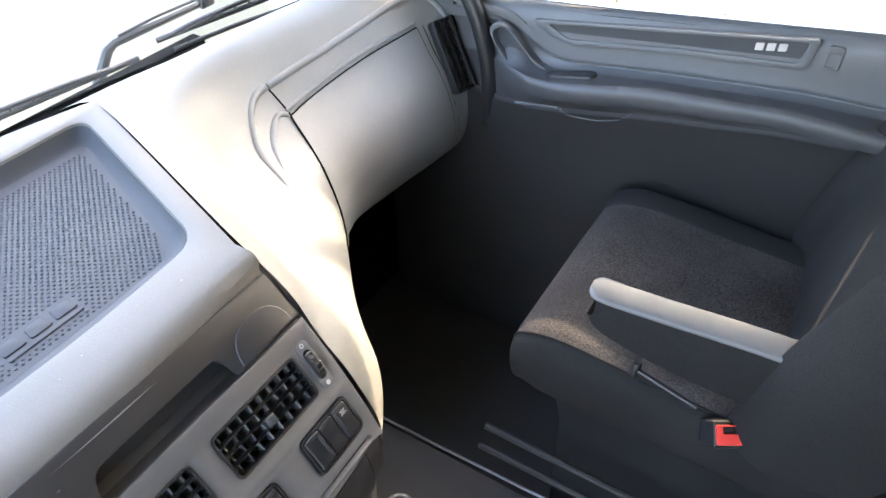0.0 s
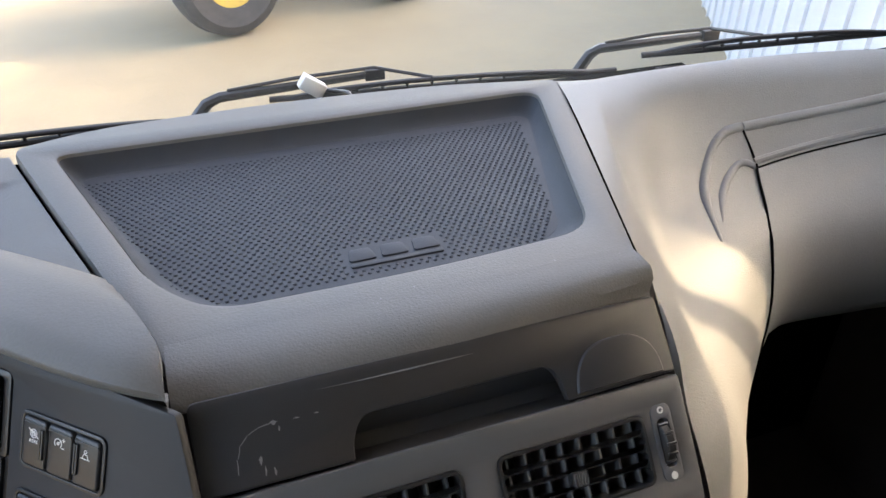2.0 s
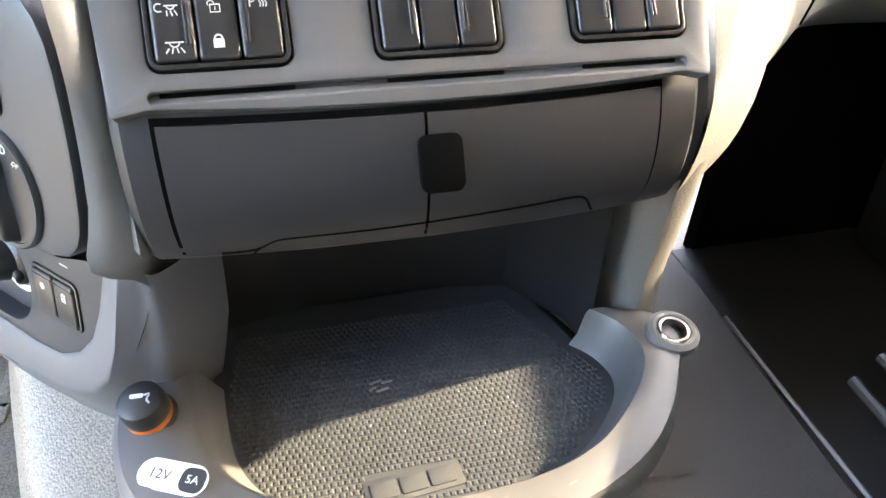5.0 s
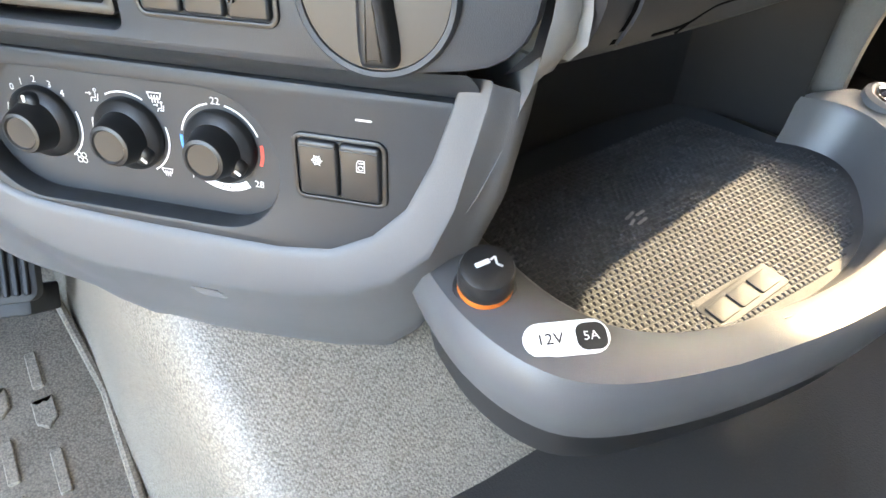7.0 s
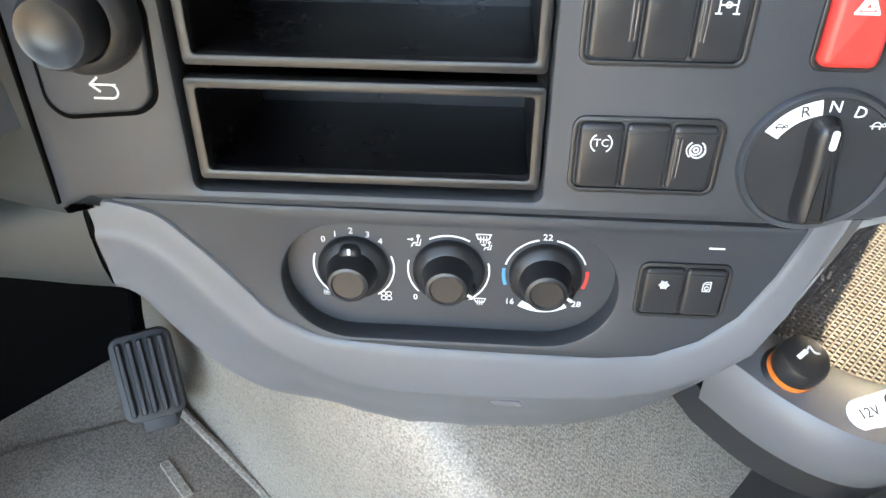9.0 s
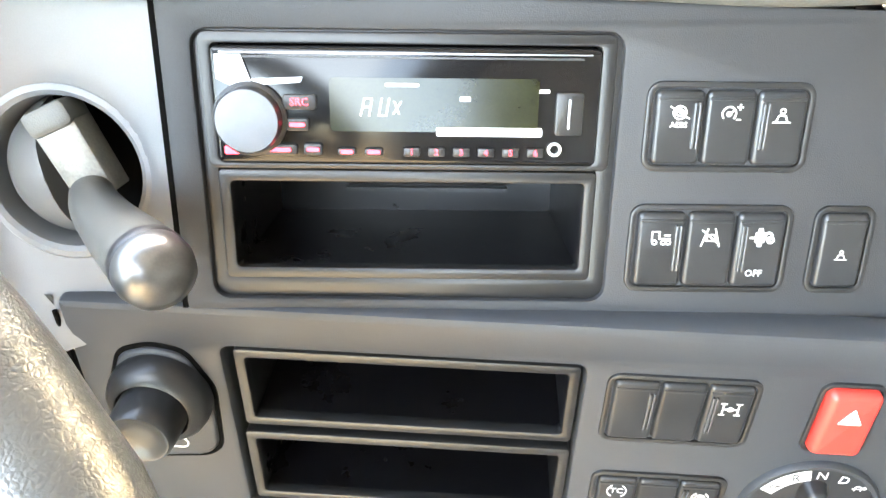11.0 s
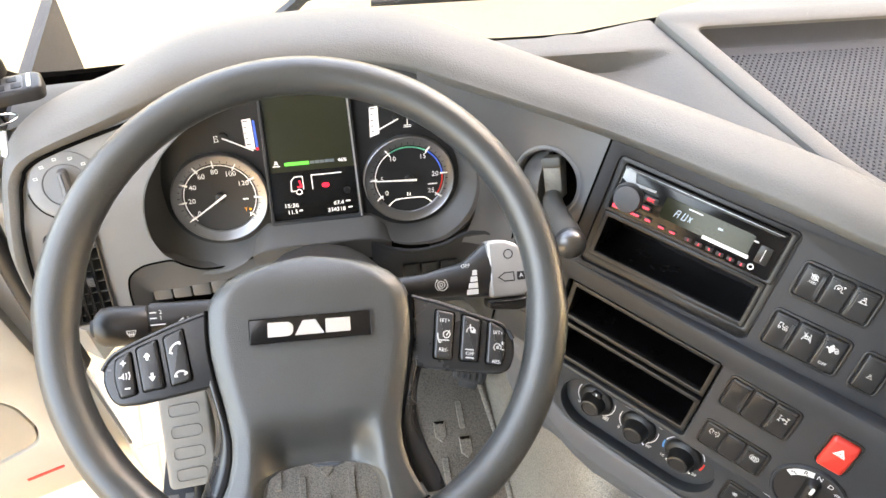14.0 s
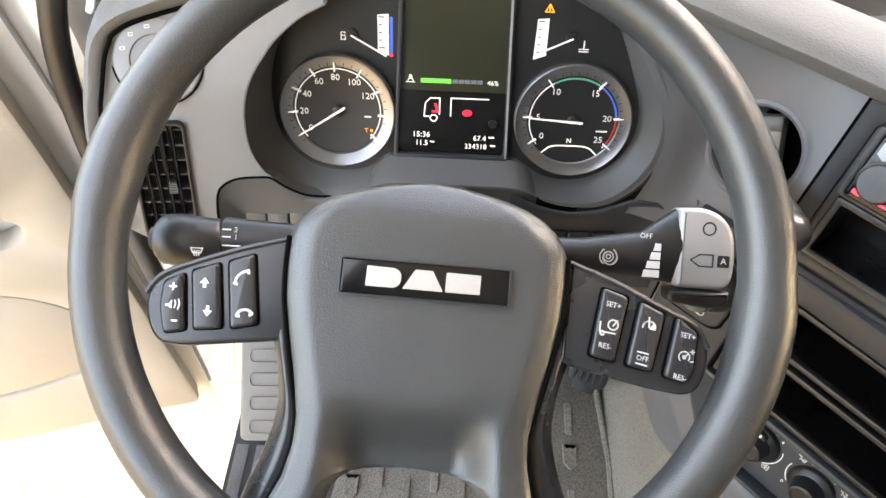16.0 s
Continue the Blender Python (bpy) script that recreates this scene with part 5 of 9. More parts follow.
# ---- driver door, swung open ----
def driver_door():
    d = thing("driver_door", "open beige-trimmed driver door with white painted lower skin", "door")
    # x runs outwards along the open door, y up, z towards the cab
    ux, uy = -0.912, -0.410
    M = Matrix(((ux, 0, 0.410, -0.415), (uy, 0, -0.912, 0.02), (0, 1, 0, 0), (0, 0, 0, 1)))
    skin_o = round_poly([(0.0, -0.50), (0.10, -0.515), (0.235, -0.38), (0.30, -0.20), (0.37, -0.02), (0.45, 0.05), (0.95, 0.08), (0.95, 0.90), (-0.005, 0.90), (-0.030, 0.50)], 0.04)
    part("painted_skin", moved(prism(skin_o, -0.07, -0.012, 0.006), M), PAINT, d, "white painted steel door skin")
    trim = round_poly([(0.0, 0.040), (0.148, 0.080), (0.253, 0.093), (0.388, 0.144), (0.93, 0.22), (0.93, 0.89), (0.09, 0.862), (0.030, 0.845), (0.018, 0.666), (0.008, 0.39)], [0.02, 0.05, 0.05, 0.05, 0.02, 0.03, 0.03, 0.02, 0.02, 0.02])
    holes = [ring(0.069, 0.763, 0.021, 28, ry=0.017), ring(0.111, 0.556, 0.030, 28, ry=0.024), round_poly([(0.180, 0.474), (0.12, 0.432), (0.075, 0.369), (0.071, 0.272), (0.083, 0.237), (0.207, 0.228), (0.327, 0.241)], [0.004, 0.03, 0.04, 0.03, 0.02, 0.03, 0.006])]
    part("trim_panel", moved(plate([trim] + holes, -0.012, 0.024, 0.008), M), DOORB, d, "beige-grey moulded door trim")
    part("pocket_lid", moved(prism([(0.17 + (x - 0.17) * 0.98, 0.33 + (y - 0.33) * 0.975) for x, y in holes[2]], -0.006, 0.020, 0.003), M), DOORB, d)
    part("cup", moved(lathe([(0.0, -0.030), (0.020, -0.028), (0.0265, -0.014), (0.028, -0.009)], 28, 1.0, 0.82), M @ T(0.069, 0.763, 0)), CUPM, d)
    part("cup", moved(lathe([(0.0, -0.034), (0.028, -0.032), (0.036, -0.016), (0.038, -0.009)], 28, 1.0, 0.82), M @ T(0.111, 0.556, 0)), CUPM, d)
    part("speaker_mesh", moved(prism(round_poly([(0.232, 0.512), (0.212, 0.476), (0.225, 0.433), (0.29, 0.325), (0.50, 0.33), (0.50, 0.55)], 0.02), 0.018, 0.027, 0.003), M), MATM, d, "perforated loudspeaker mesh")
    part("reflector", moved(prism(round_poly([(0.133, 0.150), (0.077, 0.139), (0.077, 0.147), (0.133, 0.158)], 0.002), 0.020, 0.0255, 0.001), M), RED, d, "small red door reflector")
    part("seal", moved(tube([(-0.022, 0.05, -0.010), (-0.024, 0.39, -0.010), (-0.016, 0.666, -0.010), (0.0, 0.87, -0.010)], 0.003, 8), M), PANEL, d)
    part("latch", moved(merge(prism(round_poly([(0.18, -0.320), (0.117, -0.378), (0.112, -0.366), (0.175, -0.308)], 0.004), -0.012, -0.006, 0.001), prism(ring(0.153, -0.222, 0.006, 14), -0.012, -0.006)), M), CHROME, d)


driver_door()


def driver_sill():
    s = thing("door_sill", "ribbed grey plastic step sill under the driver doorway", "sill", kind="structure")
    part("sill_plate", box(-0.345, -1.4, -0.02, -0.275, 0.10, 0.012, 0.006), RADIOP, s)
    for k in range(2):
        part("grip_strip", box(-0.336 + k * 0.034, -1.3, 0.012, -0.314 + k * 0.034, -0.06, 0.0145, 0.001), material("ribbed_sill_plastic", (0.115, 0.108, 0.100), 0.6, vary=0.3, grain=260, bump=1.0, patch=12) if k == 0 else bpy.data.materials["ribbed_sill_plastic"], s)
    part("screw", moved(lathe([(0.0, 0.0035), (0.003, 0.0035), (0.006, 0.001), (0.006, 0)], 16), T(-0.325, -0.17, 0.0145)), BLACK, s)
    part("door_seal", tube([(-0.268, -1.4, 0.02), (-0.268, -0.2, 0.02), (-0.275, 0.0, 0.03), (-0.31, 0.06, 0.2)], 0.011, 10), RUBBER, s)


driver_sill()

# ---- passenger seat ----
ARMM = material("armrest_grey_skin", (0.105, 0.104, 0.102), 0.50, vary=0.10, grain=700, bump=0.2, patch=7)
def passenger_seat():
    st = thing("passenger_seat", "charcoal cloth passenger seat with patterned centre and grey armrest", "seat")
    # cushion: rows across, from front to back; its front and sides tuck in below
    rows = []
    c = 1.445
    for y, zt, w, tuck in ((-0.520, 0.50, 0.17, 0.0), (-0.478, 0.535, 0.205, 0.03), (-0.470, 0.570, 0.216, 0.055), (-0.488, 0.597, 0.222, 0.05), (-0.55, 0.612, 0.224, 0.02), (-0.70, 0.605, 0.225, 0.0), (-0.85, 0.600, 0.225, 0.0), (-0.96, 0.60, 0.225, 0.0)):
        lo = min(0.465, zt - 0.03)
        rows.append([(c - w + 0.045, y - tuck, lo), (c - w + 0.012, y - tuck * 0.6, lo + 0.022), (c - w - 0.002, y - tuck * 0.2, max(lo + 0.03, zt - 0.055)), (c - w + 0.004, y, zt - 0.018), (c - w + 0.026, y, zt - 0.002), (c - w + 0.060, y, zt - 0.001),
                     (c - 0.05, y, zt - 0.002), (c + 0.05, y, zt - 0.002), (c + w - 0.082, y, zt - 0.007), (c + w - 0.075, y, zt - 0.002), (c + w - 0.03, y, zt), (c + w, y, zt - 0.03), (c + w + 0.006, y, zt - 0.07), (c + w - 0.02, y - tuck, lo)])
    net = grid_loft(rows, 3, 4)
    part("cushion", loft(net), FABRIC, st)
    mid = [[(x, y, z + 0.0025) for x, y, z in r[11:26]] for r in net[6:]]
    part("cushion_centre", loft(mid), FABRIC2, st, "grey woven seat centre")
    for q in (11, 25):
        part("piping", tube([(net[i][q][0], net[i][q][1], net[i][q][2] + 0.002) for i in range(6, len(net))], 0.0018, 8), FABRIC, st)
    part("seat_base", loft([[(1.275, -0.53, 0.47), (1.63, -0.53, 0.47), (1.63, -1.0, 0.47), (1.265, -1.0, 0.50)], [(1.29, -0.55, 0.36), (1.62, -0.55, 0.36), (1.62, -0.98, 0.36), (1.28, -0.98, 0.36)], [(1.30, -0.56, 0.0), (1.58, -0.56, 0.0), (1.58, -0.95, 0.0), (1.28, -0.95, 0.0)]], closed=True, caps=True), BLACK, st)
    for k in range(2):
        part("rail", tube([(1.235 - k * 0.02, -0.44, 0.33 - k * 0.03), (1.235 - k * 0.02, -0.95, 0.33 - k * 0.03)], 0.006, 8), RUBBER, st)
    # backrest
    rows = []
    for t, w, th in ((0.0, 0.245, 0.07), (0.12, 0.25, 0.085), (0.3, 0.25, 0.085), (0.6, 0.235, 0.075), (0.78, 0.20, 0.06), (0.86, 0.15, 0.03)):
        y0, z0 = -0.865 - t * 0.28, 0.59 + t * 0.95
        c = 1.445
        rows.append([(c - w, y0 - th, z0), (c - w - 0.01, y0 + th * 0.5, z0), (c - w + 0.03, y0 + th * 1.25, z0 + 0.01), (c - w + 0.085, y0 + th * 0.85, z0), (c, y0 + th * 0.75, z0), (c + w - 0.085, y0 + th * 0.85, z0), (c + w - 0.03, y0 + th * 1.25, z0 + 0.01), (c + w + 0.01, y0 + th * 0.5, z0), (c + w, y0 - th, z0)])
    part("backrest", loft(grid_loft(rows, 4, 4)), FABRIC, st)
    # armrest: grey top pad over a black body
    body = [(1.226, -0.588, 0.726), (1.228, -0.612, 0.724), (1.234, -0.70, 0.726), (1.240, -0.78, 0.728), (1.248, -0.95, 0.730)]
    deep = (0.010, 0.034, 0.058, 0.070, 0.080)
    rws = [[(x - 0.0215, y, z + 0.0195), (x - 0.0230, y, z - 0.002), (x - 0.021, y + 0.008, z - d), (x + 0.016, y + 0.008, z - d), (x + 0.0205, y, z - 0.002), (x + 0.0195, y, z + 0.0195)] for (x, y, z), d in zip(body, deep)]
    part("armrest", loft(grid_loft([r + [r[0]] for r in rws], 2, 3)), FABRIC, st)
    rws = [[(x - 0.0218 * q, y, z + 0.0190), (x - 0.0222 * q, y, z + 0.0215), (x - 0.0195 * q, y, z + 0.0248), (x - 0.010 * q, y, z + 0.0262), (x + 0.008 * q, y, z + 0.0262), (x + 0.0175 * q, y, z + 0.0242), (x + 0.0202 * q, y, z + 0.021), (x + 0.0198 * q, y, z + 0.0190)] for x, y, z, q in [(1.226, -0.5745, 0.726, 0.45), (1.226, -0.579, 0.726, 0.80)] + [(*p, 1.0) for p in body]]
    part("armrest_pad", loft([r + [r[0]] for r in grid_loft(rws, 2, 2)] ), ARMM, st, "smooth grey armrest pad")
    part("armrest_lever", tube([(1.207, -0.66, 0.652), (1.203, -0.70, 0.646), (1.202, -0.74, 0.638)], 0.0035, 10), BLACK, st)
    part("armrest_knob", moved(lathe([(0.0, 0.004), (0.005, 0.0035), (0.0065, 0.0), (0.0065, -0.02)], 20), T(1.212, -0.655, 0.657)), BLACK, st)
    # belt buckle
    B = basis((1.205, -0.790, 0.612), (0.516, -0.856, 0.0), (-0.55, -0.33, 0.76))
    b = part("buckle", moved(prism(rrect(-0.023, -0.016, 0.023, 0.018, 0.004), -0.05, 0.0, 0.004), B), BLACK, st)
    part("release_button", moved(plate([rrect(-0.020, -0.012, 0.020, 0.013, 0.003), rrect(-0.012, 0.002, 0.012, 0.011, 0.002)], -0.002, 0.005, 0.001), B), RED, b, "red belt release button")
    # belt and guide behind
    part("seat_belt", skin([[(1.69, -0.86, z), (1.69, -0.91, z)] for z in (0.3, 0.8, 1.3)], 0.002), WALLM, st)


passenger_seat()

# ---- switches, knobs and fittings of the console ----
def strokes(lines, w, h=0.0003):
    """Flat ribbons along lists of points, for printed signs."""
    bm = bmesh.new()
    for ln in lines:
        for a, b in zip(ln, ln[1:]):
            a, b = Vector(a), Vector(b)
            d = b - a
            if d.length < 1e-7:
                continue
            n = Vector((-d.y, d.x)).normalized() * w / 2
            e = d.normalized() * w * 0.4
            q = [a - e - n, b + e - n, b + e + n, a - e + n]
            lo = [bm.verts.new((p.x, p.y, 0)) for p in q]
            hi = [bm.verts.new((p.x, p.y, h)) for p in q]
            bm.faces.new(hi)
            for i in range(4):
                bm.faces.new((lo[i], lo[(i + 1) % 4], hi[(i + 1) % 4], hi[i]))
    return bm


def sign(kind, x, y, s):
    """A printed symbol about s wide, centred at x, y."""
    P = lambda pts: [(x + a * s, y + b * s) for a, b in pts]
    C = lambda cx, cy, r, a0=0, a1=360, n=14: [(x + (cx + r * math.cos(radians(a0 + (a1 - a0) * i / n))) * s, y + (cy + r * math.sin(radians(a0 + (a1 - a0) * i / n))) * s) for i in range(n + 1)]
    w = s * 0.075
    if kind == "lamp":
        L = [P([(-0.5, 0.12), (0.5, 0.12)]), C(0, 0.12, 0.28, 0, -180)] + [P([(a, -0.25), (a * 1.5, -0.5)]) for a in (-0.35, -0.12, 0.12, 0.35)]
    elif kind == "night":
        L = [C(-0.4, 0.0, 0.22, 60, 300), P([(-0.1, 0.1), (0.55, 0.1)]), C(0.2, 0.1, 0.2, 0, -180)] + [P([(a, -0.2), (a * 1.3, -0.42)]) for a in (0.0, 0.2, 0.4)]
    elif kind == "lock":
        return merge(flat([(x + a * s, y + b * s) for a, b in rrect(-0.36, -0.5, 0.36, 0.12, 0.06)]), strokes([C(0, 0.14, 0.24, 0, 180)], w * 1.6))
    elif kind == "unlock":
        L = [P([(-0.36, -0.5), (0.36, -0.5), (0.36, 0.1), (-0.36, 0.1), (-0.36, -0.5)]), C(-0.3, 0.16, 0.24, 0, 200), P([(0, -0.1), (0, -0.3)])]
    elif kind == "heat":
        return merge(letters("P", s * 1.0, x - 0.3 * s, y), strokes([P([(a, -0.3), (a + 0.06, -0.1), (a - 0.04, 0.1), (a + 0.05, 0.3)]) for a in (0.25, 0.45, 0.65)], w))
    elif kind == "axle":
        L = [P([(-0.45, -0.45), (-0.45, 0.45)]), P([(0.45, -0.45), (0.45, 0.45)]), P([(-0.45, 0), (0.45, 0)]), C(0, 0, 0.14), P([(-0.6, 0.45), (-0.3, 0.45)]), P([(0.3, 0.45), (0.6, 0.45)]), P([(-0.6, -0.45), (-0.3, -0.45)]), P([(0.3, -0.45), (0.6, -0.45)])]
    elif kind == "tc":
        return merge(letters("TC", s * 0.62, x, y), strokes([C(0, 0, 0.55, 125, 235), C(0, 0, 0.55, -55, 55)], w))
    elif kind == "brake":
        L = [C(0, 0, 0.28), C(0, 0, 0.12), C(0, 0, 0.48, 125, 235), C(0, 0, 0.48, -55, 55), C(0.1, -0.05, 0.40, 140, 400)]
    elif kind == "snow":
        L = [P([(-0.42 * math.cos(a), -0.42 * math.sin(a)), (0.42 * math.cos(a), 0.42 * math.sin(a))]) for a in (0.0, 1.05, 2.09)] + [C(0, 0, 0.3)]
    elif kind == "recirc":
        L = [P([(-0.3, -0.45), (0.3, -0.45), (0.3, 0.45), (-0.15, 0.45), (-0.3, 0.2), (-0.3, -0.45)]), C(0, -0.15, 0.17, 20, 330), P([(-0.1, 0.25), (0.2, 0.25)])]
    elif kind == "aebs":
        return merge(letters("AEBS", s * 0.42, x, y - 0.5 * s), strokes([C(0, 0.15, 0.34), P([(-0.5, 0.45), (0.5, -0.15)]), C(0, 0.15, 0.18), P([(-0.2, 0.4), (0.3, 0.0)])], w))
    elif kind == "cruise":
        L = [C(0, 0, 0.36, -40, 220), P([(0, -0.05), (0.25, 0.2)]), C(0, -0.02, 0.1), P([(0.42, 0.35), (0.68, 0.35)]), P([(0.55, 0.22), (0.55, 0.48)]), P([(0.42, -0.3), (0.62, -0.3)])]
    elif kind == "height":
        L = [P([(-0.5, -0.3), (-0.5, 0.3), (-0.1, 0.3), (-0.1, -0.1), (0.5, -0.1)]), C(-0.35, -0.32, 0.12), C(0.15, -0.32, 0.12), C(0.42, -0.32, 0.12), P([(0.2, 0.1), (0.5, 0.1)])]
    elif kind == "lane":
        L = [P([(-0.5, -0.5), (-0.2, 0.5)]), P([(0.5, -0.5), (0.2, 0.5)]), P([(-0.25, -0.2), (0.25, -0.2), (0.2, 0.15), (-0.2, 0.15), (-0.25, -0.2)]), P([(-0.5, 0.4), (0.5, -0.4)])]
    elif kind == "filter":
        return merge(flat([(x + a * s, y + b * s) for a, b in rrect(-0.38, -0.25, 0.1, 0.3, 0.05)]), flat([(x + a * s, y + b * s) for a, b in rrect(-0.26, -0.45, -0.02, 0.5, 0.05)], 0.00005), strokes([C(0.28, 0.1, 0.17), C(0.4, -0.1, 0.15), P([(-0.6, 0.0), (-0.4, 0.0)])], w * 1.4))
    elif kind == "triangle":
        return merge(strokes([P([(-0.5, -0.4), (0.5, -0.4), (0, 0.5), (-0.5, -0.4)]), P([(-0.22, -0.22), (0.22, -0.22), (0, 0.18), (-0.22, -0.22)])], w * 1.6))
    elif kind == "return":
        L = [P([(0.5, 0.25), (-0.3, 0.25)]), C(0.3, 0.0, 0.25, 90, -90), P([(0.3, -0.25), (-0.35, -0.25)]), P([(-0.1, 0.5), (-0.4, 0.25), (-0.1, 0.0)])]
    elif kind == "defrost":
        L = [P([(-0.5, 0.3), (0.5, 0.3), (0.35, -0.1), (-0.35, -0.1), (-0.5, 0.3)])] + [P([(a, 0.1), (a, -0.35)]) for a in (-0.2, 0.0, 0.2)]
    elif kind == "seatair":
        L = [P([(-0.5, 0.1), (-0.1, 0.1)]), P([(-0.2, 0.2), (-0.1, 0.1), (-0.2, 0.0)]), C(0.3, 0.4, 0.1), P([(0.3, 0.28), (0.25, -0.2), (-0.1, -0.2), (-0.2, -0.5)]), P([(0.5, 0.1), (0.4, -0.4), (0.1, -0.4)])]
    elif kind == "fan":
        L = [C(a, b, 0.2) for a in (-0.22, 0.22) for b in (-0.22, 0.22)]
    elif kind == "turtle":
        L = [C(0, 0, 0.3, 0, 180), P([(-0.45, 0), (0.45, 0)]), C(0.5, 0.1, 0.12), P([(-0.25, 0), (-0.25, -0.2)]), P([(0.25, 0), (0.25, -0.2)])]
    elif kind == "person":
        L = [C(0, 0.3, 0.14), P([(-0.35, -0.35), (-0.2, 0.05), (0.2, 0.05), (0.35, -0.35)]), P([(-0.5, -0.35), (0.5, -0.35)])]
    else:
        L = [C(0, 0, 0.3)]
    return strokes(L, w)


def rocker(parent, M, x0, y0, x1, y1, bars="", signs=(), mat=None, r=0.003, z=0.0):
    """One rocker switch with its dished face, light bars and printed signs."""
    bm = prism(rrect(x0, y0, x1, y1, r), z - 0.008, z + 0.0032, 0.0022, 3)
    sw = part("rocker_switch", moved(bm, M), mat or KEYM, parent)
    h = (y1 - y0)
    if bars:
        for d in (0.0026, 0.0047):
            bx = x0 + d if bars == "l" else x1 - d
            part("raised_bar", moved(prism(rrect(bx - 0.0007, y0 + h * 0.22, bx + 0.0007, y1 - h * 0.16, 0.0006), z + 0.003, z + 0.0049, 0.0005), M), BARM, sw)
    part("top_ridge", moved(prism(rrect(x0 + 0.001, y1 - h * 0.13, x1 - 0.001, y1 - h * 0.09, 0.0006), z + 0.003, z + 0.0037, 0.0003), M), mat or KEYM, sw)
    for kind, sx, sy, s in signs:
        bm = letters(kind[1:], s, sx, sy) if kind[0] == "=" else sign(kind, sx, sy, s)
        part("symbol", moved(bm, M @ T(0, 0, z + 0.0033)), WHITE, sw)
    return sw


def switch_bank(M, x0, y0, x1, y1, cells, label, z=0.0):
    """A dark bezel holding a row of rockers; cells: (bars, signs) with signs placed from the cell's centre."""
    b = thing("switch_bank", label, "switches", M, group="rocker switch banks")
    I = Matrix.Identity(4)
    part("bezel", plate([rrect(x0, y0, x1, y1, 0.007), rrect(x0 + 0.003, y0 + 0.003, x1 - 0.003, y1 - 0.003, 0.004)], z - 0.007, z + 0.0018, 0.0008), BLACK, b)
    # near-black floor stands in for the shade between the rockers
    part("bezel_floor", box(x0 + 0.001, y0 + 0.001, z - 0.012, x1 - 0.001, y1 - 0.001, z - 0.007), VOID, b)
    n = len(cells)
    w = (x1 - x0 - 0.007) / n
    for i, (bars, signs) in enumerate(cells):
        a = x0 + 0.0035 + i * w
        cx, cy = a + w / 2, (y0 + y1) / 2
        rocker(b, I, a + 0.0004, y0 + 0.0037, a + w - 0.0004, y1 - 0.0037, bars, [(k, cx + sx / 1000, cy + sy / 1000, s / 1000) for k, sx, sy, s in signs], z=z)
    return b


switch_bank(UF, 0.209, -0.0645, 0.2885, -0.0215, [("r", [("aebs", 0, 6, 9)]), ("", [("cruise", -1, 7, 9)]), ("l", [("person", 0, 6, 8)])], "black bank of three rocker switches beside the radio")
switch_bank(UF, 0.2065, -0.1275, 0.288, -0.081, [("r", [("height", 0, 7, 9)]), ("", [("lane", 0, 7, 9)]), ("l", [("filter", 1, 7, 10), ("=OFF", -1, -12, 5)])], "black bank of three rocker switches, one marked OFF")
switch_bank(UF, 0.2985, -0.1275, 0.329, -0.081, [("", [("person", 0, -2, 6)])], "single black rocker switch in its bezel")
switch_bank(LF, 0.200, -0.0525, 0.2815, -0.002, [("r", []), ("", []), ("l", [("axle", 1, 6, 9)])], "black bank of three rockers with differential lock symbol")
switch_bank(LF, 0.201, -0.1235, 0.280, -0.079, [("", [("tc", 0, 8, 10)]), ("", []), ("l", [("brake", 1, 6, 10)])], "black bank of three rockers with traction symbol")
switch_bank(VF, -0.021, -0.1225, 0.055, -0.0765, [("r", [("night", -2, 10, 10), ("lamp", 0, -10, 9)]), ("", [("unlock", 0, 10, 7), ("lock", 0, -9, 8)]), ("l", [("heat", -1, 11, 8)])], "black switch bank with lamp, lock and heater symbols")
switch_bank(VF, 0.103, -0.123, 0.180, -0.079, [("r", []), ("", []), ("l", [])], "black bank of three blank rocker switches")
switch_bank(VF, 0.2255, -0.120, 0.303, -0.0745, [("r", []), ("", []), ("l", [("lamp", 2, 11, 8)])], "black bank of three rockers with a lamp symbol")
switch_bank(LF, 0.259, -0.2385, 0.319, -0.1945, [("", [("snow", 0, 6, 8)]), ("", [("recirc", 1, 6, 8)])], "two black heater rocker switches with snowflake sign", z=-0.040)

# lock lever on the differential switch
part("switch_lock", moved(prism(rrect(0.262, -0.047, 0.2745, -0.036, 0.003), 0.002, 0.008, 0.002), LF), BLACK, bpy.data.objects["switch_bank.003"])


def hazard():
    h = thing("hazard_switch", "bright red hazard warning switch with white triangle", "switch", LF)
    part("bezel", plate([rrect(0.3105, -0.0525, 0.3445, -0.0005, 0.007), rrect(0.313, -0.050, 0.342, -0.003, 0.005)], -0.004, 0.002, 0.0008), BLACK, h)
    k = part("button", prism(rrect(0.3135, -0.0495, 0.3415, -0.0035, 0.0045), -0.006, 0.0075, 0.0045, 4), RED, h)
    part("triangle", moved(sign("triangle", 0.3275, -0.0185, 0.0105), T(0, 0, 0.0076)), WHITE, k)


hazard()


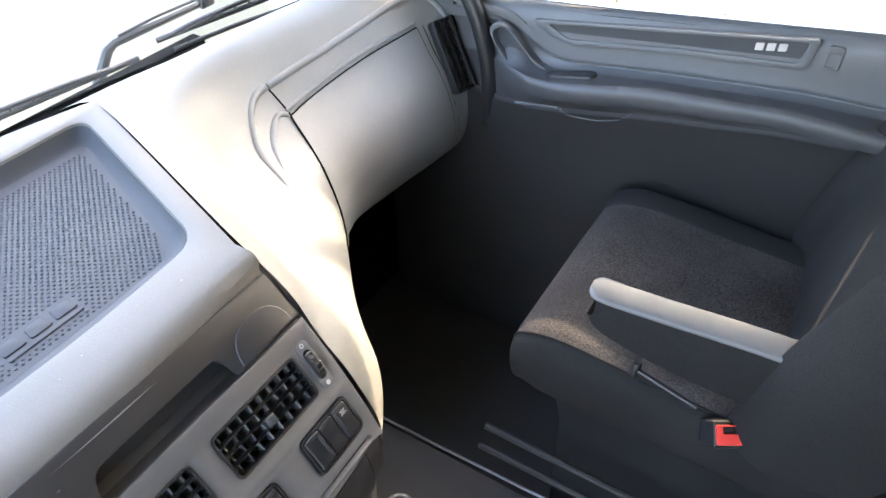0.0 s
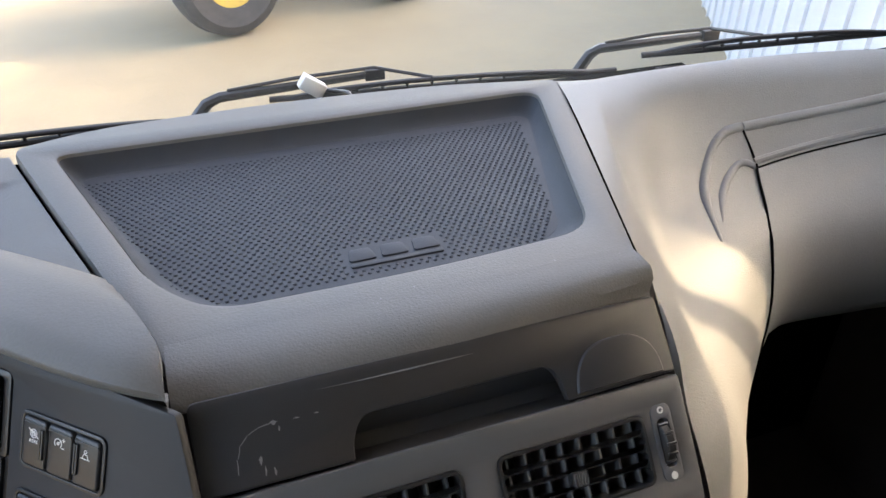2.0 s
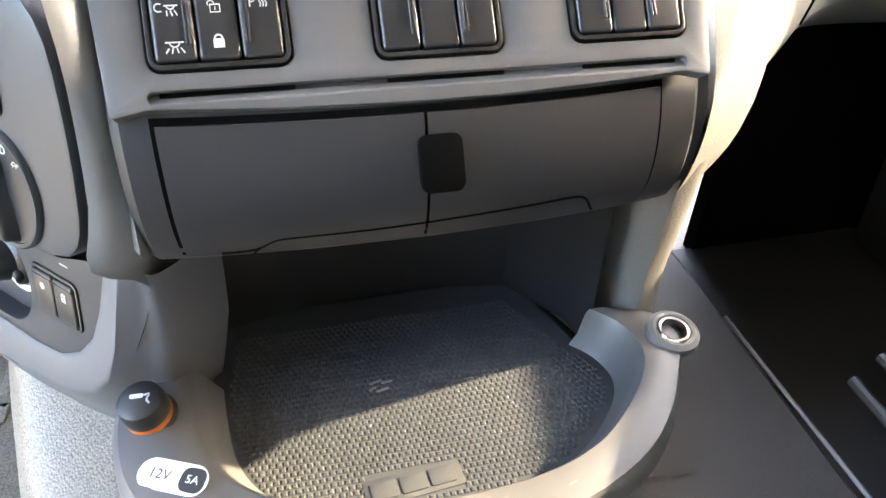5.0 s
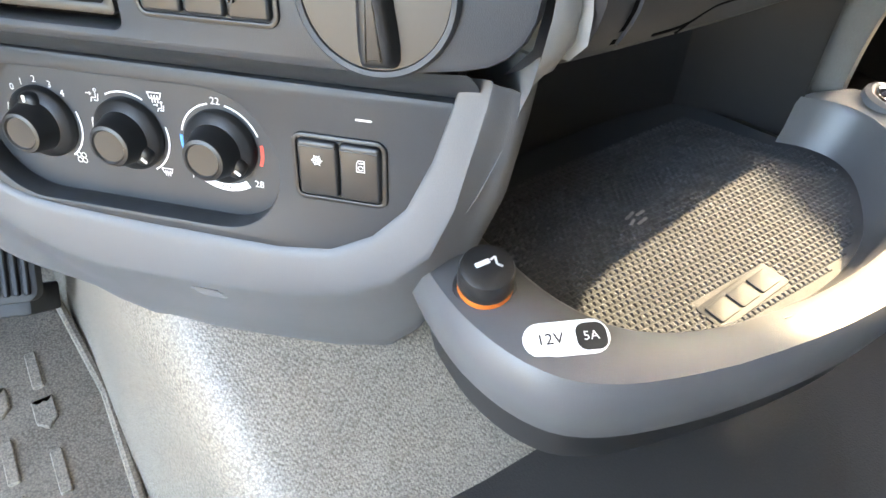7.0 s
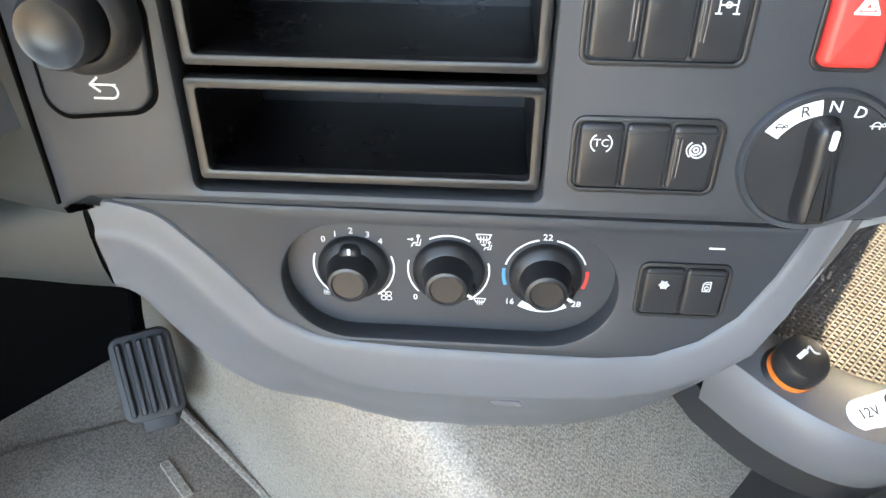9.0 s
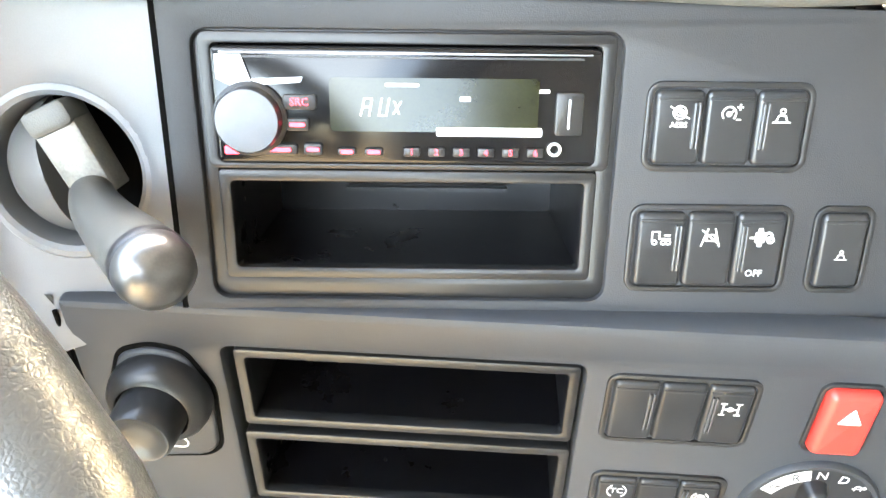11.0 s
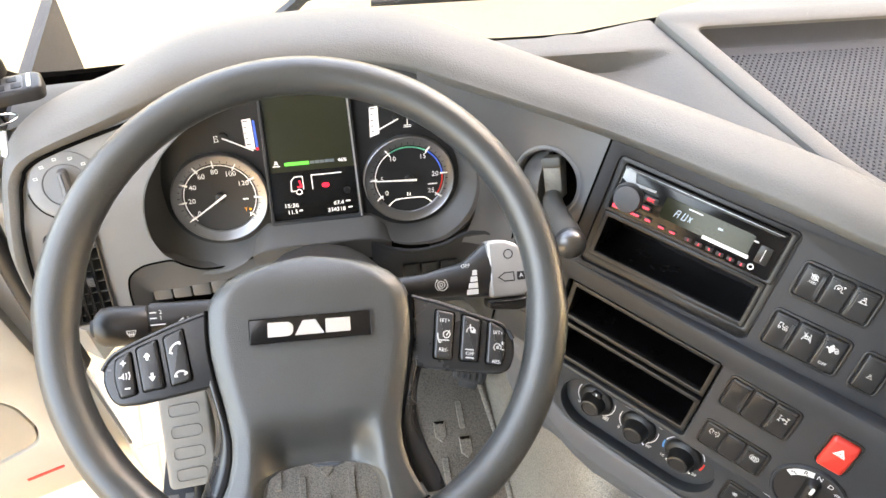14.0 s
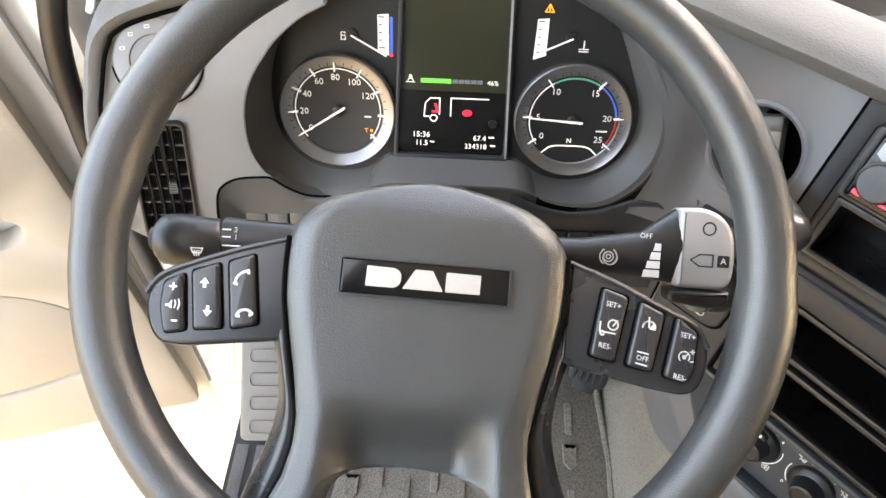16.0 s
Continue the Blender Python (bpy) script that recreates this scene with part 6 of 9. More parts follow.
def gear_dial():
    d = thing("gear_selector", "round black gear selector dial marked R, N and D", "gear selector", LF @ T(0.329, -0.101, 0))
    part("ring", lathe([(0.0405, -0.004), (0.0405, 0.002), (0.039, 0.004), (0.0365, 0.0035), (0.036, 0.0)], 56), DARK, d)
    part("disc", lathe([(0.0365, 0.0), (0.036, 0.0025), (0.0, 0.003)], 56), KEYM, d)
    part("grip", moved(prism(smooth_loop(mm((-10, -31), (0, -35), (10, -31), (9, 0), (8, 22), (0, 27), (-8, 22), (-9, 0)), 4), 0.002, 0.0125, 0.005, 4, draft=0.002), Matrix.Rotation(radians(5), 4, "Z")), BLACK, d)
    part("pointer", prism(rrect(-0.0018, 0.012, 0.0018, 0.0225, 0.0015), 0.0120, 0.0130), WHITE, d)
    part("reverse_field", prism(arc_band(0, 0, 0.0275, 0.0355, 101, 151), 0.003, 0.0034), WHITE, d)
    for s, a in (("R", 116), ("N", 90), ("D", 66)):
        part("letter", moved(letters(s, 0.0085, 0.0315 * math.cos(radians(a)), 0.0315 * math.sin(radians(a)), turn=(a - 90) * 0.35), T(0, 0, 0.0035)), BLACK if s == "R" else WHITE, d)
    part("crawl_sign", moved(sign("turtle", 0.0315 * math.cos(radians(141)), 0.0315 * math.sin(radians(141)), 0.006), T(0, 0, 0.0035)), BLACK, d)
    part("turtle", moved(sign("turtle", 0.0315 * math.cos(radians(44)), 0.0315 * math.sin(radians(44)), 0.007), T(0, 0, 0.0031)), WHITE, d)


gear_dial()


def retarder_knob():
    k = thing("trailer_brake_knob", "round black push-pull knob on a tab with return arrow", "knob", LF)
    tab = mm((-80, -44), (-80, -80), (-72, -88), (-30, -84), (-21, -76), (-18, -30), (-30, -4), (-48, 0), (-66, -6))
    part("tab_gap", prism(round_poly([(x + (x + 0.049) * 0.09, y + (y + 0.044) * 0.07) for x, y in tab], 0.007), -0.006, 0.0006), VOID, k)
    part("tab", prism(round_poly(tab, 0.006), -0.006, 0.0032, 0.0022, 3), DARK, k)
    part("skirt", moved(lathe([(0.0290, 0.0), (0.0292, 0.005), (0.0280, 0.010), (0.0245, 0.0145), (0.0205, 0.016)], 40), T(-0.046, -0.033, 0.003)), BLACK, k)
    part("knob", moved(lathe([(0.0190, 0.014), (0.0188, 0.026), (0.0180, 0.0325), (0.0163, 0.0348), (0.0145, 0.0345), (0.0115, 0.0325), (0.0060, 0.0312), (0.0, 0.0310)], 40), T(-0.046, -0.033, 0.003)), KEYM, k, "dished round push button")
    part("arrow", moved(sign("return", -0.047, -0.073, 0.015), T(0, 0, 0.0034)), WHITE, k)


retarder_knob()


def slot_frames():
    for M, x0, y0, x1, y1, lab in ((UF, 0.003, -0.123, 0.189, -0.066, "empty black storage slot under the radio"), (LF, -0.003, -0.059, 0.186, -0.001, "empty black storage slot in the console"), (LF, -0.005, -0.1255, 0.1865, -0.0655, "empty black storage slot in the console")):
        s = thing("storage_slot", lab, "storage slot", M, group="console storage slots")
        part("frame", plate([rrect(x0, y0, x1, y1, 0.003), rrect(x0 + 0.006, y0 + 0.006, x1 - 0.006, y1 - 0.006, 0.002)], -0.010, -0.001, 0.0012), BLACK, s)
        for nm, b in (("slot_floor", (x0 + 0.005, y0 + 0.004, -0.11, x1 - 0.005, y0 + 0.006, -0.008)), ("slot_roof", (x0 + 0.005, y1 - 0.006, -0.11, x1 - 0.005, y1 - 0.004, -0.008)),
                      ("slot_side", (x0 + 0.004, y0 + 0.005, -0.11, x0 + 0.006, y1 - 0.005, -0.008)), ("slot_side", (x1 - 0.006, y0 + 0.005, -0.11, x1 - 0.004, y1 - 0.005, -0.008)),
                      ("slot_back", (x0 + 0.004, y0 + 0.004, -0.112, x1 - 0.004, y1 - 0.004, -0.108))):
            part(nm, box(*b), SLOTM, s)
        if M is UF:
            part("rail", prism(rrect(x0 + 0.05, y0 + 0.032, x1 - 0.035, y0 + 0.0345, 0.001), -0.10, -0.094), BLACK, s)
            part("rail", prism(rrect(x0 + 0.05, y0 + 0.022, x1 - 0.035, y0 + 0.0245, 0.001), -0.10, -0.094), BLACK, s)


slot_frames()

LED_RED = material("red_backlight", (0.30, 0.01, 0.02), 0.4, emit=(1.0, 0.05, 0.10), power=0.16)
LED_WHITE = material("display_digits", (0.30, 0.36, 0.42), 0.4, emit=(0.45, 0.70, 1.0), power=0.025)


RINGD = material("dark_turned_metal", (0.10, 0.10, 0.105), 0.36, metal=0.75, vary=0.15, grain=2500, patch=40)


CHROMED = material("dulled_chrome", (0.30, 0.30, 0.31), 0.30, metal=0.9, vary=0.2, patch=60)


def radio():
    r = thing("car_radio", "black car radio with red lit buttons showing AUX", "radio", UF)
    part("sleeve", plate([rrect(-0.001, -0.0655, 0.194, -0.001, 0.004), rrect(0.0045, -0.0625, 0.187, -0.0065, 0.003)], -0.012, -0.001, 0.001), BLACK, r)
    part("face", prism(rrect(0.0055, -0.0615, 0.1862, -0.0075, 0.003), -0.012, 0.003, 0.0015), GLOSS, r)
    part("cd_slit", prism(rrect(0.012, -0.0125, 0.178, -0.0115, 0.0004), 0.003, 0.0034), BLACK, r)
    part("chrome_line", prism(rrect(0.010, -0.0105, 0.182, -0.0098, 0.0003), 0.003, 0.0035), CHROMED, r)
    part("knob", moved(lathe([(0.0155, 0.0), (0.0155, 0.008), (0.0145, 0.0098), (0.0, 0.0100)], 44), T(0.0225, -0.0405, 0.002)), RINGD, r, "dark turned metal volume knob")
    part("knob_ring", moved(lathe([(0.0175, 0.0), (0.0175, 0.002), (0.0150, 0.003)], 44), T(0.0225, -0.0405, 0.003)), BLACK, r)
    part("chrome_corner", prism(mm((8, -11), (20, -11), (24, -23), (14, -25), (8, -22)), 0.003, 0.0042), CHROMED, r)
    part("chrome_bar", prism(mm((24, -22), (48, -21), (47, -23.5), (26, -25)), 0.003, 0.004), CHROMED, r)
    part("display", prism(rrect(0.060, -0.046, 0.158, -0.021, 0.002), 0.003, 0.0036), material("display_window", (0.014, 0.015, 0.006), 0.16, vary=0.35, patch=30, spec=0.35), r)
    part("display_text", moved(strokes([[(0.0745, -0.0385), (0.0765, -0.0305), (0.0800, -0.0305), (0.0785, -0.0385)], [(0.0755, -0.0345), (0.0790, -0.0345)], [(0.0845, -0.0305), (0.0830, -0.0385), (0.0865, -0.0385), (0.0880, -0.0305)], [(0.0905, -0.0320), (0.0925, -0.0375)], [(0.0935, -0.0320), (0.0900, -0.0375)]], 0.0008), T(0, 0, 0.0037)), LED_WHITE, r)
    part("brand_bar", prism(rrect(0.086, -0.0250, 0.102, -0.0234, 0.0008), 0.0036, 0.004), MARK, r)
    part("flag", prism(rrect(0.121, -0.0315, 0.126, -0.0293, 0.0003), 0.0036, 0.0039), LED_WHITE, r)
    part("white_strip", prism(rrect(0.110, -0.0478, 0.1602, -0.0437, 0.001), 0.003, 0.0042), WHITE, r, "white label strip")
    part("writing_bar", prism(rrect(0.157, -0.0275, 0.163, -0.0258, 0.0003), 0.003, 0.0034), MARK, r)
    for x0, y0, x1, y1, nm in ((0.038, -0.036, 0.054, -0.029, "SRC"), (0.039, -0.046, 0.050, -0.040, ""), (0.026, -0.0575, 0.044, -0.0525, ""), (0.047, -0.0575, 0.056, -0.052, ""), (0.063, -0.0575, 0.072, -0.054, ""), (0.076, -0.0575, 0.085, -0.054, "")):
        b = part("button", prism(rrect(x0, y0, x1, y1, 0.0015), 0.003, 0.0046, 0.0006), BLACK, r)
        cx, cy = (x0 + x1) / 2, (y0 + y1) / 2
        bm = letters(nm, 0.005, cx, cy) if nm else prism(rrect(cx - (x1 - x0) * 0.33, cy - 0.0009, cx + (x1 - x0) * 0.33, cy + 0.0009, 0.0008), 0, 0.0003)
        part("legend", moved(bm, T(0, 0, 0.0047)), LED_RED, b)
    for i in range(6):
        cx = 0.0985 + i * 0.0118
        b = part("button", prism(rrect(cx - 0.004, -0.0578, cx + 0.004, -0.0535, 0.001), 0.003, 0.0045, 0.0005), BLACK, r)
        part("legend", moved(letters(str(i + 1), 0.0042, cx, -0.0556), T(0, 0, 0.0046)), LED_RED, b)
    part("power_light", prism(rrect(0.009, -0.0575, 0.016, -0.0535, 0.001), 0.003, 0.0038), LED_RED, r)
    part("usb_flap", prism(rrect(0.166, -0.047, 0.179, -0.027, 0.0015), 0.003, 0.0045, 0.0006), BLACK, r)
    part("usb_line", prism(rrect(0.1718, -0.044, 0.1728, -0.030, 0.0004), 0.0045, 0.0049), MARK, r)
    part("aux_socket", moved(lathe([(0.0034, 0.0), (0.0034, 0.0012), (0.0022, 0.0012), (0.0020, -0.001), (0.0, -0.001)], 20), T(0.1665, -0.0538, 0.003)), SILVER, r)


radio()


def climate_controls():
    c = thing("heater_controls", "three round heater knobs with white printed scales", "heater controls", LF @ T(0, 0, -0.057))
    BLUE = material("blue_print", (0.05, 0.25, 0.55), 0.5)
    for n, cx in enumerate((0.067, 0.1335, 0.2003)):
        cy = -0.2205
        k = part("knob", moved(lathe([(0.0250, 0.0), (0.0250, 0.004), (0.0235, 0.006), (0.0180, 0.009), (0.0150, 0.021), (0.0138, 0.0235), (0.0115, 0.0242), (0.0105, 0.0232), (0.0, 0.0228)], 44), T(cx, cy, 0)), BLACK, c)
        part("grip_fin", moved(prism(smooth_loop(mm((-7, 4), (7, 4), (8, 14), (5, 22), (-5, 22), (-8, 14)), 4), 0.004, 0.013, 0.004, 3), T(cx, cy, 0) @ Matrix.Rotation(radians((0, -128, -124)[n]), 4, "Z")), BLACK, k)
        part("pointer", moved(prism(rrect(-0.0011, 0.0178, 0.0011, 0.0225, 0.0005), 0.0128, 0.0133), T(cx, cy, 0) @ Matrix.Rotation(radians((0, -128, -124)[n]), 4, "Z")), WHITE, k)
        arcs = (((200, 235), (-55, 20), (160, 200)), ((60, 118), (165, 222), (-60, 15)), ((20, 78), (102, 165)))[n]
        for a0, a1 in arcs:
            part("scale", prism(arc_band(cx, cy, 0.0278, 0.0289, a0, a1), 0.0001, 0.0004), WHITE, c)
    for s, x, y in (("0", 47, -199), ("1", 55.5, -194.5), ("2", 66.5, -191.5), ("3", 78, -194), ("4", 86.5, -199), ("0", 110, -245), ("22", 200, -190.5), ("16", 177, -245), ("28", 224, -245)):
        part("number", letters(s, 0.0068, x / 1000, y / 1000), WHITE, c)
    for s, x, y, w in (("fan", 46, -244, 5), ("fan", 89, -245, 9), ("seatair", 110, -197, 9), ("defrost", 157, -193, 10), ("seatair", 159, -199, 7), ("defrost", 156, -246, 8)):
        part("symbol", sign(s, x / 1000, y / 1000, w / 1000), WHITE, c)
    part("cold_mark", prism(arc_band(0.2003, -0.2205, 0.0275, 0.0298, 172, 200), 0.0001, 0.0004), BLUE, c)
    part("hot_mark", prism(arc_band(0.2003, -0.2205, 0.0275, 0.0298, -22, 8), 0.0001, 0.0004), RED, c)
    part("automatic_field", prism(arc_band(0.2003, -0.2205, 0.0272, 0.0325, 238, 302), 0.0001, 0.0004), WHITE, c)
    part("writing", letters("ATC", 0.0048, 0.2003, -0.2505, 0.0006), DARK, c)
    part("scuff", moved(prism(rrect(0.300, -0.1835, 0.310, -0.1822, 0.0005), 0.0168, 0.0173), Matrix.Identity(4)), MARK, c)


climate_controls()


VANEM = material("vent_vane_plastic", (0.115, 0.117, 0.120), 0.30, vary=0.12, grain=1500, bump=0.06, patch=20)


def air_vent(M, x0, y0, x1, y1, cols, label, rows=4, tab=True):
    """A vent: frame, slats that part rows of round-ended slots, upright vanes behind and a ribbed tab."""
    v = thing("air_vent", label, "air vent", M, group="dashboard air vents")
    part("frame", plate([rrect(x0, y0, x1, y1, 0.007), rrect(x0 + 0.003, y0 + 0.003, x1 - 0.003, y1 - 0.003, 0.005)], -0.016, 0.0014, 0.0010), BLACK, v)
    h = (y1 - y0 - 0.007) / rows
    xa, xb = x0 + 0.0028, x1 - 0.0028
    r = h / 2 - 0.0007
    for i in range(rows - 1):
        y = y0 + 0.0035 + (i + 1) * h
        o = []
        for k in range(7):       # lower edge, left to right
            a = radians(15 * k)
            o.append((xa + r - r * math.cos(a), y - h / 2 + r * math.sin(a)))
        for k in range(7):
            a = radians(90 - 15 * k)
            o.append((xb - r + r * math.cos(a), y - h / 2 + r * math.sin(a)))
        for k in range(7):
            a = radians(15 * k)
            o.append((xb - r + r * math.cos(a), y + h / 2 - r * math.sin(a)))
        for k in range(7):
            a = radians(90 - 15 * k)
            o.append((xa + r - r * math.cos(a), y + h / 2 - r * math.sin(a)))
        part("slat", prism(o, -0.010, -0.0008, 0.0005, 2), KEYM, v)
    for i in range(cols):
        x = x0 + (i + 0.62) * (x1 - x0) / (cols + 0.3)
        part("vane", box(x - 0.0011, y0 + 0.003, -0.030, x + 0.0011, y1 - 0.003, -0.0048, 0.0008, 2), VANEM, v)
    part("duct", box(x0 + 0.002, y0 + 0.002, -0.036, x1 - 0.002, y1 - 0.002, -0.032), BLACK, v)
    if tab:
        ty = y0 + 0.0035 + h * (rows // 2 - 1)
        t = part("tab", prism(rrect((x0 + x1) / 2 - 0.008, ty + h * 0.12, (x0 + x1) / 2 + 0.005, ty + h * 1.05, 0.002), -0.009, 0.0030, 0.001), KEYM, v)
        for i in range(6):
            a = (x0 + x1) / 2 - 0.0071 + i * 0.0020
            part("rib", box(a, ty + h * 0.18, 0.0025, a + 0.0010, ty + h * 0.98, 0.0042), VANEM, t)
    return v


air_vent(VF, 0.0, -0.054, 0.128, 0.001, 8, "black dashboard air vent with four rows of slats")
air_vent(VF, 0.156, -0.054, 0.284, 0.001, 8, "black dashboard air vent beside the passenger column")


def thumb_wheel(M, x0, y0, x1, y1):
    w = thing("vent_wheel", "small black ribbed thumbwheel with open and closed dots", "thumbwheel", M, group="vent thumbwheels")
    cx, cy = (x0 + x1) / 2, (y0 + y1) / 2
    part("plate", plate([rrect(x0, y0, x1, y1, 0.006), rrect(cx - 0.0055, cy - 0.0195, cx + 0.0055, cy + 0.0195, 0.005)], -0.010, 0.0006, 0.0005), STRIP, w)
    part("wheel", moved(lathe([(0.0, -0.0045), (0.017, -0.0045), (0.0195, -0.003), (0.0195, 0.003), (0.017, 0.0045), (0.0, 0.0045)], 32), T(cx, cy, -0.0125) @ Matrix.Rotation(radians(90), 4, "Y")), BLACK, w)
    for a in range(-3, 4):
        an = radians(a * 24)
        part("rib", moved(box(-0.0045, -0.0012, 0.0185, 0.0045, 0.0012, 0.0208, 0.0005, 1), T(cx, cy, -0.0125) @ Matrix.Rotation(an, 4, "X")), KEYM, w)
    part("open_dot", moved(plate([ring(cx, y1 - 0.0045, 0.0028, 18), ring(cx, y1 - 0.0045, 0.0015, 18)], 0.0006, 0.001), Matrix.Identity(4)), MARK, w)
    part("closed_dot", prism(ring(cx, y0 + 0.0045, 0.0030, 18), 0.0006, 0.001), MARK, w)


thumb_wheel(VF, -0.0225, -0.058, -0.003, 0.003)
thumb_wheel(VF, 0.291, -0.056, 0.3095, 0.005)

# ---- instruments ----
FACE = material("dial_black", (0.012, 0.012, 0.013), 0.45, vary=0.1)
DIALW = material("dial_white", (0.78, 0.79, 0.80), 0.5, vary=0.03, emit=(1, 1, 1), power=0.016)
LCD = material("display_olive", (0.034, 0.036, 0.022), 0.18, vary=0.10, patch=4)
LCDB = material("display_black", (0.010, 0.010, 0.010), 0.15, vary=0.1)
LIT_G = material("lit_green", (0.03, 0.35, 0.05), 0.4, emit=(0.08, 0.9, 0.10), power=0.072)
LIT_R = material("lit_red", (0.4, 0.02, 0.03), 0.4, emit=(1.0, 0.03, 0.08), power=0.091)
LIT_W = material("lit_white", (0.7, 0.72, 0.74), 0.4, emit=(0.9, 0.95, 1.0), power=0.065)
LIT_O = material("lit_orange", (0.6, 0.22, 0.02), 0.4, emit=(1.0, 0.40, 0.04), power=0.078)
BLUEP = material("gauge_blue", (0.05, 0.14, 0.62), 0.5, emit=(0.05, 0.15, 0.8), power=0.019)
GREENP = material("gauge_green", (0.08, 0.42, 0.26), 0.5)


def dial(parent, cx, cy, marks, start, end, needle, extra):
    M = T(cx, cy, 0)
    d = part("dial", moved(lathe([(0.0, -0.0005), (0.046, -0.0005), (0.0475, 0.0)], 64), M), FACE, parent)
    part("bezel_ring", moved(lathe([(0.0425, 0.0004), (0.0435, 0.0018), (0.0515, 0.0040), (0.0535, 0.0055), (0.0548, 0.0040), (0.0550, -0.004)], 72), M), RINGM, d, "satin chrome dial ring")
    part("scale_line", moved(prism(arc_band(0, 0, 0.0398, 0.0409, end, start, 60), 0.0001, 0.0005), M), DIALW, d)
    for s, a in marks:
        ca, sa = math.cos(radians(a)), math.sin(radians(a))
        if s:
            part("numeral", moved(letters(s, 0.0086, 0.0322 * ca, 0.0322 * sa), M), DIALW, d)
        part("tick", moved(strokes([[(0.0385 * ca, 0.0385 * sa), (0.0465 * ca, 0.0465 * sa)]], 0.0013, 0.003), M), DIALW, d)
    step = (start - end) / 28.0
    for i in range(29):
        a = radians(end + step * i)
        part("fine_tick", moved(strokes([[(0.0445 * math.cos(a), 0.0445 * math.sin(a)), (0.0475 * math.cos(a), 0.0475 * math.sin(a))]], 0.0006, 0.0028), M), FACE, d)
    n = radians(needle)
    part("needle", moved(prism([(-0.009, -0.0012), (0.0415, -0.0005), (0.0415, 0.0005), (-0.009, 0.0012)], 0.005, 0.0062), M @ Matrix.Rotation(n, 4, "Z")), DIALW, d, "white pointer")
    part("hub", moved(lathe([(0.0055, 0.0), (0.0055, 0.004), (0.0045, 0.0048), (0.0, 0.005)], 24), M), FACE, d)
    extra(d, M)


def cluster():
    c = thing("instrument_cluster", "black instrument cluster with two chrome dials and a display", "instruments", GF)
    edge = (((-62, 4), (-84, 5)), ((-59, -18), (-84, -26)), ((-48, -40), (-74, -57)), ((-28, -56), (-48, -79)), ((-2, -62), (-6, -85)), ((24, -58), (28, -70)), ((44, -44), (46, -53)), ((54, -41), (58, -48)), ((110, -41), (110, -47)),
            ((164, -41), (164, -48)), ((176, -45), (174, -56)), ((197, -58), (194, -71)), ((221, -62), (224, -77)), ((246, -57), (258, -72)), ((267, -41), (287, -47)), ((280, -18), (300, -12)), ((282, 8), (297, 22)), ((275, 34), (285, 53)),
            ((250, 90), (258, 98)), ((215, 118), (216, 124)), ((110, 124), (110, 130)), ((10, 118), (8, 124)), ((-30, 92), (-37, 98)), ((-52, 60), (-60, 73)), ((-61, 30), (-78, 42)))
    board = smooth_loop(mm(*[a for a, b in edge]), 5)
    part("board", prism(board, -0.012, -0.003), FACE, c)
    # conical hood round the board, its lower rim catching the light
    out = smooth_loop(mm(*[b for a, b in edge]), 5)
    sink = lambda x, y: 0.0 if y > -0.03 else 0.019 * min(1.0, max(0.0, (85 - abs(x * 1000 - 110)) / 24.0))
    rows = [[(x, y, -0.004) for x, y in board], [(x * 0.45 + a * 0.55, y * 0.45 + b * 0.55, 0.006 - 0.5 * sink(x, y)) for (x, y), (a, b) in zip(board, out)], [(x, y, 0.020 - sink(x, y)) for x, y in out], [(x + (x - 0.11) * 0.03, y * 1.04, 0.021 - sink(x, y)) for x, y in out], [(x + (x - 0.11) * 0.05, y * 1.06, 0.004 - sink(x, y)) for x, y in out]]
    part("hood", loft([r + [r[0]] for r in rows]), BOWLM, c)
    collar = [[(0.11 + (x - 0.11) * k, 0.02 + (y - 0.02) * k, z - sink(x, y)) for x, y in out] for k, z in ((0.998, 0.0203), (1.02, 0.0208), (1.05, 0.0180), (1.09, 0.008), (1.14, -0.025), (1.18, -0.06))]
    part("collar", loft([r + [r[0]] for r in collar]), BOWLM, c)

    def left(d, M):
        part("label_bar", moved(prism(rrect(0.025, -0.0055, 0.0315, -0.0040, 0.0003), 0, 0.0004), M), DIALW, d)
        part("lamp", moved(prism(ring(0.0315, -0.0185, 0.0015, 14), 0, 0.0005), M), LIT_O, d)
        part("letter", moved(letters("T", 0.006, 0.0265, -0.0185), M), LIT_O, d)

    def right(d, M):
        part("green_arc", moved(prism(arc_band(0, 0, 0.0395, 0.0412, 58, 120, 30), 0.0003, 0.0008), M), GREENP, d)
        part("blue_arc", moved(prism(arc_band(0, 0, 0.0395, 0.0412, 6, 55, 30), 0.0003, 0.0008), M), BLUEP, d)
        part("red_arc", moved(prism(arc_band(0, 0, 0.0395, 0.0412, -34, 3, 20), 0.0003, 0.0008), M), RED, d)
        part("gear_letter", moved(letters("N", 0.0065, -0.001, -0.0205), M), LIT_W, d)
        part("gear_arc", moved(strokes([smooth_loop([(-0.026, -0.0335), (-0.017, -0.0265), (0.0, -0.0255), (0.017, -0.0265), (0.026, -0.0335)], 4, closed=False)], 0.0011), M), LIT_W, d)
        part("label_bar", moved(prism(rrect(0.023, -0.0105, 0.034, -0.009, 0.0003), 0, 0.0004), M), DIALW, d)

    dial(c, 0.0, 0.0, [("0", 214), ("20", 183), ("40", 152), ("60", 121), ("80", 92), ("100", 60), ("120", 28), ("", -4), ("", -36)], 222, -42, 213.5, left)
    dial(c, 0.221, 0.0, [("0", 211), ("5", 177), ("10", 124), ("15", 56), ("20", 5), ("25", -35)], 218, -40, 176.5, right)
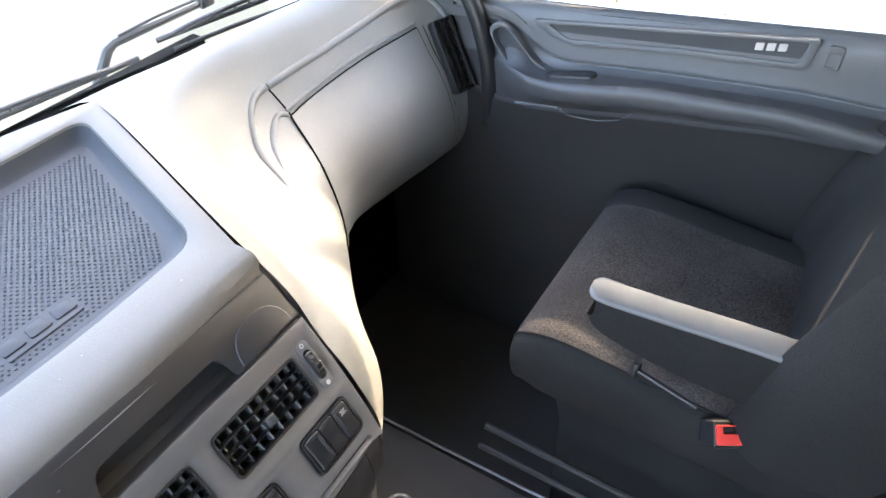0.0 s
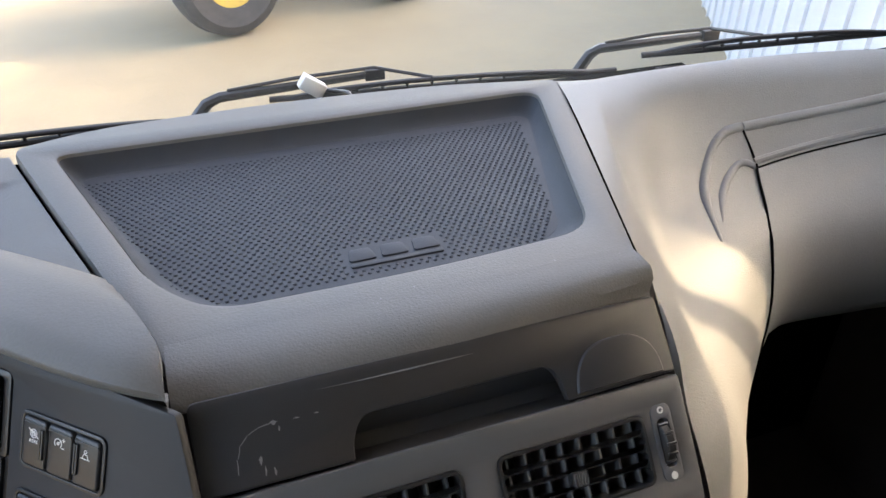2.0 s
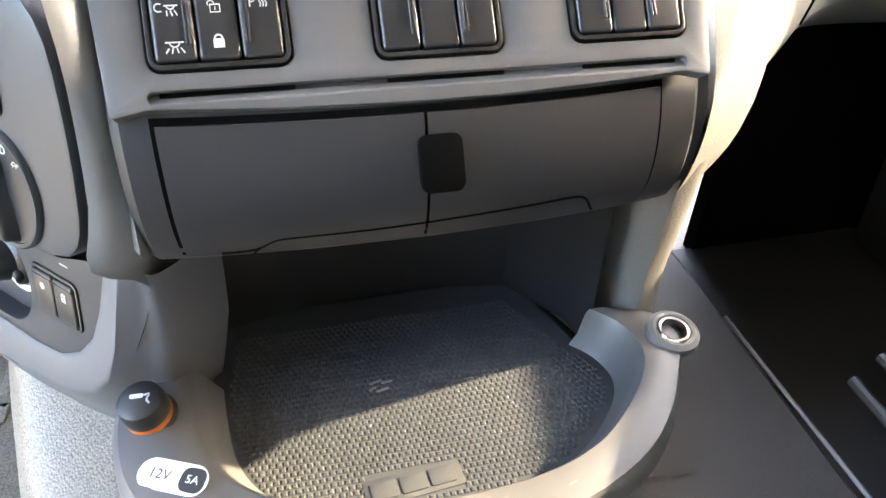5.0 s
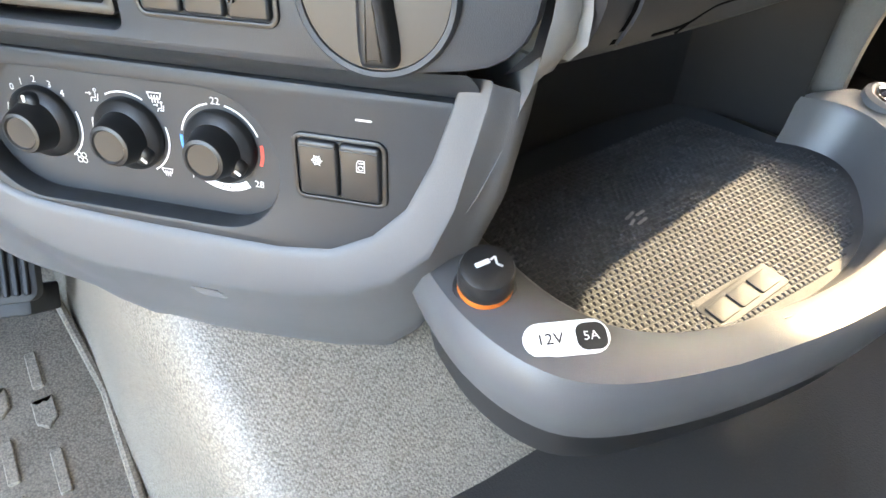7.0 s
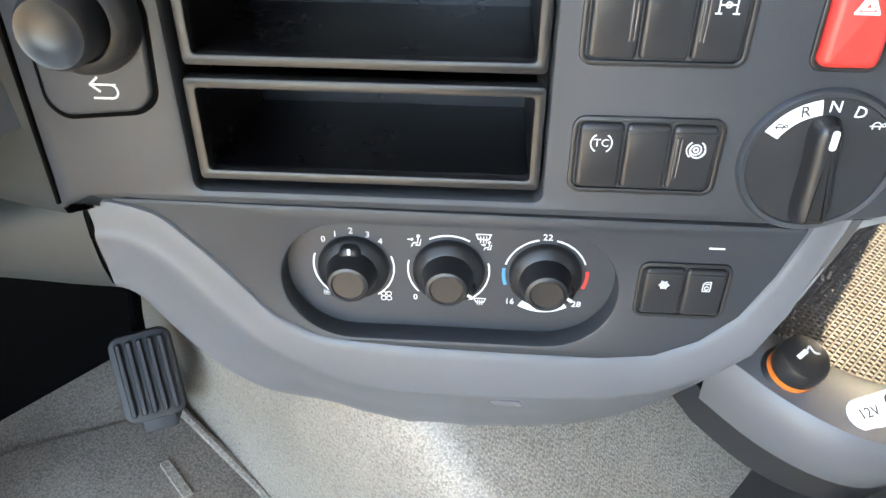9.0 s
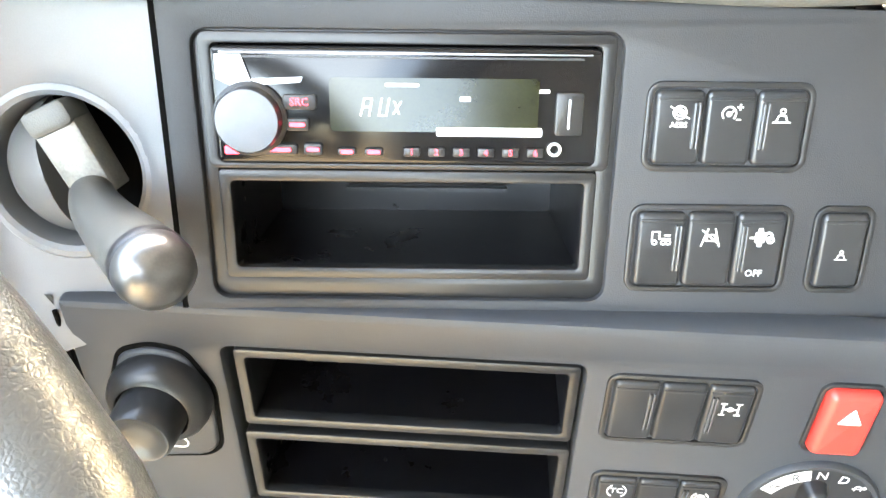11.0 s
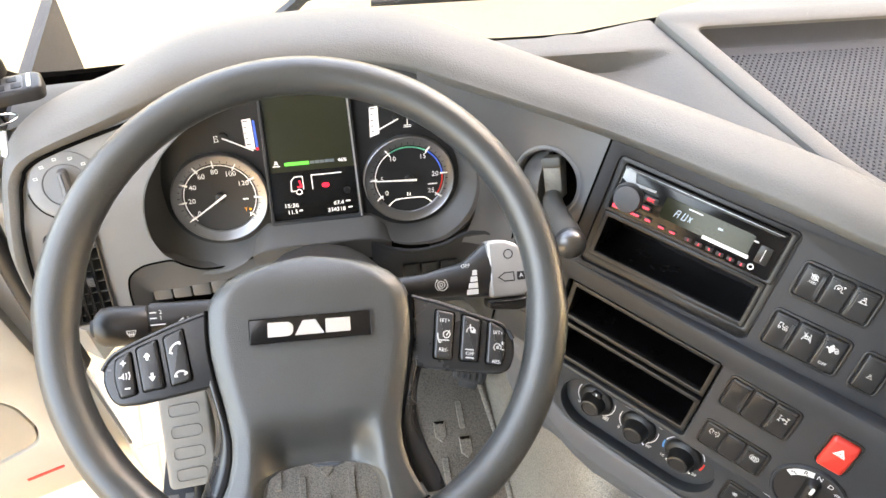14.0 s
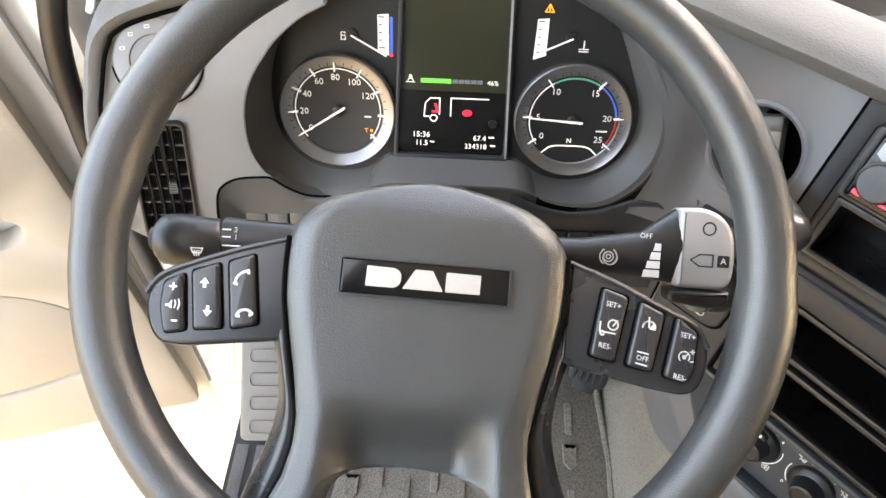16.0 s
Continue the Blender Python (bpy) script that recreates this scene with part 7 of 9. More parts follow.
    # display
    part("display_frame", plate([round_poly(mm((53, -43), (163, -43), (160, 119), (59, 119)), 0.004), round_poly(mm((57, -39), (158.5, -39), (155, 117), (62.5, 117)), 0.003)], -0.003, 0.004, 0.001), DARK, c)
    part("divider", prism(mm((159.5, -40), (161.5, -40), (157.5, 117), (155.5, 117)), 0.003, 0.005), SILVER, c)
    part("display_upper", prism(mm((57, 23), (158, 23), (155, 118), (61, 118)), -0.0025, -0.001), LCD, c)
    part("display_lower", prism(mm((55, -41), (159, -41), (158, 23), (57, 23)), -0.0025, -0.0012), LCDB, c)
    D = T(0, 0, -0.0009)
    part("bar_done", moved(flat(rrect(0.078, 0.0305, 0.106, 0.0345, 0.0004)), D), LIT_G, c)
    for i in range(5):
        part("bar_rest", moved(flat(rrect(0.107 + i * 0.0057, 0.0307, 0.1122 + i * 0.0057, 0.0343, 0.0003)), D), material("bar_grey", (0.16, 0.19, 0.21), 0.5) if i == 0 else bpy.data.materials["bar_grey"], c)
    part("percent", moved(letters("46%", 0.0062, 0.1445, 0.0320), D), LIT_W, c)
    part("driver_sign", moved(sign("person", 0.0685, 0.0335, 0.008), D), LIT_W, c)
    part("cab_outline", moved(strokes([[(0.096, 0.000), (0.096, 0.016), (0.087, 0.016), (0.0825, 0.011), (0.0815, -0.002), (0.086, -0.002)], ring(0.0905, -0.0035, 0.0032, 14) + [ring(0.0905, -0.0035, 0.0032, 14)[0]]], 0.0010), D), LIT_W, c)
    part("seat_warning", moved(merge(strokes([[(0.0895, 0.003), (0.094, 0.003), (0.0925, 0.009)]], 0.002), flat(ring(0.092, 0.010, 0.0012, 10))), D), LIT_R, c)
    part("trailer_outline", moved(strokes([[(0.1065, -0.001), (0.1065, 0.0165), (0.1415, 0.0165)]], 0.0010), D), LIT_W, c)
    part("brake_warning", moved(merge(strokes([ring(0.122, 0.0025, 0.0026, 14) + [ring(0.122, 0.0025, 0.0026, 14)[0]]], 0.0014), flat(rrect(0.1175, 0.0, 0.1265, 0.005, 0.002))), D), LIT_R, c)
    part("clock", moved(letters("15:36", 0.0078, 0.0790, -0.0205), D), LIT_W, c)
    part("outside_temperature", moved(letters("11.5", 0.0072, 0.0795, -0.0290), D), LIT_W, c)
    part("unit_bar", moved(flat(rrect(0.0875, -0.0282, 0.0915, -0.0268, 0.0003)), D), LIT_W, c)
    part("trip", moved(letters("67.4", 0.0072, 0.1350, -0.0225), D), LIT_W, c)
    part("unit_bar", moved(flat(rrect(0.1435, -0.0217, 0.1490, -0.0203, 0.0003)), D), LIT_W, c)
    part("mileage", moved(letters("334318", 0.0072, 0.1315, -0.0310), D), LIT_W, c)
    part("unit_bar", moved(flat(rrect(0.1455, -0.0302, 0.1505, -0.0288, 0.0003)), D), LIT_W, c)
    part("sensor_button", moved(lathe([(0.0042, 0.0), (0.004, 0.003), (0.0, 0.0035)], 18), T(0.1465, -0.007, -0.002)), BLACK, c)
    # side gauges
    for tip, piv, box_, flip in (((0.046, 0.054), (0.015, 0.071), (0.0385, 0.0535, 0.0485, 0.0905), 1), ((0.184, 0.062), (0.2125, 0.0755), (0.1805, 0.055, 0.1905, 0.092), -1)):
        part("gauge_scale", moved(plate([mm((box_[0] * 1000 + (0 if flip > 0 else -1.5), box_[1] * 1000 + (4 if flip > 0 else 0)), (box_[2] * 1000, box_[1] * 1000 + (0 if flip > 0 else 4)), (box_[2] * 1000, box_[3] * 1000), (box_[0] * 1000, box_[3] * 1000 - 1))], 0, 0.0005), T(0, 0, -0.003)), DIALW, c)
        for q in range(5):
            y = box_[1] + 0.007 + q * 0.0068
            part("gauge_tick", moved(strokes([[(box_[0] + 0.0015, y), (box_[0] + (0.006 if q in (0, 4) else 0.0035), y)]], 0.0009, 0.0004), T(0, 0, -0.0026)), FACE, c)
        part("gauge_needle", moved(strokes([[piv, tip]], 0.0014, 0.001), T(0, 0, 0.0)), DIALW, c)
        part("gauge_hub", moved(lathe([(0.006, 0.0), (0.0055, 0.002), (0.0, 0.0025)], 20), T(*piv, -0.003)), FACE, c)
    part("additive_scale", moved(flat(rrect(0.0495, 0.0560, 0.0522, 0.0880, 0.0005)), T(0, 0, -0.003)), BLUEP, c)
    part("additive_end", moved(flat(rrect(0.0495, 0.0525, 0.0522, 0.0558, 0.0005)), T(0, 0, -0.003)), LIT_R, c)
    part("fuel_sign", moved(strokes([[(0.0055, 0.0665), (0.0055, 0.0730), (0.0092, 0.0730), (0.0092, 0.0665), (0.0050, 0.0665)], [(0.0058, 0.0702), (0.0090, 0.0702)], [(0.0092, 0.0685), (0.0106, 0.0680), (0.0108, 0.0715), (0.0098, 0.0728)]], 0.0008), T(0, 0, -0.003)), DIALW, c)
    part("warning_sign", moved(strokes([[(0.1862, 0.0975), (0.1938, 0.0975), (0.1900, 0.1040), (0.1862, 0.0975)], [(0.1900, 0.0988), (0.1900, 0.0994)], [(0.1900, 0.1002), (0.1900, 0.1020)]], 0.0009), T(0, 0, -0.003)), LIT_O, c)
    part("coolant_sign", moved(strokes([[(0.2235, 0.0665), (0.2235, 0.0735)], [(0.2195, 0.066), (0.2275, 0.066)], [(0.2195, 0.064), (0.2275, 0.064)]], 0.0010), T(0, 0, -0.003)), DIALW, c)


cluster()


def binnacle_lip():
    """Moulded panel under the instruments with its pocket of blank switches."""
    b = thing("lower_dash_trim", "dark moulded trim with blank switches under the instruments", "trim panel", GF)
    face = lambda x, z: -0.047 + 0.25 * (x + 0.243) + float(np.interp(z, [0.50, 0.60, 0.66, 0.70, 0.75], [-0.042, -0.040, -0.037, -0.034, -0.028]))
    rim = [(-0.2225, 0.56), (-0.2200, 0.63), (-0.2185, 0.664), (-0.2140, 0.690), (-0.2075, 0.7010), (-0.197, 0.7068), (-0.187, 0.7078), (-0.174, 0.7065), (-0.164, 0.7040), (-0.1535, 0.692), (-0.144, 0.6835), (-0.134, 0.6765), (-0.112, 0.671), (-0.088, 0.6712), (-0.068, 0.676)]
    slot = [(-0.207, -0.075, 0.56), (-0.2050, -0.066, 0.620), (-0.2035, -0.0612, 0.638), (-0.2020, -0.0585, 0.6455), (-0.1990, -0.0575, 0.6480), (-0.1940, -0.0572, 0.6488), (-0.186, -0.0570, 0.6492), (-0.176, -0.0568, 0.6497), (-0.166, -0.0566, 0.6502), (-0.156, -0.0562, 0.6509), (-0.147, -0.0558, 0.6515), (-0.137, -0.0552, 0.6523), (-0.112, -0.0535, 0.654), (-0.088, -0.0515, 0.656), (-0.068, -0.0500, 0.658)]
    rows = []
    for (x, z), q in zip(rim, slot):
        p, q = Vector((x, face(x, z) + 0.0012, z)), Vector(q)
        into = (q - p).normalized()
        rows.append([tuple(p + Vector((0, 0.010, 0))), tuple(p), tuple(p + into * 0.003 + Vector((0, -0.0012, 0))), tuple(p.lerp(q, 0.45) + Vector((0, -0.002, 0))), tuple(q + Vector((0, -0.002, 0))), tuple(q + into * 0.0015 + Vector((0, 0.001, 0))), tuple(q + into * 0.002 + Vector((0, 0.020, 0)))])
    home = GF.inverted()
    part("switch_pocket", moved(loft(grid_loft(rows, 3, 3)), home), BOWLM, b)
    part("pocket_joint", moved(tube(smooth_loop([(x, face(x, z) - 0.0002, z) for x, z in rim], 4, closed=False), 0.0012, 8), home), VOID, b)
    for i in range(4):
        part("blank_switch", box(-0.098 + i * 0.0228, -0.122, 0.002, -0.0765 + i * 0.0228, -0.0985, 0.0115, 0.002), BOWLM, b)
    # ledge between the two hoods, below the display
    rows = [[(x / 1000, (u + 2) / 1000, h / 4 - 0.003), (x / 1000, u / 1000, h / 4 - 0.0015), (x / 1000, v / 1000, h), (x / 1000, (v - 1.5) / 1000, h + 0.0007), (x / 1000, (v - 3) / 1000, h), (x / 1000, -0.100, 0.004)]
            for x, u, v, h in ((27, -67, -70.5, 0.0195), (34, -56, -66, 0.0215), (42, -48, -62.5, 0.0238), (50, -44.5, -60.5, 0.0250), (60, -43.5, -59.5, 0.0255), (85, -43.5, -59.5, 0.0255), (110, -43.5, -59.5, 0.0255), (135, -43.5, -59.5, 0.0255), (160, -43.5, -59.5, 0.0255), (170, -44.5, -60.5, 0.0250), (178, -48, -62.5, 0.0238), (186, -56, -66, 0.0215), (193, -67, -71, 0.0195))]
    part("display_ledge", loft(grid_loft(rows, 3, 1)), BOWLM, b)
    # darker panel below the right hood
    top = [(168, -64), (176, -70), (195, -80), (226, -86), (258, -81), (284, -70), (300, -70), (318, -76), (326, -110)]
    rows = [[(x / 1000, y / 1000, 0.020), (x / 1000, y / 1000 - 0.003, 0.0225), (x / 1000, y / 1000 - 0.014, 0.018), (x / 1000, -0.125, 0.006), (x / 1000, -0.185, -0.004)] for x, y in top]
    part("right_panel", loft(grid_loft(rows, 3, 2)), DARK, b)
    for i in range(3):
        part("blank_switch", box(0.205 + i * 0.024, -0.132, 0.004, 0.227 + i * 0.024, -0.112, 0.014, 0.002), KEYM, b)
    # column shroud
    part("column_shroud", moved(loft([[(w * math.cos(radians(t)), 0.012 + h * math.sin(radians(t)), z) for t in range(0, 360, 20)] for w, h, z in ((0.055, 0.030, -0.012), (0.072, 0.036, -0.03), (0.078, 0.042, -0.10), (0.070, 0.05, -0.22))], closed=True, caps=True), GF.inverted() @ WF), BLACK, b)
    part("column_tube", moved(loft([[(w * math.cos(radians(t)), -0.02 + w * math.sin(radians(t)), z) for t in range(0, 360, 20)] for w, z in ((0.055, -0.20), (0.05, -0.45), (0.055, -0.75))], closed=True, caps=True), GF.inverted() @ WF), DARK, b)


binnacle_lip()

# ---- steering wheel ----
def steering_wheel():
    w = thing("steering_wheel", "black four-spoke truck steering wheel with button pods and badge", "steering wheel", RF)
    R, r = 0.2063, 0.0168
    rim = []
    for i in range(97):
        a = 2 * math.pi * i / 96
        # thicker grips where the side spokes meet
        th = 1.0 + 0.10 * math.exp(-((math.degrees(a) % 180 - 172) / 14) ** 2)
        rim.append([((R + r * th * math.cos(t)) * math.cos(a), (R + r * th * math.cos(t)) * math.sin(a), r * 1.08 * th * math.sin(t)) for t in [2 * math.pi * k / 18 for k in range(18)]])
    bm = loft(rim, closed=True)
    bmesh.ops.remove_doubles(bm, verts=bm.verts, dist=1e-6)
    rim_ob = part("rim", bm, WHEELM, w, "grained black leather rim")
    Z = 0.010
    HM = T(-0.0035, 0) @ Matrix.Rotation(radians(-1.6), 4, "Z")     # the wheel stands a little turned
    ease = lambda a, b, v: (lambda t: t * t * (3 - 2 * t))(min(1.0, max(0.0, (v - a) / (b - a))))
    # airbag cover that runs on into the two lower spokes, hollowed between them
    ys = [60, 59, 56, 52, 47, 41, 34, 26, 18, 9, 0, -10, -20, -30, -40, -50, -58, -65, -70, -74, -78, -82, -86, -90, -95, -100, -105, -110, -114, -117, -119, -120.5, -122, -124, -127, -131, -136, -142, -149, -156, -164, -172, -180, -188]
    half = lambda y: float(np.interp(y, [-188, -164, -145, -127, -108, -91, -78, -43, -19, 0, 19, 30, 40, 48, 54, 58, 60], [108, 94, 84, 75.5, 71, 70.3, 73, 81, 85.5, 86.5, 86, 81.5, 72, 58, 42, 22, 4]))
    inn = lambda y: float(np.interp(y, [-188, -172, -152, -136, -131, -127, -124, -122, -120.5, -119], [53, 51, 50.5, 47.5, 45.5, 42, 36, 27, 14, 0]))
    halves = []
    for sg in (-1, 1):
        rows = []
        for y in ys:
            wo, wi = half(y), inn(y)
            row = [(sg * wo / 1000, y / 1000, Z - 0.034)]
            for k in range(25):
                x = wo + (wi - wo) * k / 24.0
                d = wo - x
                z = 10.0
                z -= 3.0 * (1 - ease(0, 3.5, d)) + 6.5 * (1 - ease(0, 17, d)) * ease(-95, -60, y) + 4.0 * (1 - ease(0, 20, d)) * (1 - ease(-95, -60, y))
                z -= 13.0 * max(0.0, (y - 22) / 38.0) ** 2
                dip = 1 - ease(-112, -66 - 8 * (1 - (x / 60.0) ** 2 if x < 60 else 0), y)
                z -= 22.0 * dip * (1 - ease(26, 57, x))
                z -= 0.045 * max(0.0, -70 - y) + 9.0 * (1 - ease(-190, -140, y))
                if wi > 0:
                    z -= 6.0 * (1 - ease(0, 9, x - wi))
                row.append((sg * x / 1000, y / 1000, Z + z / 1000))
            row.append((sg * wi / 1000, y / 1000, row[-1][2] - (0.028 if wi > 0 else 0.0)))
            rows.append(row)
        halves.append(loft(rows))
    bm = merge(*halves)
    bmesh.ops.remove_doubles(bm, verts=bm.verts, dist=2e-5)
    bmesh.ops.recalc_face_normals(bm, faces=bm.faces)
    part("airbag_cover", moved(bm, HM), WHEELM, w, "grained airbag cover")
    for sg in (-1, 1):
        # joint beside the cover, then the smooth leg from the button pod down to the rim
        seam = [(sg * (half(y) + 0.6) / 1000, y / 1000, Z + 0.0015 - 0.00006 * max(0, -70 - y)) for y in range(18, -150, -8)]
        part("cover_joint", moved(tube(seam, 0.0016, 8), HM), VOID, w)
        rows = []
        for y, xo in ((14, 100), (0, 104), (-18, 106), (-37, 97), (-60, 89), (-83, 86.5), (-100, 89), (-119, 95), (-138, 103), (-154, 108)):
            xi = half(y) + 1.2
            drop = -0.0002 * max(0, -70 - y) - 0.0045 * ease(-52, -30, y)
            rows.append([(sg * (xi + (xo - xi) * f) / 1000, y / 1000, Z + q / 1000 + drop) for f, q in ((0.0, -14), (0.02, -1), (0.12, 0.6), (0.34, 0.8), (0.55, -1.5), (0.8, -6), (0.97, -11), (1.0, -26))])
        part("spoke_trim", moved(loft(grid_loft(rows, 3, 3)), HM), PODM, w, "smooth black spoke trim")
        part("spoke_joint", moved(tube([(sg * x / 1000, y / 1000, Z + q / 1000) for x, y, q in ((53, -158, -2), (62, -157, 3.5), (74, -156, 5), (86, -155, 2), (90, -154, -2))], 0.0011, 6), HM), VOID, w)
    # side pods with rockers
    PL = round_poly(mm((-178, -27), (-175, -13), (-159.6, -3.3), (-125.6, 10.2), (-87, 21), (-84, -44), (-99, -46), (-150, -52), (-167, -51), (-174, -42)), [0.01, 0.01, 0.02, 0.03, 0.003, 0.003, 0.006, 0.01, 0.01, 0.01])
    PR = round_poly(mm((84, 16.5), (114, 4.8), (146, -10.4), (164, -18), (172.5, -33), (171.5, -47), (165.5, -59.5), (157, -62.5), (136, -59.7), (98, -51.5), (80, -47)), [0.003, 0.03, 0.02, 0.012, 0.012, 0.01, 0.008, 0.008, 0.02, 0.01, 0.003])
    for outl in (PL, PR):
        part("pod", prism(outl, -0.020, Z - 0.002, 0.004, 3), PODM, w, "satin black button pod")
    part("pod_ledge", tube(smooth_loop([(x / 1000, y / 1000, Z - 0.0035) for x, y in ((-177, -20), (-168, -8.5), (-150, -0.5), (-120, 10.2), (-90, 18.5))], 4, closed=False), 0.0022, 8), PODM, w)
    part("pod_ledge", tube(smooth_loop([(x / 1000, y / 1000, Z - 0.0035) for x, y in ((86, 14), (114, 3.4), (145, -11.4), (163, -20), (171, -33))], 4, closed=False), 0.0022, 8), PODM, w)

    def rocker_key(o, r):
        k = len(o)
        cx, cy = sum(p[0] for p in o) / k, sum(p[1] for p in o) / k
        wide = [(cx + (x - cx) * 1.10 + (0.0006 if x > cx else -0.0006), cy + (y - cy) * 1.05) for x, y in o]
        key = part("rocker", prism(round_poly(o, r), Z - 0.004, Z + 0.0026, 0.0022, 3), KEYM, w)
        part("rocker_gap", prism(round_poly(wide, r), Z - 0.004, Z - 0.0014), VOID, key)
        return key, cx, cy

    up = lambda bm: moved(bm, T(0, 0, Z + 0.0027))
    k, cx, cy = rocker_key(mm((-162.6, -44.5), (-150.3, -42.0), (-153.7, -6.7), (-165.2, -12.6), (-166.7, -27.5)), [0.003, 0.003, 0.003, 0.003, 0.008])
    part("symbol", up(strokes([[(-0.1605, -0.0155), (-0.1565, -0.0155)], [(-0.1585, -0.0175), (-0.1585, -0.0135)], [(-0.1575, -0.0365), (-0.1545, -0.0365)]], 0.0010)), WHITE, k)
    part("symbol", up(merge(flat(mm((-162.5, -26.5), (-160.5, -26.5), (-158.5, -23.8), (-158.5, -29.2), (-160.5, -27.6), (-162.5, -27.6))), strokes([[(-0.1568, -0.0285), (-0.1560, -0.0262), (-0.1568, -0.0240)], [(-0.1545, -0.0292), (-0.1535, -0.0262), (-0.1545, -0.0232)]], 0.0007))), WHITE, k)
    k, cx, cy = rocker_key(mm((-144.4, -41.2), (-127.6, -39.4), (-132.1, 0.9), (-148.3, -5.0)), 0.003)
    part("symbol", up(flat(mm((-140.2, -15.2), (-138.2, -15.2), (-138.2, -12.4), (-136.4, -12.4), (-139.3, -8.8), (-142.2, -12.4), (-140.2, -12.4)))), WHITE, k)
    part("symbol", up(flat(mm((-137.0, -26.0), (-135.0, -26.0), (-135.0, -29.0), (-133.2, -29.0), (-136.0, -32.8), (-138.8, -29.0), (-137.0, -29.0)))), WHITE, k)
    k, cx, cy = rocker_key(mm((-121.4, -39.3), (-105.5, -35.5), (-110.6, 7.7), (-126.0, 1.9)), 0.003)
    part("symbol", up(strokes([smooth_loop([(-0.1205, -0.0110), (-0.1195, -0.0075), (-0.1165, -0.0045), (-0.1130, -0.0032)], 4, closed=False), [(-0.1208, -0.0112), (-0.1192, -0.0118)], [(-0.1128, -0.0030), (-0.1124, -0.0046)]], 0.0016)), WHITE, k)
    part("symbol", up(strokes([smooth_loop([(-0.1178, -0.0305), (-0.1155, -0.0278), (-0.1115, -0.0272), (-0.1085, -0.0290)], 4, closed=False), [(-0.1178, -0.0310), (-0.1164, -0.0312)], [(-0.1085, -0.0295), (-0.1097, -0.0302)]], 0.0016)), WHITE, k)
    for o, words in ((mm((99, -41.3), (113.8, -44.7), (121.1, -4.9), (105.5, 0.2)), ("SET+", "RES-", "follow")), (mm((121.3, -45.9), (136.5, -49.0), (143.7, -13.6), (128.6, -6.8)), ("", "OFF", "limit")),
                     (mm((144.1, -51.2), (156.9, -54.5), (160.8, -48.4), (163.7, -24.2), (151.2, -14.8)), ("SET+", "RES-", "cruise"))):
        k, cx, cy = rocker_key(o, 0.003)
        for t, dx, dy in ((words[0], 0.002, 0.0125), (words[1], -0.0022, -0.0125)):
            if t:
                part("writing", up(letters(t, 0.0044, cx + dx, cy + dy, turn=-11)), MARK, k)
        if words[2] == "limit":
            part("symbol", up(merge(strokes([ring(cx + 0.0012, cy + 0.0065, 0.0038, 14, 0, 180), [(cx + 0.0012, cy + 0.0065), (cx + 0.0012, cy + 0.0125)]], 0.0009), flat(mm((cx * 1000 + 1.2, cy * 1000 + 5.5), (cx * 1000 + 5.2, cy * 1000 + 4.8), (cx * 1000 + 3.8, cy * 1000 + 9.0))))), MARK, k)
            part("symbol", up(strokes([[(cx - 0.0052, cy - 0.0082), (cx + 0.0012, cy - 0.0096)], [(cx - 0.0060, cy - 0.0152), (cx + 0.0004, cy - 0.0166)]], 0.0009)), MARK, k)
        elif words[2] == "follow":
            part("symbol", up(strokes([ring(cx + 0.0022, cy + 0.0005, 0.0030, 14) + [ring(cx + 0.0022, cy + 0.0005, 0.0030, 14)[0]], [(cx + 0.0022, cy), (cx + 0.0048, cy + 0.0032)], [(cx - 0.0055, cy + 0.0022), (cx - 0.0058, cy - 0.0035), (cx + 0.0035, cy - 0.0048)], ring(cx - 0.0042, cy - 0.0046, 0.0012, 8)], 0.0009)), MARK, k)
        else:
            part("symbol", up(sign("cruise", cx, cy, 0.009)), MARK, k)
    # badge: glossy plate with plain silver shapes
    BM = T(-0.0033, -0.0034, 0) @ Matrix.Rotation(radians(-1.3), 4, "Z")
    b = part("badge", moved(prism(rrect(-0.0505, -0.0104, 0.0505, 0.0104, 0.0012), Z + 0.0085, Z + 0.0125, 0.0008), BM), GLOSS, w, "glossy black badge plate")
    part("badge_frame", moved(plate([rrect(-0.0517, -0.0114, 0.0517, 0.0114, 0.0015), rrect(-0.0505, -0.0104, 0.0505, 0.0104, 0.001)], Z + 0.008, Z + 0.0130, 0.0003), BM), KEYM, b)
    for o, rr in ((mm((-35.4, -5.4), (-17.5, -5.4), (-14.2, -2.4), (-14.2, 3.6), (-17.5, 6.4), (-35.0, 6.8)), [0.0005, 0.004, 0.003, 0.003, 0.004, 0.0005]), (mm((-13.0, -5.4), (11.4, -5.4), (4.6, 6.6), (-6.0, 6.6)), 0.0006), (mm((12.6, -5.4), (33.4, -5.4), (33.6, 6.2), (12.8, 6.4)), 0.0006)):
        part("badge_shape", moved(prism(round_poly(o, rr), Z + 0.0125, Z + 0.0137), BM), SILVER, b, "plain silver badge shape")
    # the hub sits a little below the middle of the rim
    hub = T(0.003, -0.0133) @ Matrix.Rotation(radians(1.36), 4, "Z") @ Matrix.Scale(0.975, 4)
    for ob in w.children_recursive:
        if ob != rim_ob:
            ob.data.transform(hub)


steering_wheel()


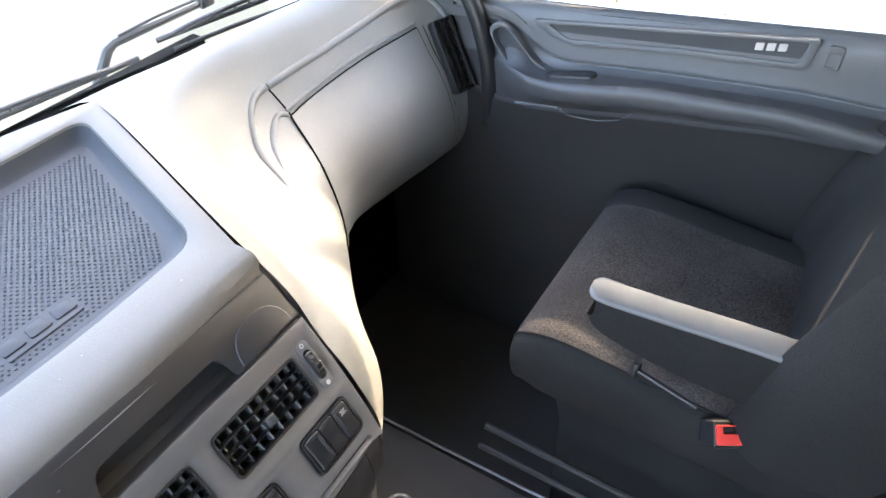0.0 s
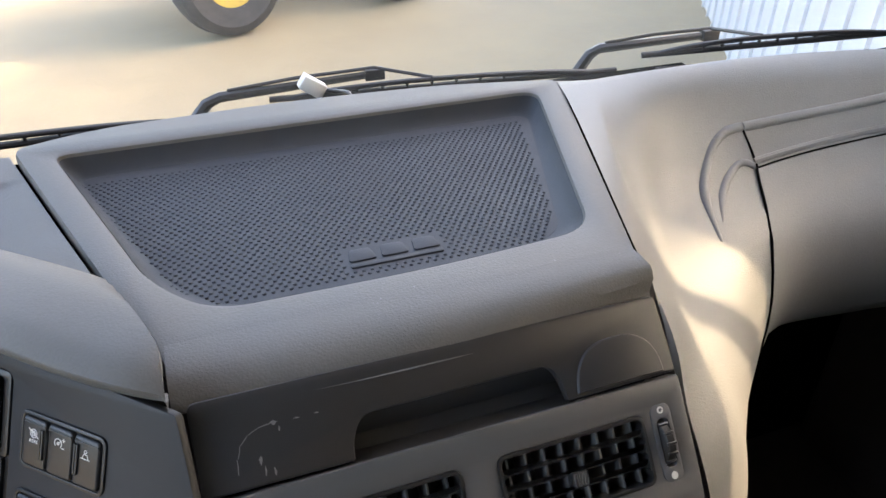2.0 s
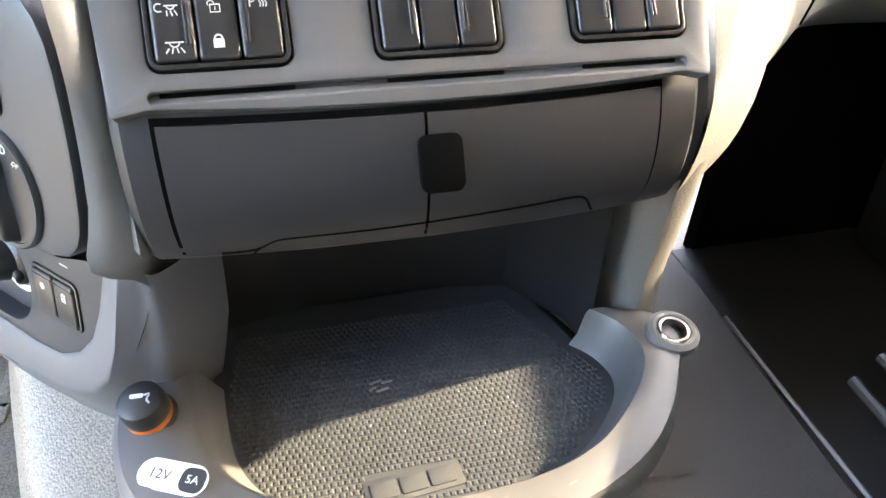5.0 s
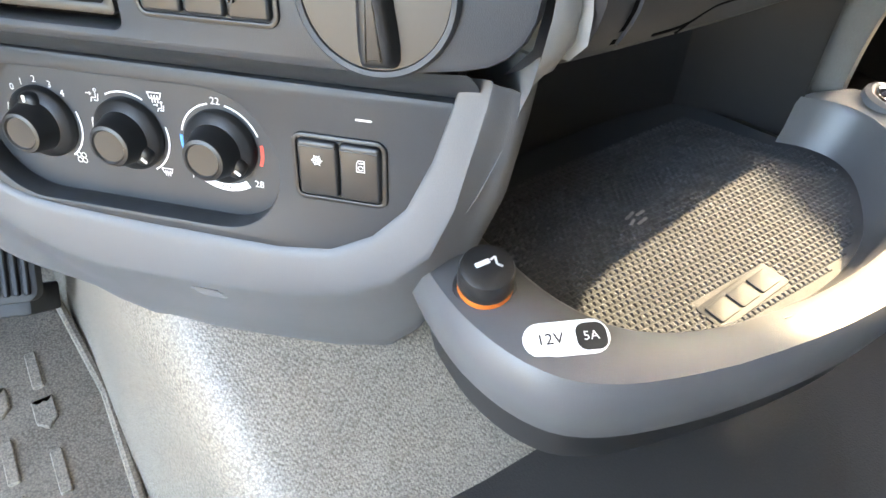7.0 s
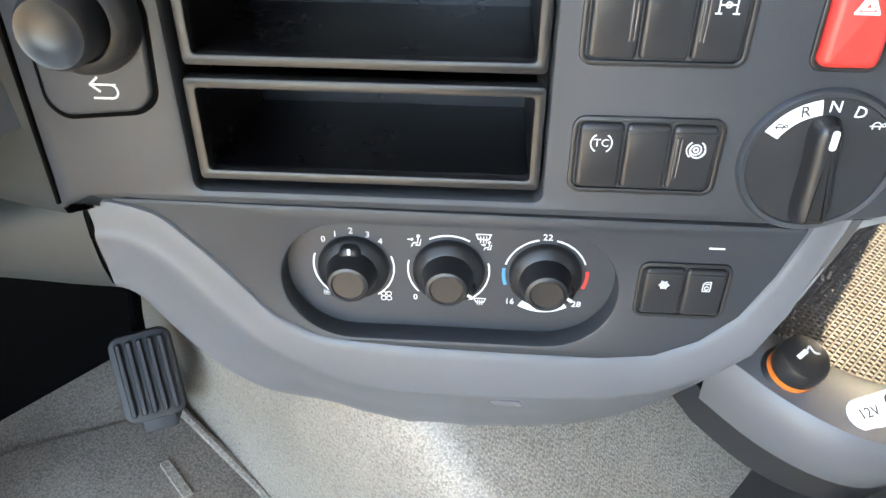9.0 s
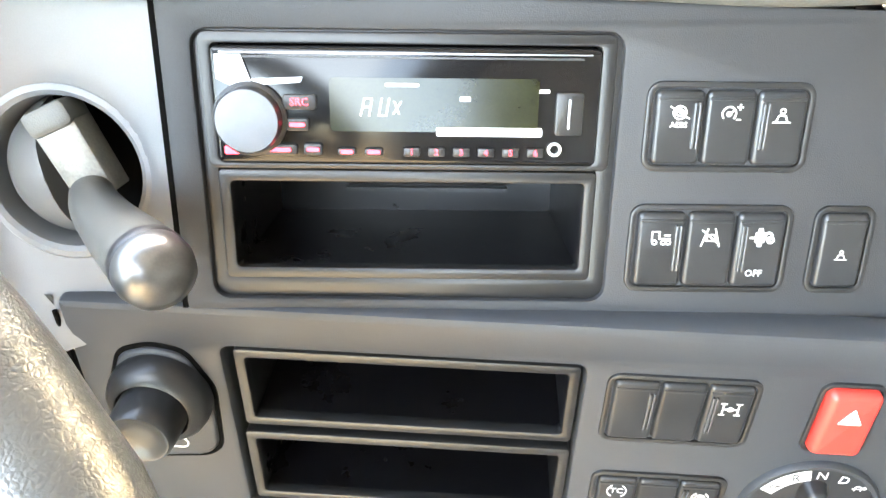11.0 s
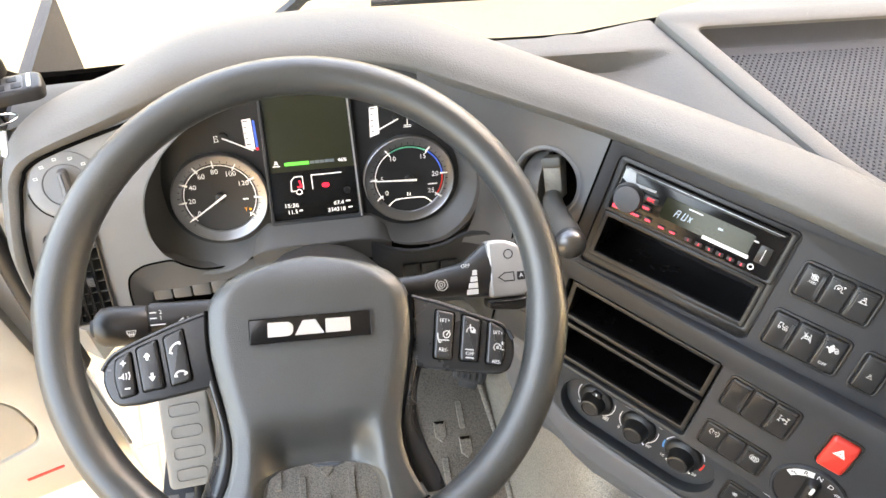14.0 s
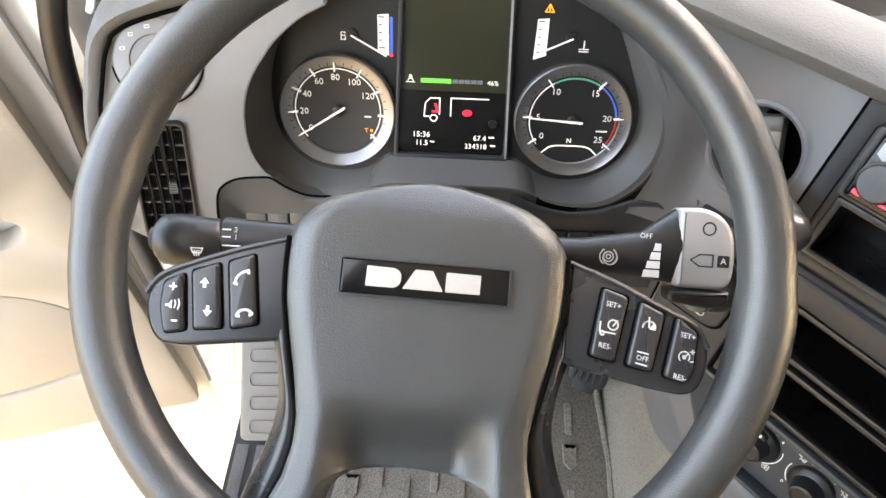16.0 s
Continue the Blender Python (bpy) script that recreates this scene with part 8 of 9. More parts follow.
def stalks():
    l = thing("wiper_stalk", "black wiper and indicator stalk with white printed scale", "stalk", WF @ T(0.004, -0.0045, -0.060), group="column stalks")
    part("shaft", loft([[(x, 0.016 + h * math.sin(radians(t)), w * math.cos(radians(t))) for t in range(0, 360, 24)] for x, h, w in ((-0.05, 0.010, 0.008), (-0.10, 0.012, 0.009), (-0.152, 0.014, 0.011))], closed=True, caps=True), BLACK, l)
    part("end_knob", loft([[(x, 0.012 + h * math.sin(radians(t)), h * 0.85 * math.cos(radians(t))) for t in range(0, 360, 20)] for x, h in ((-0.152, 0.0135), (-0.155, 0.0165), (-0.185, 0.0185), (-0.194, 0.0175), (-0.199, 0.013))], closed=True, caps=True), BLACK, l)
    part("end_button", moved(lathe([(0.008, 0), (0.008, 0.004), (0.0, 0.0045)], 20), T(-0.199, 0.012, 0) @ Matrix.Rotation(radians(-90), 4, "Y")), DARK, l)
    part("symbol", moved(merge(strokes([[(-0.150, 0.022), (-0.145, 0.022)], [(-0.150, 0.017), (-0.145, 0.017)], [(-0.150, 0.011), (-0.138, 0.011)]], 0.0010), letters("2", 0.005, -0.141, 0.022), letters("1", 0.005, -0.141, 0.017), strokes([[(-0.126, 0.012), (-0.122, 0.015), (-0.122, 0.009), (-0.126, 0.012)], [(-0.114, 0.012), (-0.118, 0.015), (-0.118, 0.009), (-0.114, 0.012)]], 0.0009)), T(0, 0, 0.0115)), WHITE, l)
    part("wash_sign", moved(sign("defrost", -0.166, 0.006, 0.008), T(0, 0, 0.0160)), WHITE, l)
    r = thing("retarder_stalk", "black retarder stalk with silver paddle end", "stalk", WF @ T(0, 0, -0.060), group="column stalks")
    part("shaft", loft([[(x, c + h * math.sin(radians(t)), w * math.cos(radians(t))) for t in range(0, 360, 24)] for x, c, h, w in ((0.05, 0.015, 0.010, 0.008), (0.10, 0.015, 0.012, 0.010), (0.14, 0.018, 0.016, 0.012), (0.158, 0.024, 0.024, 0.013), (0.166, 0.026, 0.027, 0.013))], closed=True, caps=True), BLACK, r)
    part("paddle", moved(prism(round_poly(mm((163, -2), (200, -2), (203, 16), (201, 36), (193, 48), (180, 53), (163, 52)), [0.004, 0.012, 0.01, 0.01, 0.01, 0.01, 0.003]), -0.008, 0.013, 0.004, 3), Matrix.Identity(4)), material("paddle_silver", (0.36, 0.36, 0.355), 0.42, metal=0.3, vary=0.08), r, "silver paddle end")
    part("paddle_lower", prism(round_poly(mm((160, -12), (190, -16), (201, -12), (202, -3), (160, -3)), [0.005, 0.008, 0.006, 0.002, 0.002]), -0.008, 0.012, 0.004, 3), BLACK, r)
    part("scale", moved(merge(*[flat(mm((146.5 - k * 2.2, 12 + k * -6 + 10), (151.5, 12 + k * -6 + 10), (151.5, 17 + k * -6 + 10), (147.5 - k * 2.2, 17 + k * -6 + 10))) for k in range(4)]), T(0, 0, 0.0135)), WHITE, r)
    part("writing", moved(letters("OFF", 0.005, 0.141, 0.0315), T(0, 0, 0.0135)), WHITE, r)
    part("symbol", moved(sign("brake", 0.117, 0.016, 0.012), T(0, 0, 0.0118)), WHITE, r)
    part("letter", moved(merge(flat(rrect(0.190, 0.0135, 0.198, 0.0215, 0.001))), T(0, 0, 0.0131)), BLACK, r)
    part("letter", moved(letters("A", 0.006, 0.194, 0.0175), T(0, 0, 0.0135)), WHITE, r)
    part("symbol", moved(strokes([ring(0.183, 0.039, 0.0042, 16) + [ring(0.183, 0.039, 0.0042, 16)[0]], [(0.172, 0.0175), (0.178, 0.0215), (0.187, 0.0215), (0.187, 0.0135), (0.178, 0.0135), (0.172, 0.0175)]], 0.0010), T(0, 0, 0.0131)), DARK, r)


stalks()


LEVERM = material("lever_grey_plastic", (0.075, 0.074, 0.068), 0.42, vary=0.18, grain=1200, bump=0.12, patch=22, spec=0.4)
STEMM = material("worn_stem_metal", (0.17, 0.165, 0.15), 0.45, metal=0.3, vary=0.35, grain=700, bump=0.1, patch=45)
KNOBM = material("worn_grey_metal", (0.15, 0.15, 0.15), 0.34, metal=0.8, vary=0.15, patch=30)


def parking_lever():
    p = thing("parking_brake_lever", "grey parking brake lever with metal knob in a round socket", "lever", UF)
    C = T(-0.077, -0.071, -0.009)
    part("socket_rim", moved(lathe([(0.047, -0.003), (0.0445, -0.0002), (0.0415, 0.0002), (0.0390, -0.0016), (0.0382, -0.005), (0.0380, -0.034), (0.0, -0.036)], 48), C), SHADEP, p)
    part("socket_floor", moved(lathe([(0.0378, -0.030), (0.0, -0.030)], 40), C), VOID, p)
    # dome with a slot cut for the stem
    prof = [(0.0045, 0.004), (0.010, 0.003), (0.016, 0.001), (0.022, -0.003), (0.028, -0.009), (0.033, -0.017), (0.0365, -0.028)]
    rows = []
    for q, z in prof:
        a0 = math.acos(-0.0042 / q)
        rows.append([(q * math.cos(a0 + (2 * math.pi - 2 * a0) * k / 30), q * math.sin(a0 + (2 * math.pi - 2 * a0) * k / 30), z) for k in range(31)])
    rim_cut = [(-0.0042, y, -0.030) for y in np.linspace(0.036, -0.036, 13)]
    up = [(-0.0042, math.copysign(math.sqrt(max(0.0, q * q - 0.0042 ** 2)), sg), z) for sg, seq in ((1, reversed(prof)), (-1, prof[1:])) for q, z in seq]
    part("dome", moved(merge(loft(rows), loft([up, rim_cut])), C @ T(0, 0, 0.006) @ Matrix.Rotation(radians(12), 4, "Z") @ Matrix.Diagonal((1.03, 1.03, 1, 1))), BOWLM, p, "grey domed slot cover")
    # flat worn stem in the slot
    a, b = Vector((-0.0775, -0.0405, -0.004)), Vector((-0.0580, -0.0815, 0.002))
    u = (b - a).normalized()
    M = basis(a, (u.x, u.y, u.z), (0.10, 0.02, 1.0))
    part("stem", moved(prism(round_poly(mm((-3, -11), (46, -10), (46, 10), (-3, 11)), [0.006, 0.002, 0.002, 0.006]), -0.020, 0.003, 0.002), M), STEMM, p, "worn pale metal stem")
    part("stem_cap", moved(prism(round_poly(mm((-4, -11.5), (9, -11.2), (9, 11.2), (-4, 11.5)), 0.004), -0.018, 0.005, 0.002), M), LEVERM, p)
    part("stem_clip", moved(merge(prism(rrect(0.0415, -0.009, 0.0445, 0.009, 0.001), 0.003, 0.0045), prism(ring(0.0475, -0.004, 0.0013, 10), 0.0, 0.0052)), M), BLACK, p)
    g = smooth_loop([(-0.0600, -0.0790, -0.001), (-0.0520, -0.0835, 0.012), (-0.0330, -0.0870, 0.036), (-0.0150, -0.0885, 0.058), (-0.0050, -0.0890, 0.071)], 4, closed=False)
    n = len(g)
    part("grip", tube(g, [0.0105 + 0.0055 * min(1.0, k / (n - 5.0)) for k in range(n)], 22), LEVERM, p)
    d = Vector((0.012, -0.0035, 0.014)).normalized()
    q = d.to_track_quat("Z", "Y").to_matrix().to_4x4()
    part("knob_ring", moved(lathe([(0.0162, -0.004), (0.0166, 0.0), (0.0160, 0.002)], 28), T(-0.005, -0.089, 0.071) @ q), BLACK, p)
    part("knob", moved(lathe([(0.0162, 0.000), (0.0166, 0.005), (0.0148, 0.012), (0.009, 0.0165), (0.0, 0.0180)], 32), T(-0.005, -0.089, 0.071) @ q), KNOBM, p, "worn metal end knob")


parking_lever()


def light_switch():
    M = basis((-0.2395, -0.0485, 0.8255), (1, 0.35, 0), (0.20, -0.80, 0.56)) @ Matrix.Scale(1.08, 4)
    s = thing("light_switch", "round grey rotary headlamp switch with printed symbols", "switch", M)
    part("ring", lathe([(0.0325, -0.006), (0.0325, 0.0), (0.0315, 0.002), (0.0295, 0.0028), (0.020, 0.003), (0.019, 0.001)], 48), PANEL, s)
    part("ring_gap", lathe([(0.0322, -0.004), (0.0325, 0.0006), (0.0338, 0.0006), (0.0341, -0.004)], 48), VOID, s)
    part("disc", lathe([(0.0195, -0.002), (0.019, 0.002), (0.0, 0.0025)], 40), PANEL, s)
    part("grip", moved(prism(smooth_loop(mm((-5.5, -15), (0, -18), (5.5, -15), (5, 0), (4.5, 13), (0, 16), (-4.5, 13), (-5, 0)), 4), 0.002, 0.016, 0.004, 3, draft=0.001), Matrix.Rotation(radians(-4), 4, "Z")), STRIP, s)
    for a in (35, 62, 92, 122, 150):
        part("symbol", moved(strokes([[(-0.0015, -0.001), (0.0015, -0.001), (0.0015, 0.001), (-0.0015, 0.001), (-0.0015, -0.001)]], 0.0007), T(0.0255 * math.cos(radians(a)), 0.0255 * math.sin(radians(a)), 0.0032)), WHITE, s)


light_switch()
air_vent(SIDEV, 0.0, 0.0, 0.139, 0.050, 8, "narrow black side air vent beside the driver door", rows=5)


def keys():
    k = thing("truck_keys", "black remote truck key on a steel ring lying on the dashboard", "keys", T(-0.286, 0.042, 0.870) @ Matrix.Rotation(radians(14), 4, "Z") @ Matrix.Rotation(radians(-3), 4, "X"))
    part("fob", prism(rrect(-0.028, -0.017, 0.028, 0.017, 0.009), 0.0, 0.014, 0.004, 3), BLACK, k)
    for x, y in ((-0.014, 0.005), (0.0, 0.006), (-0.011, -0.007), (0.004, -0.006)):
        part("button", prism(rrect(x - 0.005, y - 0.0045, x + 0.005, y + 0.0045, 0.0015), 0.0135, 0.0152, 0.0006), DARK, k)
    part("face_panel", prism(rrect(-0.0225, -0.0125, 0.0105, 0.0125, 0.004), 0.0125, 0.0143, 0.0004), STRIP, k)
    part("blade_cover", prism(rrect(0.014, -0.012, 0.018, 0.012, 0.0015), 0.0138, 0.0152), SILVER, k)
    part("key_ring", moved(tube([(0.013 * math.cos(radians(a)), 0.013 * math.sin(radians(a)), 0) for a in range(0, 360, 20)], 0.0012, 8, closed=True), T(-0.029, -0.020, 0.008) @ Matrix.Rotation(radians(25), 4, "X")), CHROME, k)
    part("key_ring", moved(tube([(0.015 * math.cos(radians(a)), 0.015 * math.sin(radians(a)), 0) for a in range(0, 360, 20)], 0.0012, 8, closed=True), T(-0.014, -0.046, 0.006) @ Matrix.Rotation(radians(-15), 4, "X")), CHROME, k)
    part("key_blade", moved(prism(round_poly(mm((-3, 0), (3, 0), (3, -26), (1.5, -30), (-3, -28)), 0.001), 0, 0.0022), T(-0.014, -0.060, 0.002) @ Matrix.Rotation(radians(-6), 4, "Z") @ Matrix.Rotation(radians(22), 4, "X")), CHROME, k)


keys()

# ---- foot controls and mat ----
def floor_mat():
    m = thing("floor_mat", "worn grey rubber floor mat with moulded arrow pattern", "floor mat")
    part("sheet", prism(round_poly([(-0.262, -1.2), (0.285, -1.2), (0.305, -0.05), (0.285, 0.12), (0.10, 0.20), (-0.20, 0.20), (-0.25, 0.05)], 0.03), 0.0, 0.006, 0.002), MATM, m)
    part("edge_lip", tube([(0.282, -1.2, 0.010), (0.302, -0.05, 0.010), (0.284, 0.12, 0.012)], 0.006, 8), MATM, m)
    for j in range(9):
        for i in range(11):
            x, y = -0.225 + i * 0.046, 0.03 - j * 0.078 - (i % 2) * 0.039
            if (i + 2 * j) % 3 == 0:
                o = round_poly([(x - 0.012, y - 0.004), (x, y - 0.016), (x + 0.012, y - 0.004), (x + 0.012, y + 0.030), (x + 0.005, y + 0.022), (x, y + 0.030), (x - 0.005, y + 0.022), (x - 0.012, y + 0.030)], 0.002)
            else:
                o = rrect(x - 0.0065, y - 0.030, x + 0.0065, y + 0.030, 0.003)
            part("tread_bar", prism(o, 0.004, 0.0105, 0.0012, 1, bottom=False), MATM, m)


floor_mat()


def pedals():
    a = thing("accelerator_pedal", "ribbed black accelerator pedal", "pedal", basis((0.2166, 0.0624, 0.104), (0.93, -0.37, 0), (-0.27, -0.67, 0.69)), group="pedals")
    part("plate", prism(rrect(0.0, 0.0, 0.066, 0.100, 0.014), -0.012, 0.004, 0.003), RUBBER, a)
    for i in range(5):
        part("rib", box(0.0075 + i * 0.0112, 0.008, 0.003, 0.0138 + i * 0.0112, 0.092, 0.010, 0.0015, 1), RUBBER, a)
    part("arm", tube([(0.033, 0.085, -0.01), (0.033, 0.12, -0.03), (0.033, 0.17, -0.10)], 0.008, 8), VOID, a)
    part("heel_hinge", box(0.014, -0.016, -0.10, 0.052, 0.02, -0.008, 0.004), RUBBER, a)
    b = thing("brake_pedal", "round-edged black brake pedal behind the wheel", "pedal", basis((-0.02, 0.06, 0.12), (1, 0, 0), (0, -0.75, 0.66)), group="pedals")
    part("plate", prism(rrect(-0.045, 0.0, 0.045, 0.075, 0.016), -0.012, 0.004, 0.003), RUBBER, b)
    part("arm", tube([(0.0, 0.06, -0.01), (0.0, 0.14, -0.04), (0.0, 0.26, -0.06)], 0.012, 8), DARK, b)
    f = thing("foot_rest", "pale grey plastic foot rest with moulded grip pads", "foot rest", basis((-0.300, -0.100, 0.13), (1, 0.05, 0), (0.05, -0.62, 0.78)))
    part("body", prism(rrect(0.0, 0.0, 0.082, 0.24, 0.010), -0.12, 0.0, 0.006, 3), FOOTM, f)
    for i in range(6):
        part("grip_pad", plate([rrect(0.014, 0.012 + i * 0.037, 0.066, 0.034 + i * 0.037, 0.008), rrect(0.016, 0.014 + i * 0.037, 0.064, 0.032 + i * 0.037, 0.007)], 0.0, 0.0022, 0.0005), FOOTM, f)
    c = thing("column_boot", "pale ringed steering column boot on the floor", "boot", T(-0.035, 0.02, 0.005))
    part("flange", lathe([(0.065, 0.0), (0.063, 0.008), (0.052, 0.010), (0.048, 0.004), (0.040, 0.02), (0.036, 0.06)], 40), STRIP, c)
    part("boot", lathe([(0.044, 0.004), (0.040, 0.025), (0.034, 0.06), (0.0, 0.065)], 32), RUBBER, c)


pedals()

# ---- tray relief, lower tray, glovebox ----
def tray_dots():
    """Raised dots of the upper tray mat, a brand shape left clear."""
    Z = 0.853 - 0.0224
    bm = bmesh.new()
    def inside(x, y):
        t = (y + 0.165) / 0.25
        xl = 0.606 - 0.095 * t + 0.02 * max(0.0, -0.14 - y) / 0.03
        xr = 0.940 + 0.075 * t - 0.02 * max(0.0, -0.14 - y) / 0.03
        return -0.170 < y < 0.085 and xl < x < xr and not (0.738 < x < 0.833 and -0.160 < y < -0.124)
    for j in range(60):
        for i in range(70):
            x = 0.50 + i * 0.0075 + (j % 2) * 0.00375
            y = -0.168 + j * 0.0052
            if inside(x, y):
                r = 0.0020
                v = [bm.verts.new((x + r * math.cos(k * math.pi / 3), y + r * math.sin(k * math.pi / 3), Z)) for k in range(6)]
                t = [bm.verts.new((x + 0.55 * r * math.cos(k * math.pi / 3), y + 0.55 * r * math.sin(k * math.pi / 3), Z + 0.0011)) for k in range(6)]
                for k in range(6):
                    bm.faces.new((v[k], v[(k + 1) % 6], t[(k + 1) % 6], t[k]))
                bm.faces.new(t)
    d = part("mat_relief", bm, TRAYM, bpy.data.objects["dashboard"])
    tagged(d, "fine raised rubber dots", kind="stuff")
    g = [prism(round_poly([(0.742 + i * 0.030, -0.148), (0.768 + i * 0.030, -0.148), (0.765 + i * 0.030, -0.130), (0.745 + i * 0.030, -0.130)], 0.004), Z, Z + 0.0016, 0.0005) for i in range(3)]
    g.append(prism(rrect(0.742, -0.1575, 0.828, -0.1525, 0.002), Z, Z + 0.0016, 0.0005))
    for b in g:
        part("raised_mark", b, TRAYM, bpy.data.objects["tray_floor"])


tray_dots()


RIMM = material("dark_slate_plastic", (0.090, 0.091, 0.096), 0.42, vary=0.10, grain=1300, bump=0.12, patch=6)


def lower_tray():
    t = thing("lower_tray", "dark grey console tray with ribbed rubber floor and pale rim", "tray")
    Z = 0.395
    outer = [(0.535, -0.385), (0.532, -0.44), (0.545, -0.49), (0.575, -0.522), (0.64, -0.545), (0.75, -0.566), (0.845, -0.566), (0.92, -0.538), (0.965, -0.500), (0.995, -0.455), (1.012, -0.42), (1.000, -0.388), (0.970, -0.380)]
    inner = [(0.588, -0.365), (0.592, -0.41), (0.600, -0.455), (0.622, -0.492), (0.665, -0.515), (0.75, -0.532), (0.83, -0.530), (0.885, -0.515), (0.922, -0.490), (0.955, -0.455), (0.966, -0.425), (0.958, -0.395), (0.940, -0.372)]
    o = smooth_loop(outer, 4, closed=False)
    n = smooth_loop(inner, 4, closed=False)
    zr = lambda x: Z + 0.014 * max(0, (0.66 - x) / 0.13) - 0.004
    sec = []
    for (a, b), (c, d) in zip(o, n):
        mx, my = a * 0.5 + c * 0.5, b * 0.5 + d * 0.5
        z = zr(a)
        cx, cy = 0.77, -0.40
        low = (cx + (a - cx) * 0.97, cy + (b - cy) * 0.97)
        sec.append([(cx + (a - cx) * 0.90, cy + (b - cy) * 0.90, z - 0.070), (low[0], low[1], z - 0.062), (a + (a - cx) * 0.012, b + (b - cy) * 0.018, z - 0.028), (a, b, z - 0.006), (a * 0.92 + c * 0.08, b * 0.92 + d * 0.08, z), (mx, my, z + 0.003), (a * 0.1 + c * 0.9, b * 0.1 + d * 0.9, z), (c, d, z - 0.006), (c + (cx - c) * 0.03, d + (cy - d) * 0.05, z - 0.03), (c + (cx - c) * 0.10, d + (cy - d) * 0.14, z - 0.048)])
    part("rim", loft(sec), RIMM, t)
    base = [(x, y) for x, y in [(c + (0.77 - c) * 0.04, d + (-0.40 - d) * 0.05) for c, d in n]]
    part("floor", prism(base + [(0.90, -0.27), (0.60, -0.27)], Z - 0.06, Z - 0.046), TRAYM, t)
    part("back_wall", loft([[(0.58, -0.36, z), (0.60, -0.29, z), (0.68, -0.27, z), (0.80, -0.265, z), (0.89, -0.28, z), (0.935, -0.335, z), (0.945, -0.375, z)] for z in (Z - 0.05, Z + 0.02, Z + 0.14)]), BLACK, t)
    part("underside", prism([(0.77 + (x - 0.77) * 0.93, -0.40 + (y + 0.40) * 0.93) for x, y in o] + [(0.90, -0.25), (0.60, -0.25)], Z - 0.095, Z - 0.056), BLACK, t)
    bm = bmesh.new()
    zf = Z - 0.046
    mat_edge = [(c + (0.77 - c) * 0.12, d + (-0.40 - d) * 0.16) for c, d in n] + [(0.885, -0.30), (0.62, -0.30)]
    def inside(x, y):
        c = False
        k = len(mat_edge)
        for i in range(k):
            (x0, y0), (x1, y1) = mat_edge[i], mat_edge[(i + 1) % k]
            if (y0 > y) != (y1 > y) and x < (x1 - x0) * (y - y0) / (y1 - y0) + x0:
                c = not c
        return c
    for j in range(50):
        for i in range(72):
            x, y = 0.585 + i * 0.0055 + (j % 2) * 0.00275, -0.535 + j * 0.0055
            if inside(x, y) and not (0.712 < x < 0.792 and -0.506 < y < -0.478):
                r = 0.0024
                v = [bm.verts.new((x + a * r, y + b * r, zf)) for a, b in ((-1, -1), (1, -1), (1, 1), (-1, 1))]
                q = [bm.verts.new((x + a * r * 0.5, y + b * r * 0.5, zf + 0.0010)) for a, b in ((-1, -1), (1, -1), (1, 1), (-1, 1))]
                for k in range(4):
                    bm.faces.new((v[k], v[(k + 1) % 4], q[(k + 1) % 4], q[k]))
                bm.faces.new(q)
    d = part("floor_relief", bm, TRAYM, t, smooth=False)
    tagged(d, "fine raised rubber nubs", kind="stuff")
    MM = T(0.752, -0.492, zf) @ Matrix.Rotation(radians(5), 4, "Z")
    part("raised_mark", moved(prism(rrect(-0.040, -0.0125, 0.040, 0.0125, 0.003), 0.0, 0.0010, 0.0005), MM), TRAYM, t)
    for i in range(3):
        part("raised_mark", moved(prism(rrect(-0.035 + i * 0.024, -0.008, -0.0135 + i * 0.024, 0.008, 0.002), 0.001, 0.0022, 0.0005), MM), TRAYM, t)
    # printed capsule
    M = basis((0.5795, -0.4865, Z + 0.0105), (0.86, -0.40, 0), (-0.10, -0.16, 0.98))
    s = part("socket_label", moved(prism(rrect(-0.0265, -0.0115, 0.0265, 0.0115, 0.0112), 0.0, 0.0008), M), WHITE, t, "white socket rating label")
    part("label_field", moved(prism(rrect(0.006, -0.009, 0.0245, 0.009, 0.006), 0.0008, 0.0011), M), BLACK, s)
    part("writing", moved(letters("12V", 0.0105, -0.010, 0.0), M @ T(0, 0, 0.0008)), BLACK, s)
    part("writing", moved(letters("5A", 0.0085, 0.015, 0.0), M @ T(0, 0, 0.0011)), WHITE, s)


lower_tray()


def lighter():
    M = basis((0.5605, -0.428, 0.4050), (0.9, -0.43, 0), (-0.10, -0.16, 0.98))
    p = thing("cigarette_lighter", "black cigarette lighter in an orange ringed socket", "lighter", M)
    part("socket_ring", lathe([(0.0205, -0.004), (0.0205, 0.001), (0.0175, 0.003), (0.0155, 0.002)], 36), BLACK, p)
    part("glow_ring", lathe([(0.0165, 0.002), (0.0178, 0.004), (0.0172, 0.0095), (0.0155, 0.0095)], 36), ORANGE, p, "orange translucent ring")
    part("knob", lathe([(0.0172, 0.0085), (0.0180, 0.011), (0.0178, 0.022), (0.0165, 0.0255), (0.0135, 0.027), (0.0, 0.027)], 36), BLACK, p)
    part("symbol", moved(merge(flat(rrect(-0.007, 0.001, 0.003, 0.0045, 0.001)), strokes([smooth_loop([(0.004, 0.003), (0.007, 0.0035), (0.006, -0.001), (0.008, -0.004)], 4, closed=False)], 0.0014)), T(0, 0, 0.0271) @ Matrix.Rotation(radians(20), 4, "Z")), WHITE, p)


lighter()


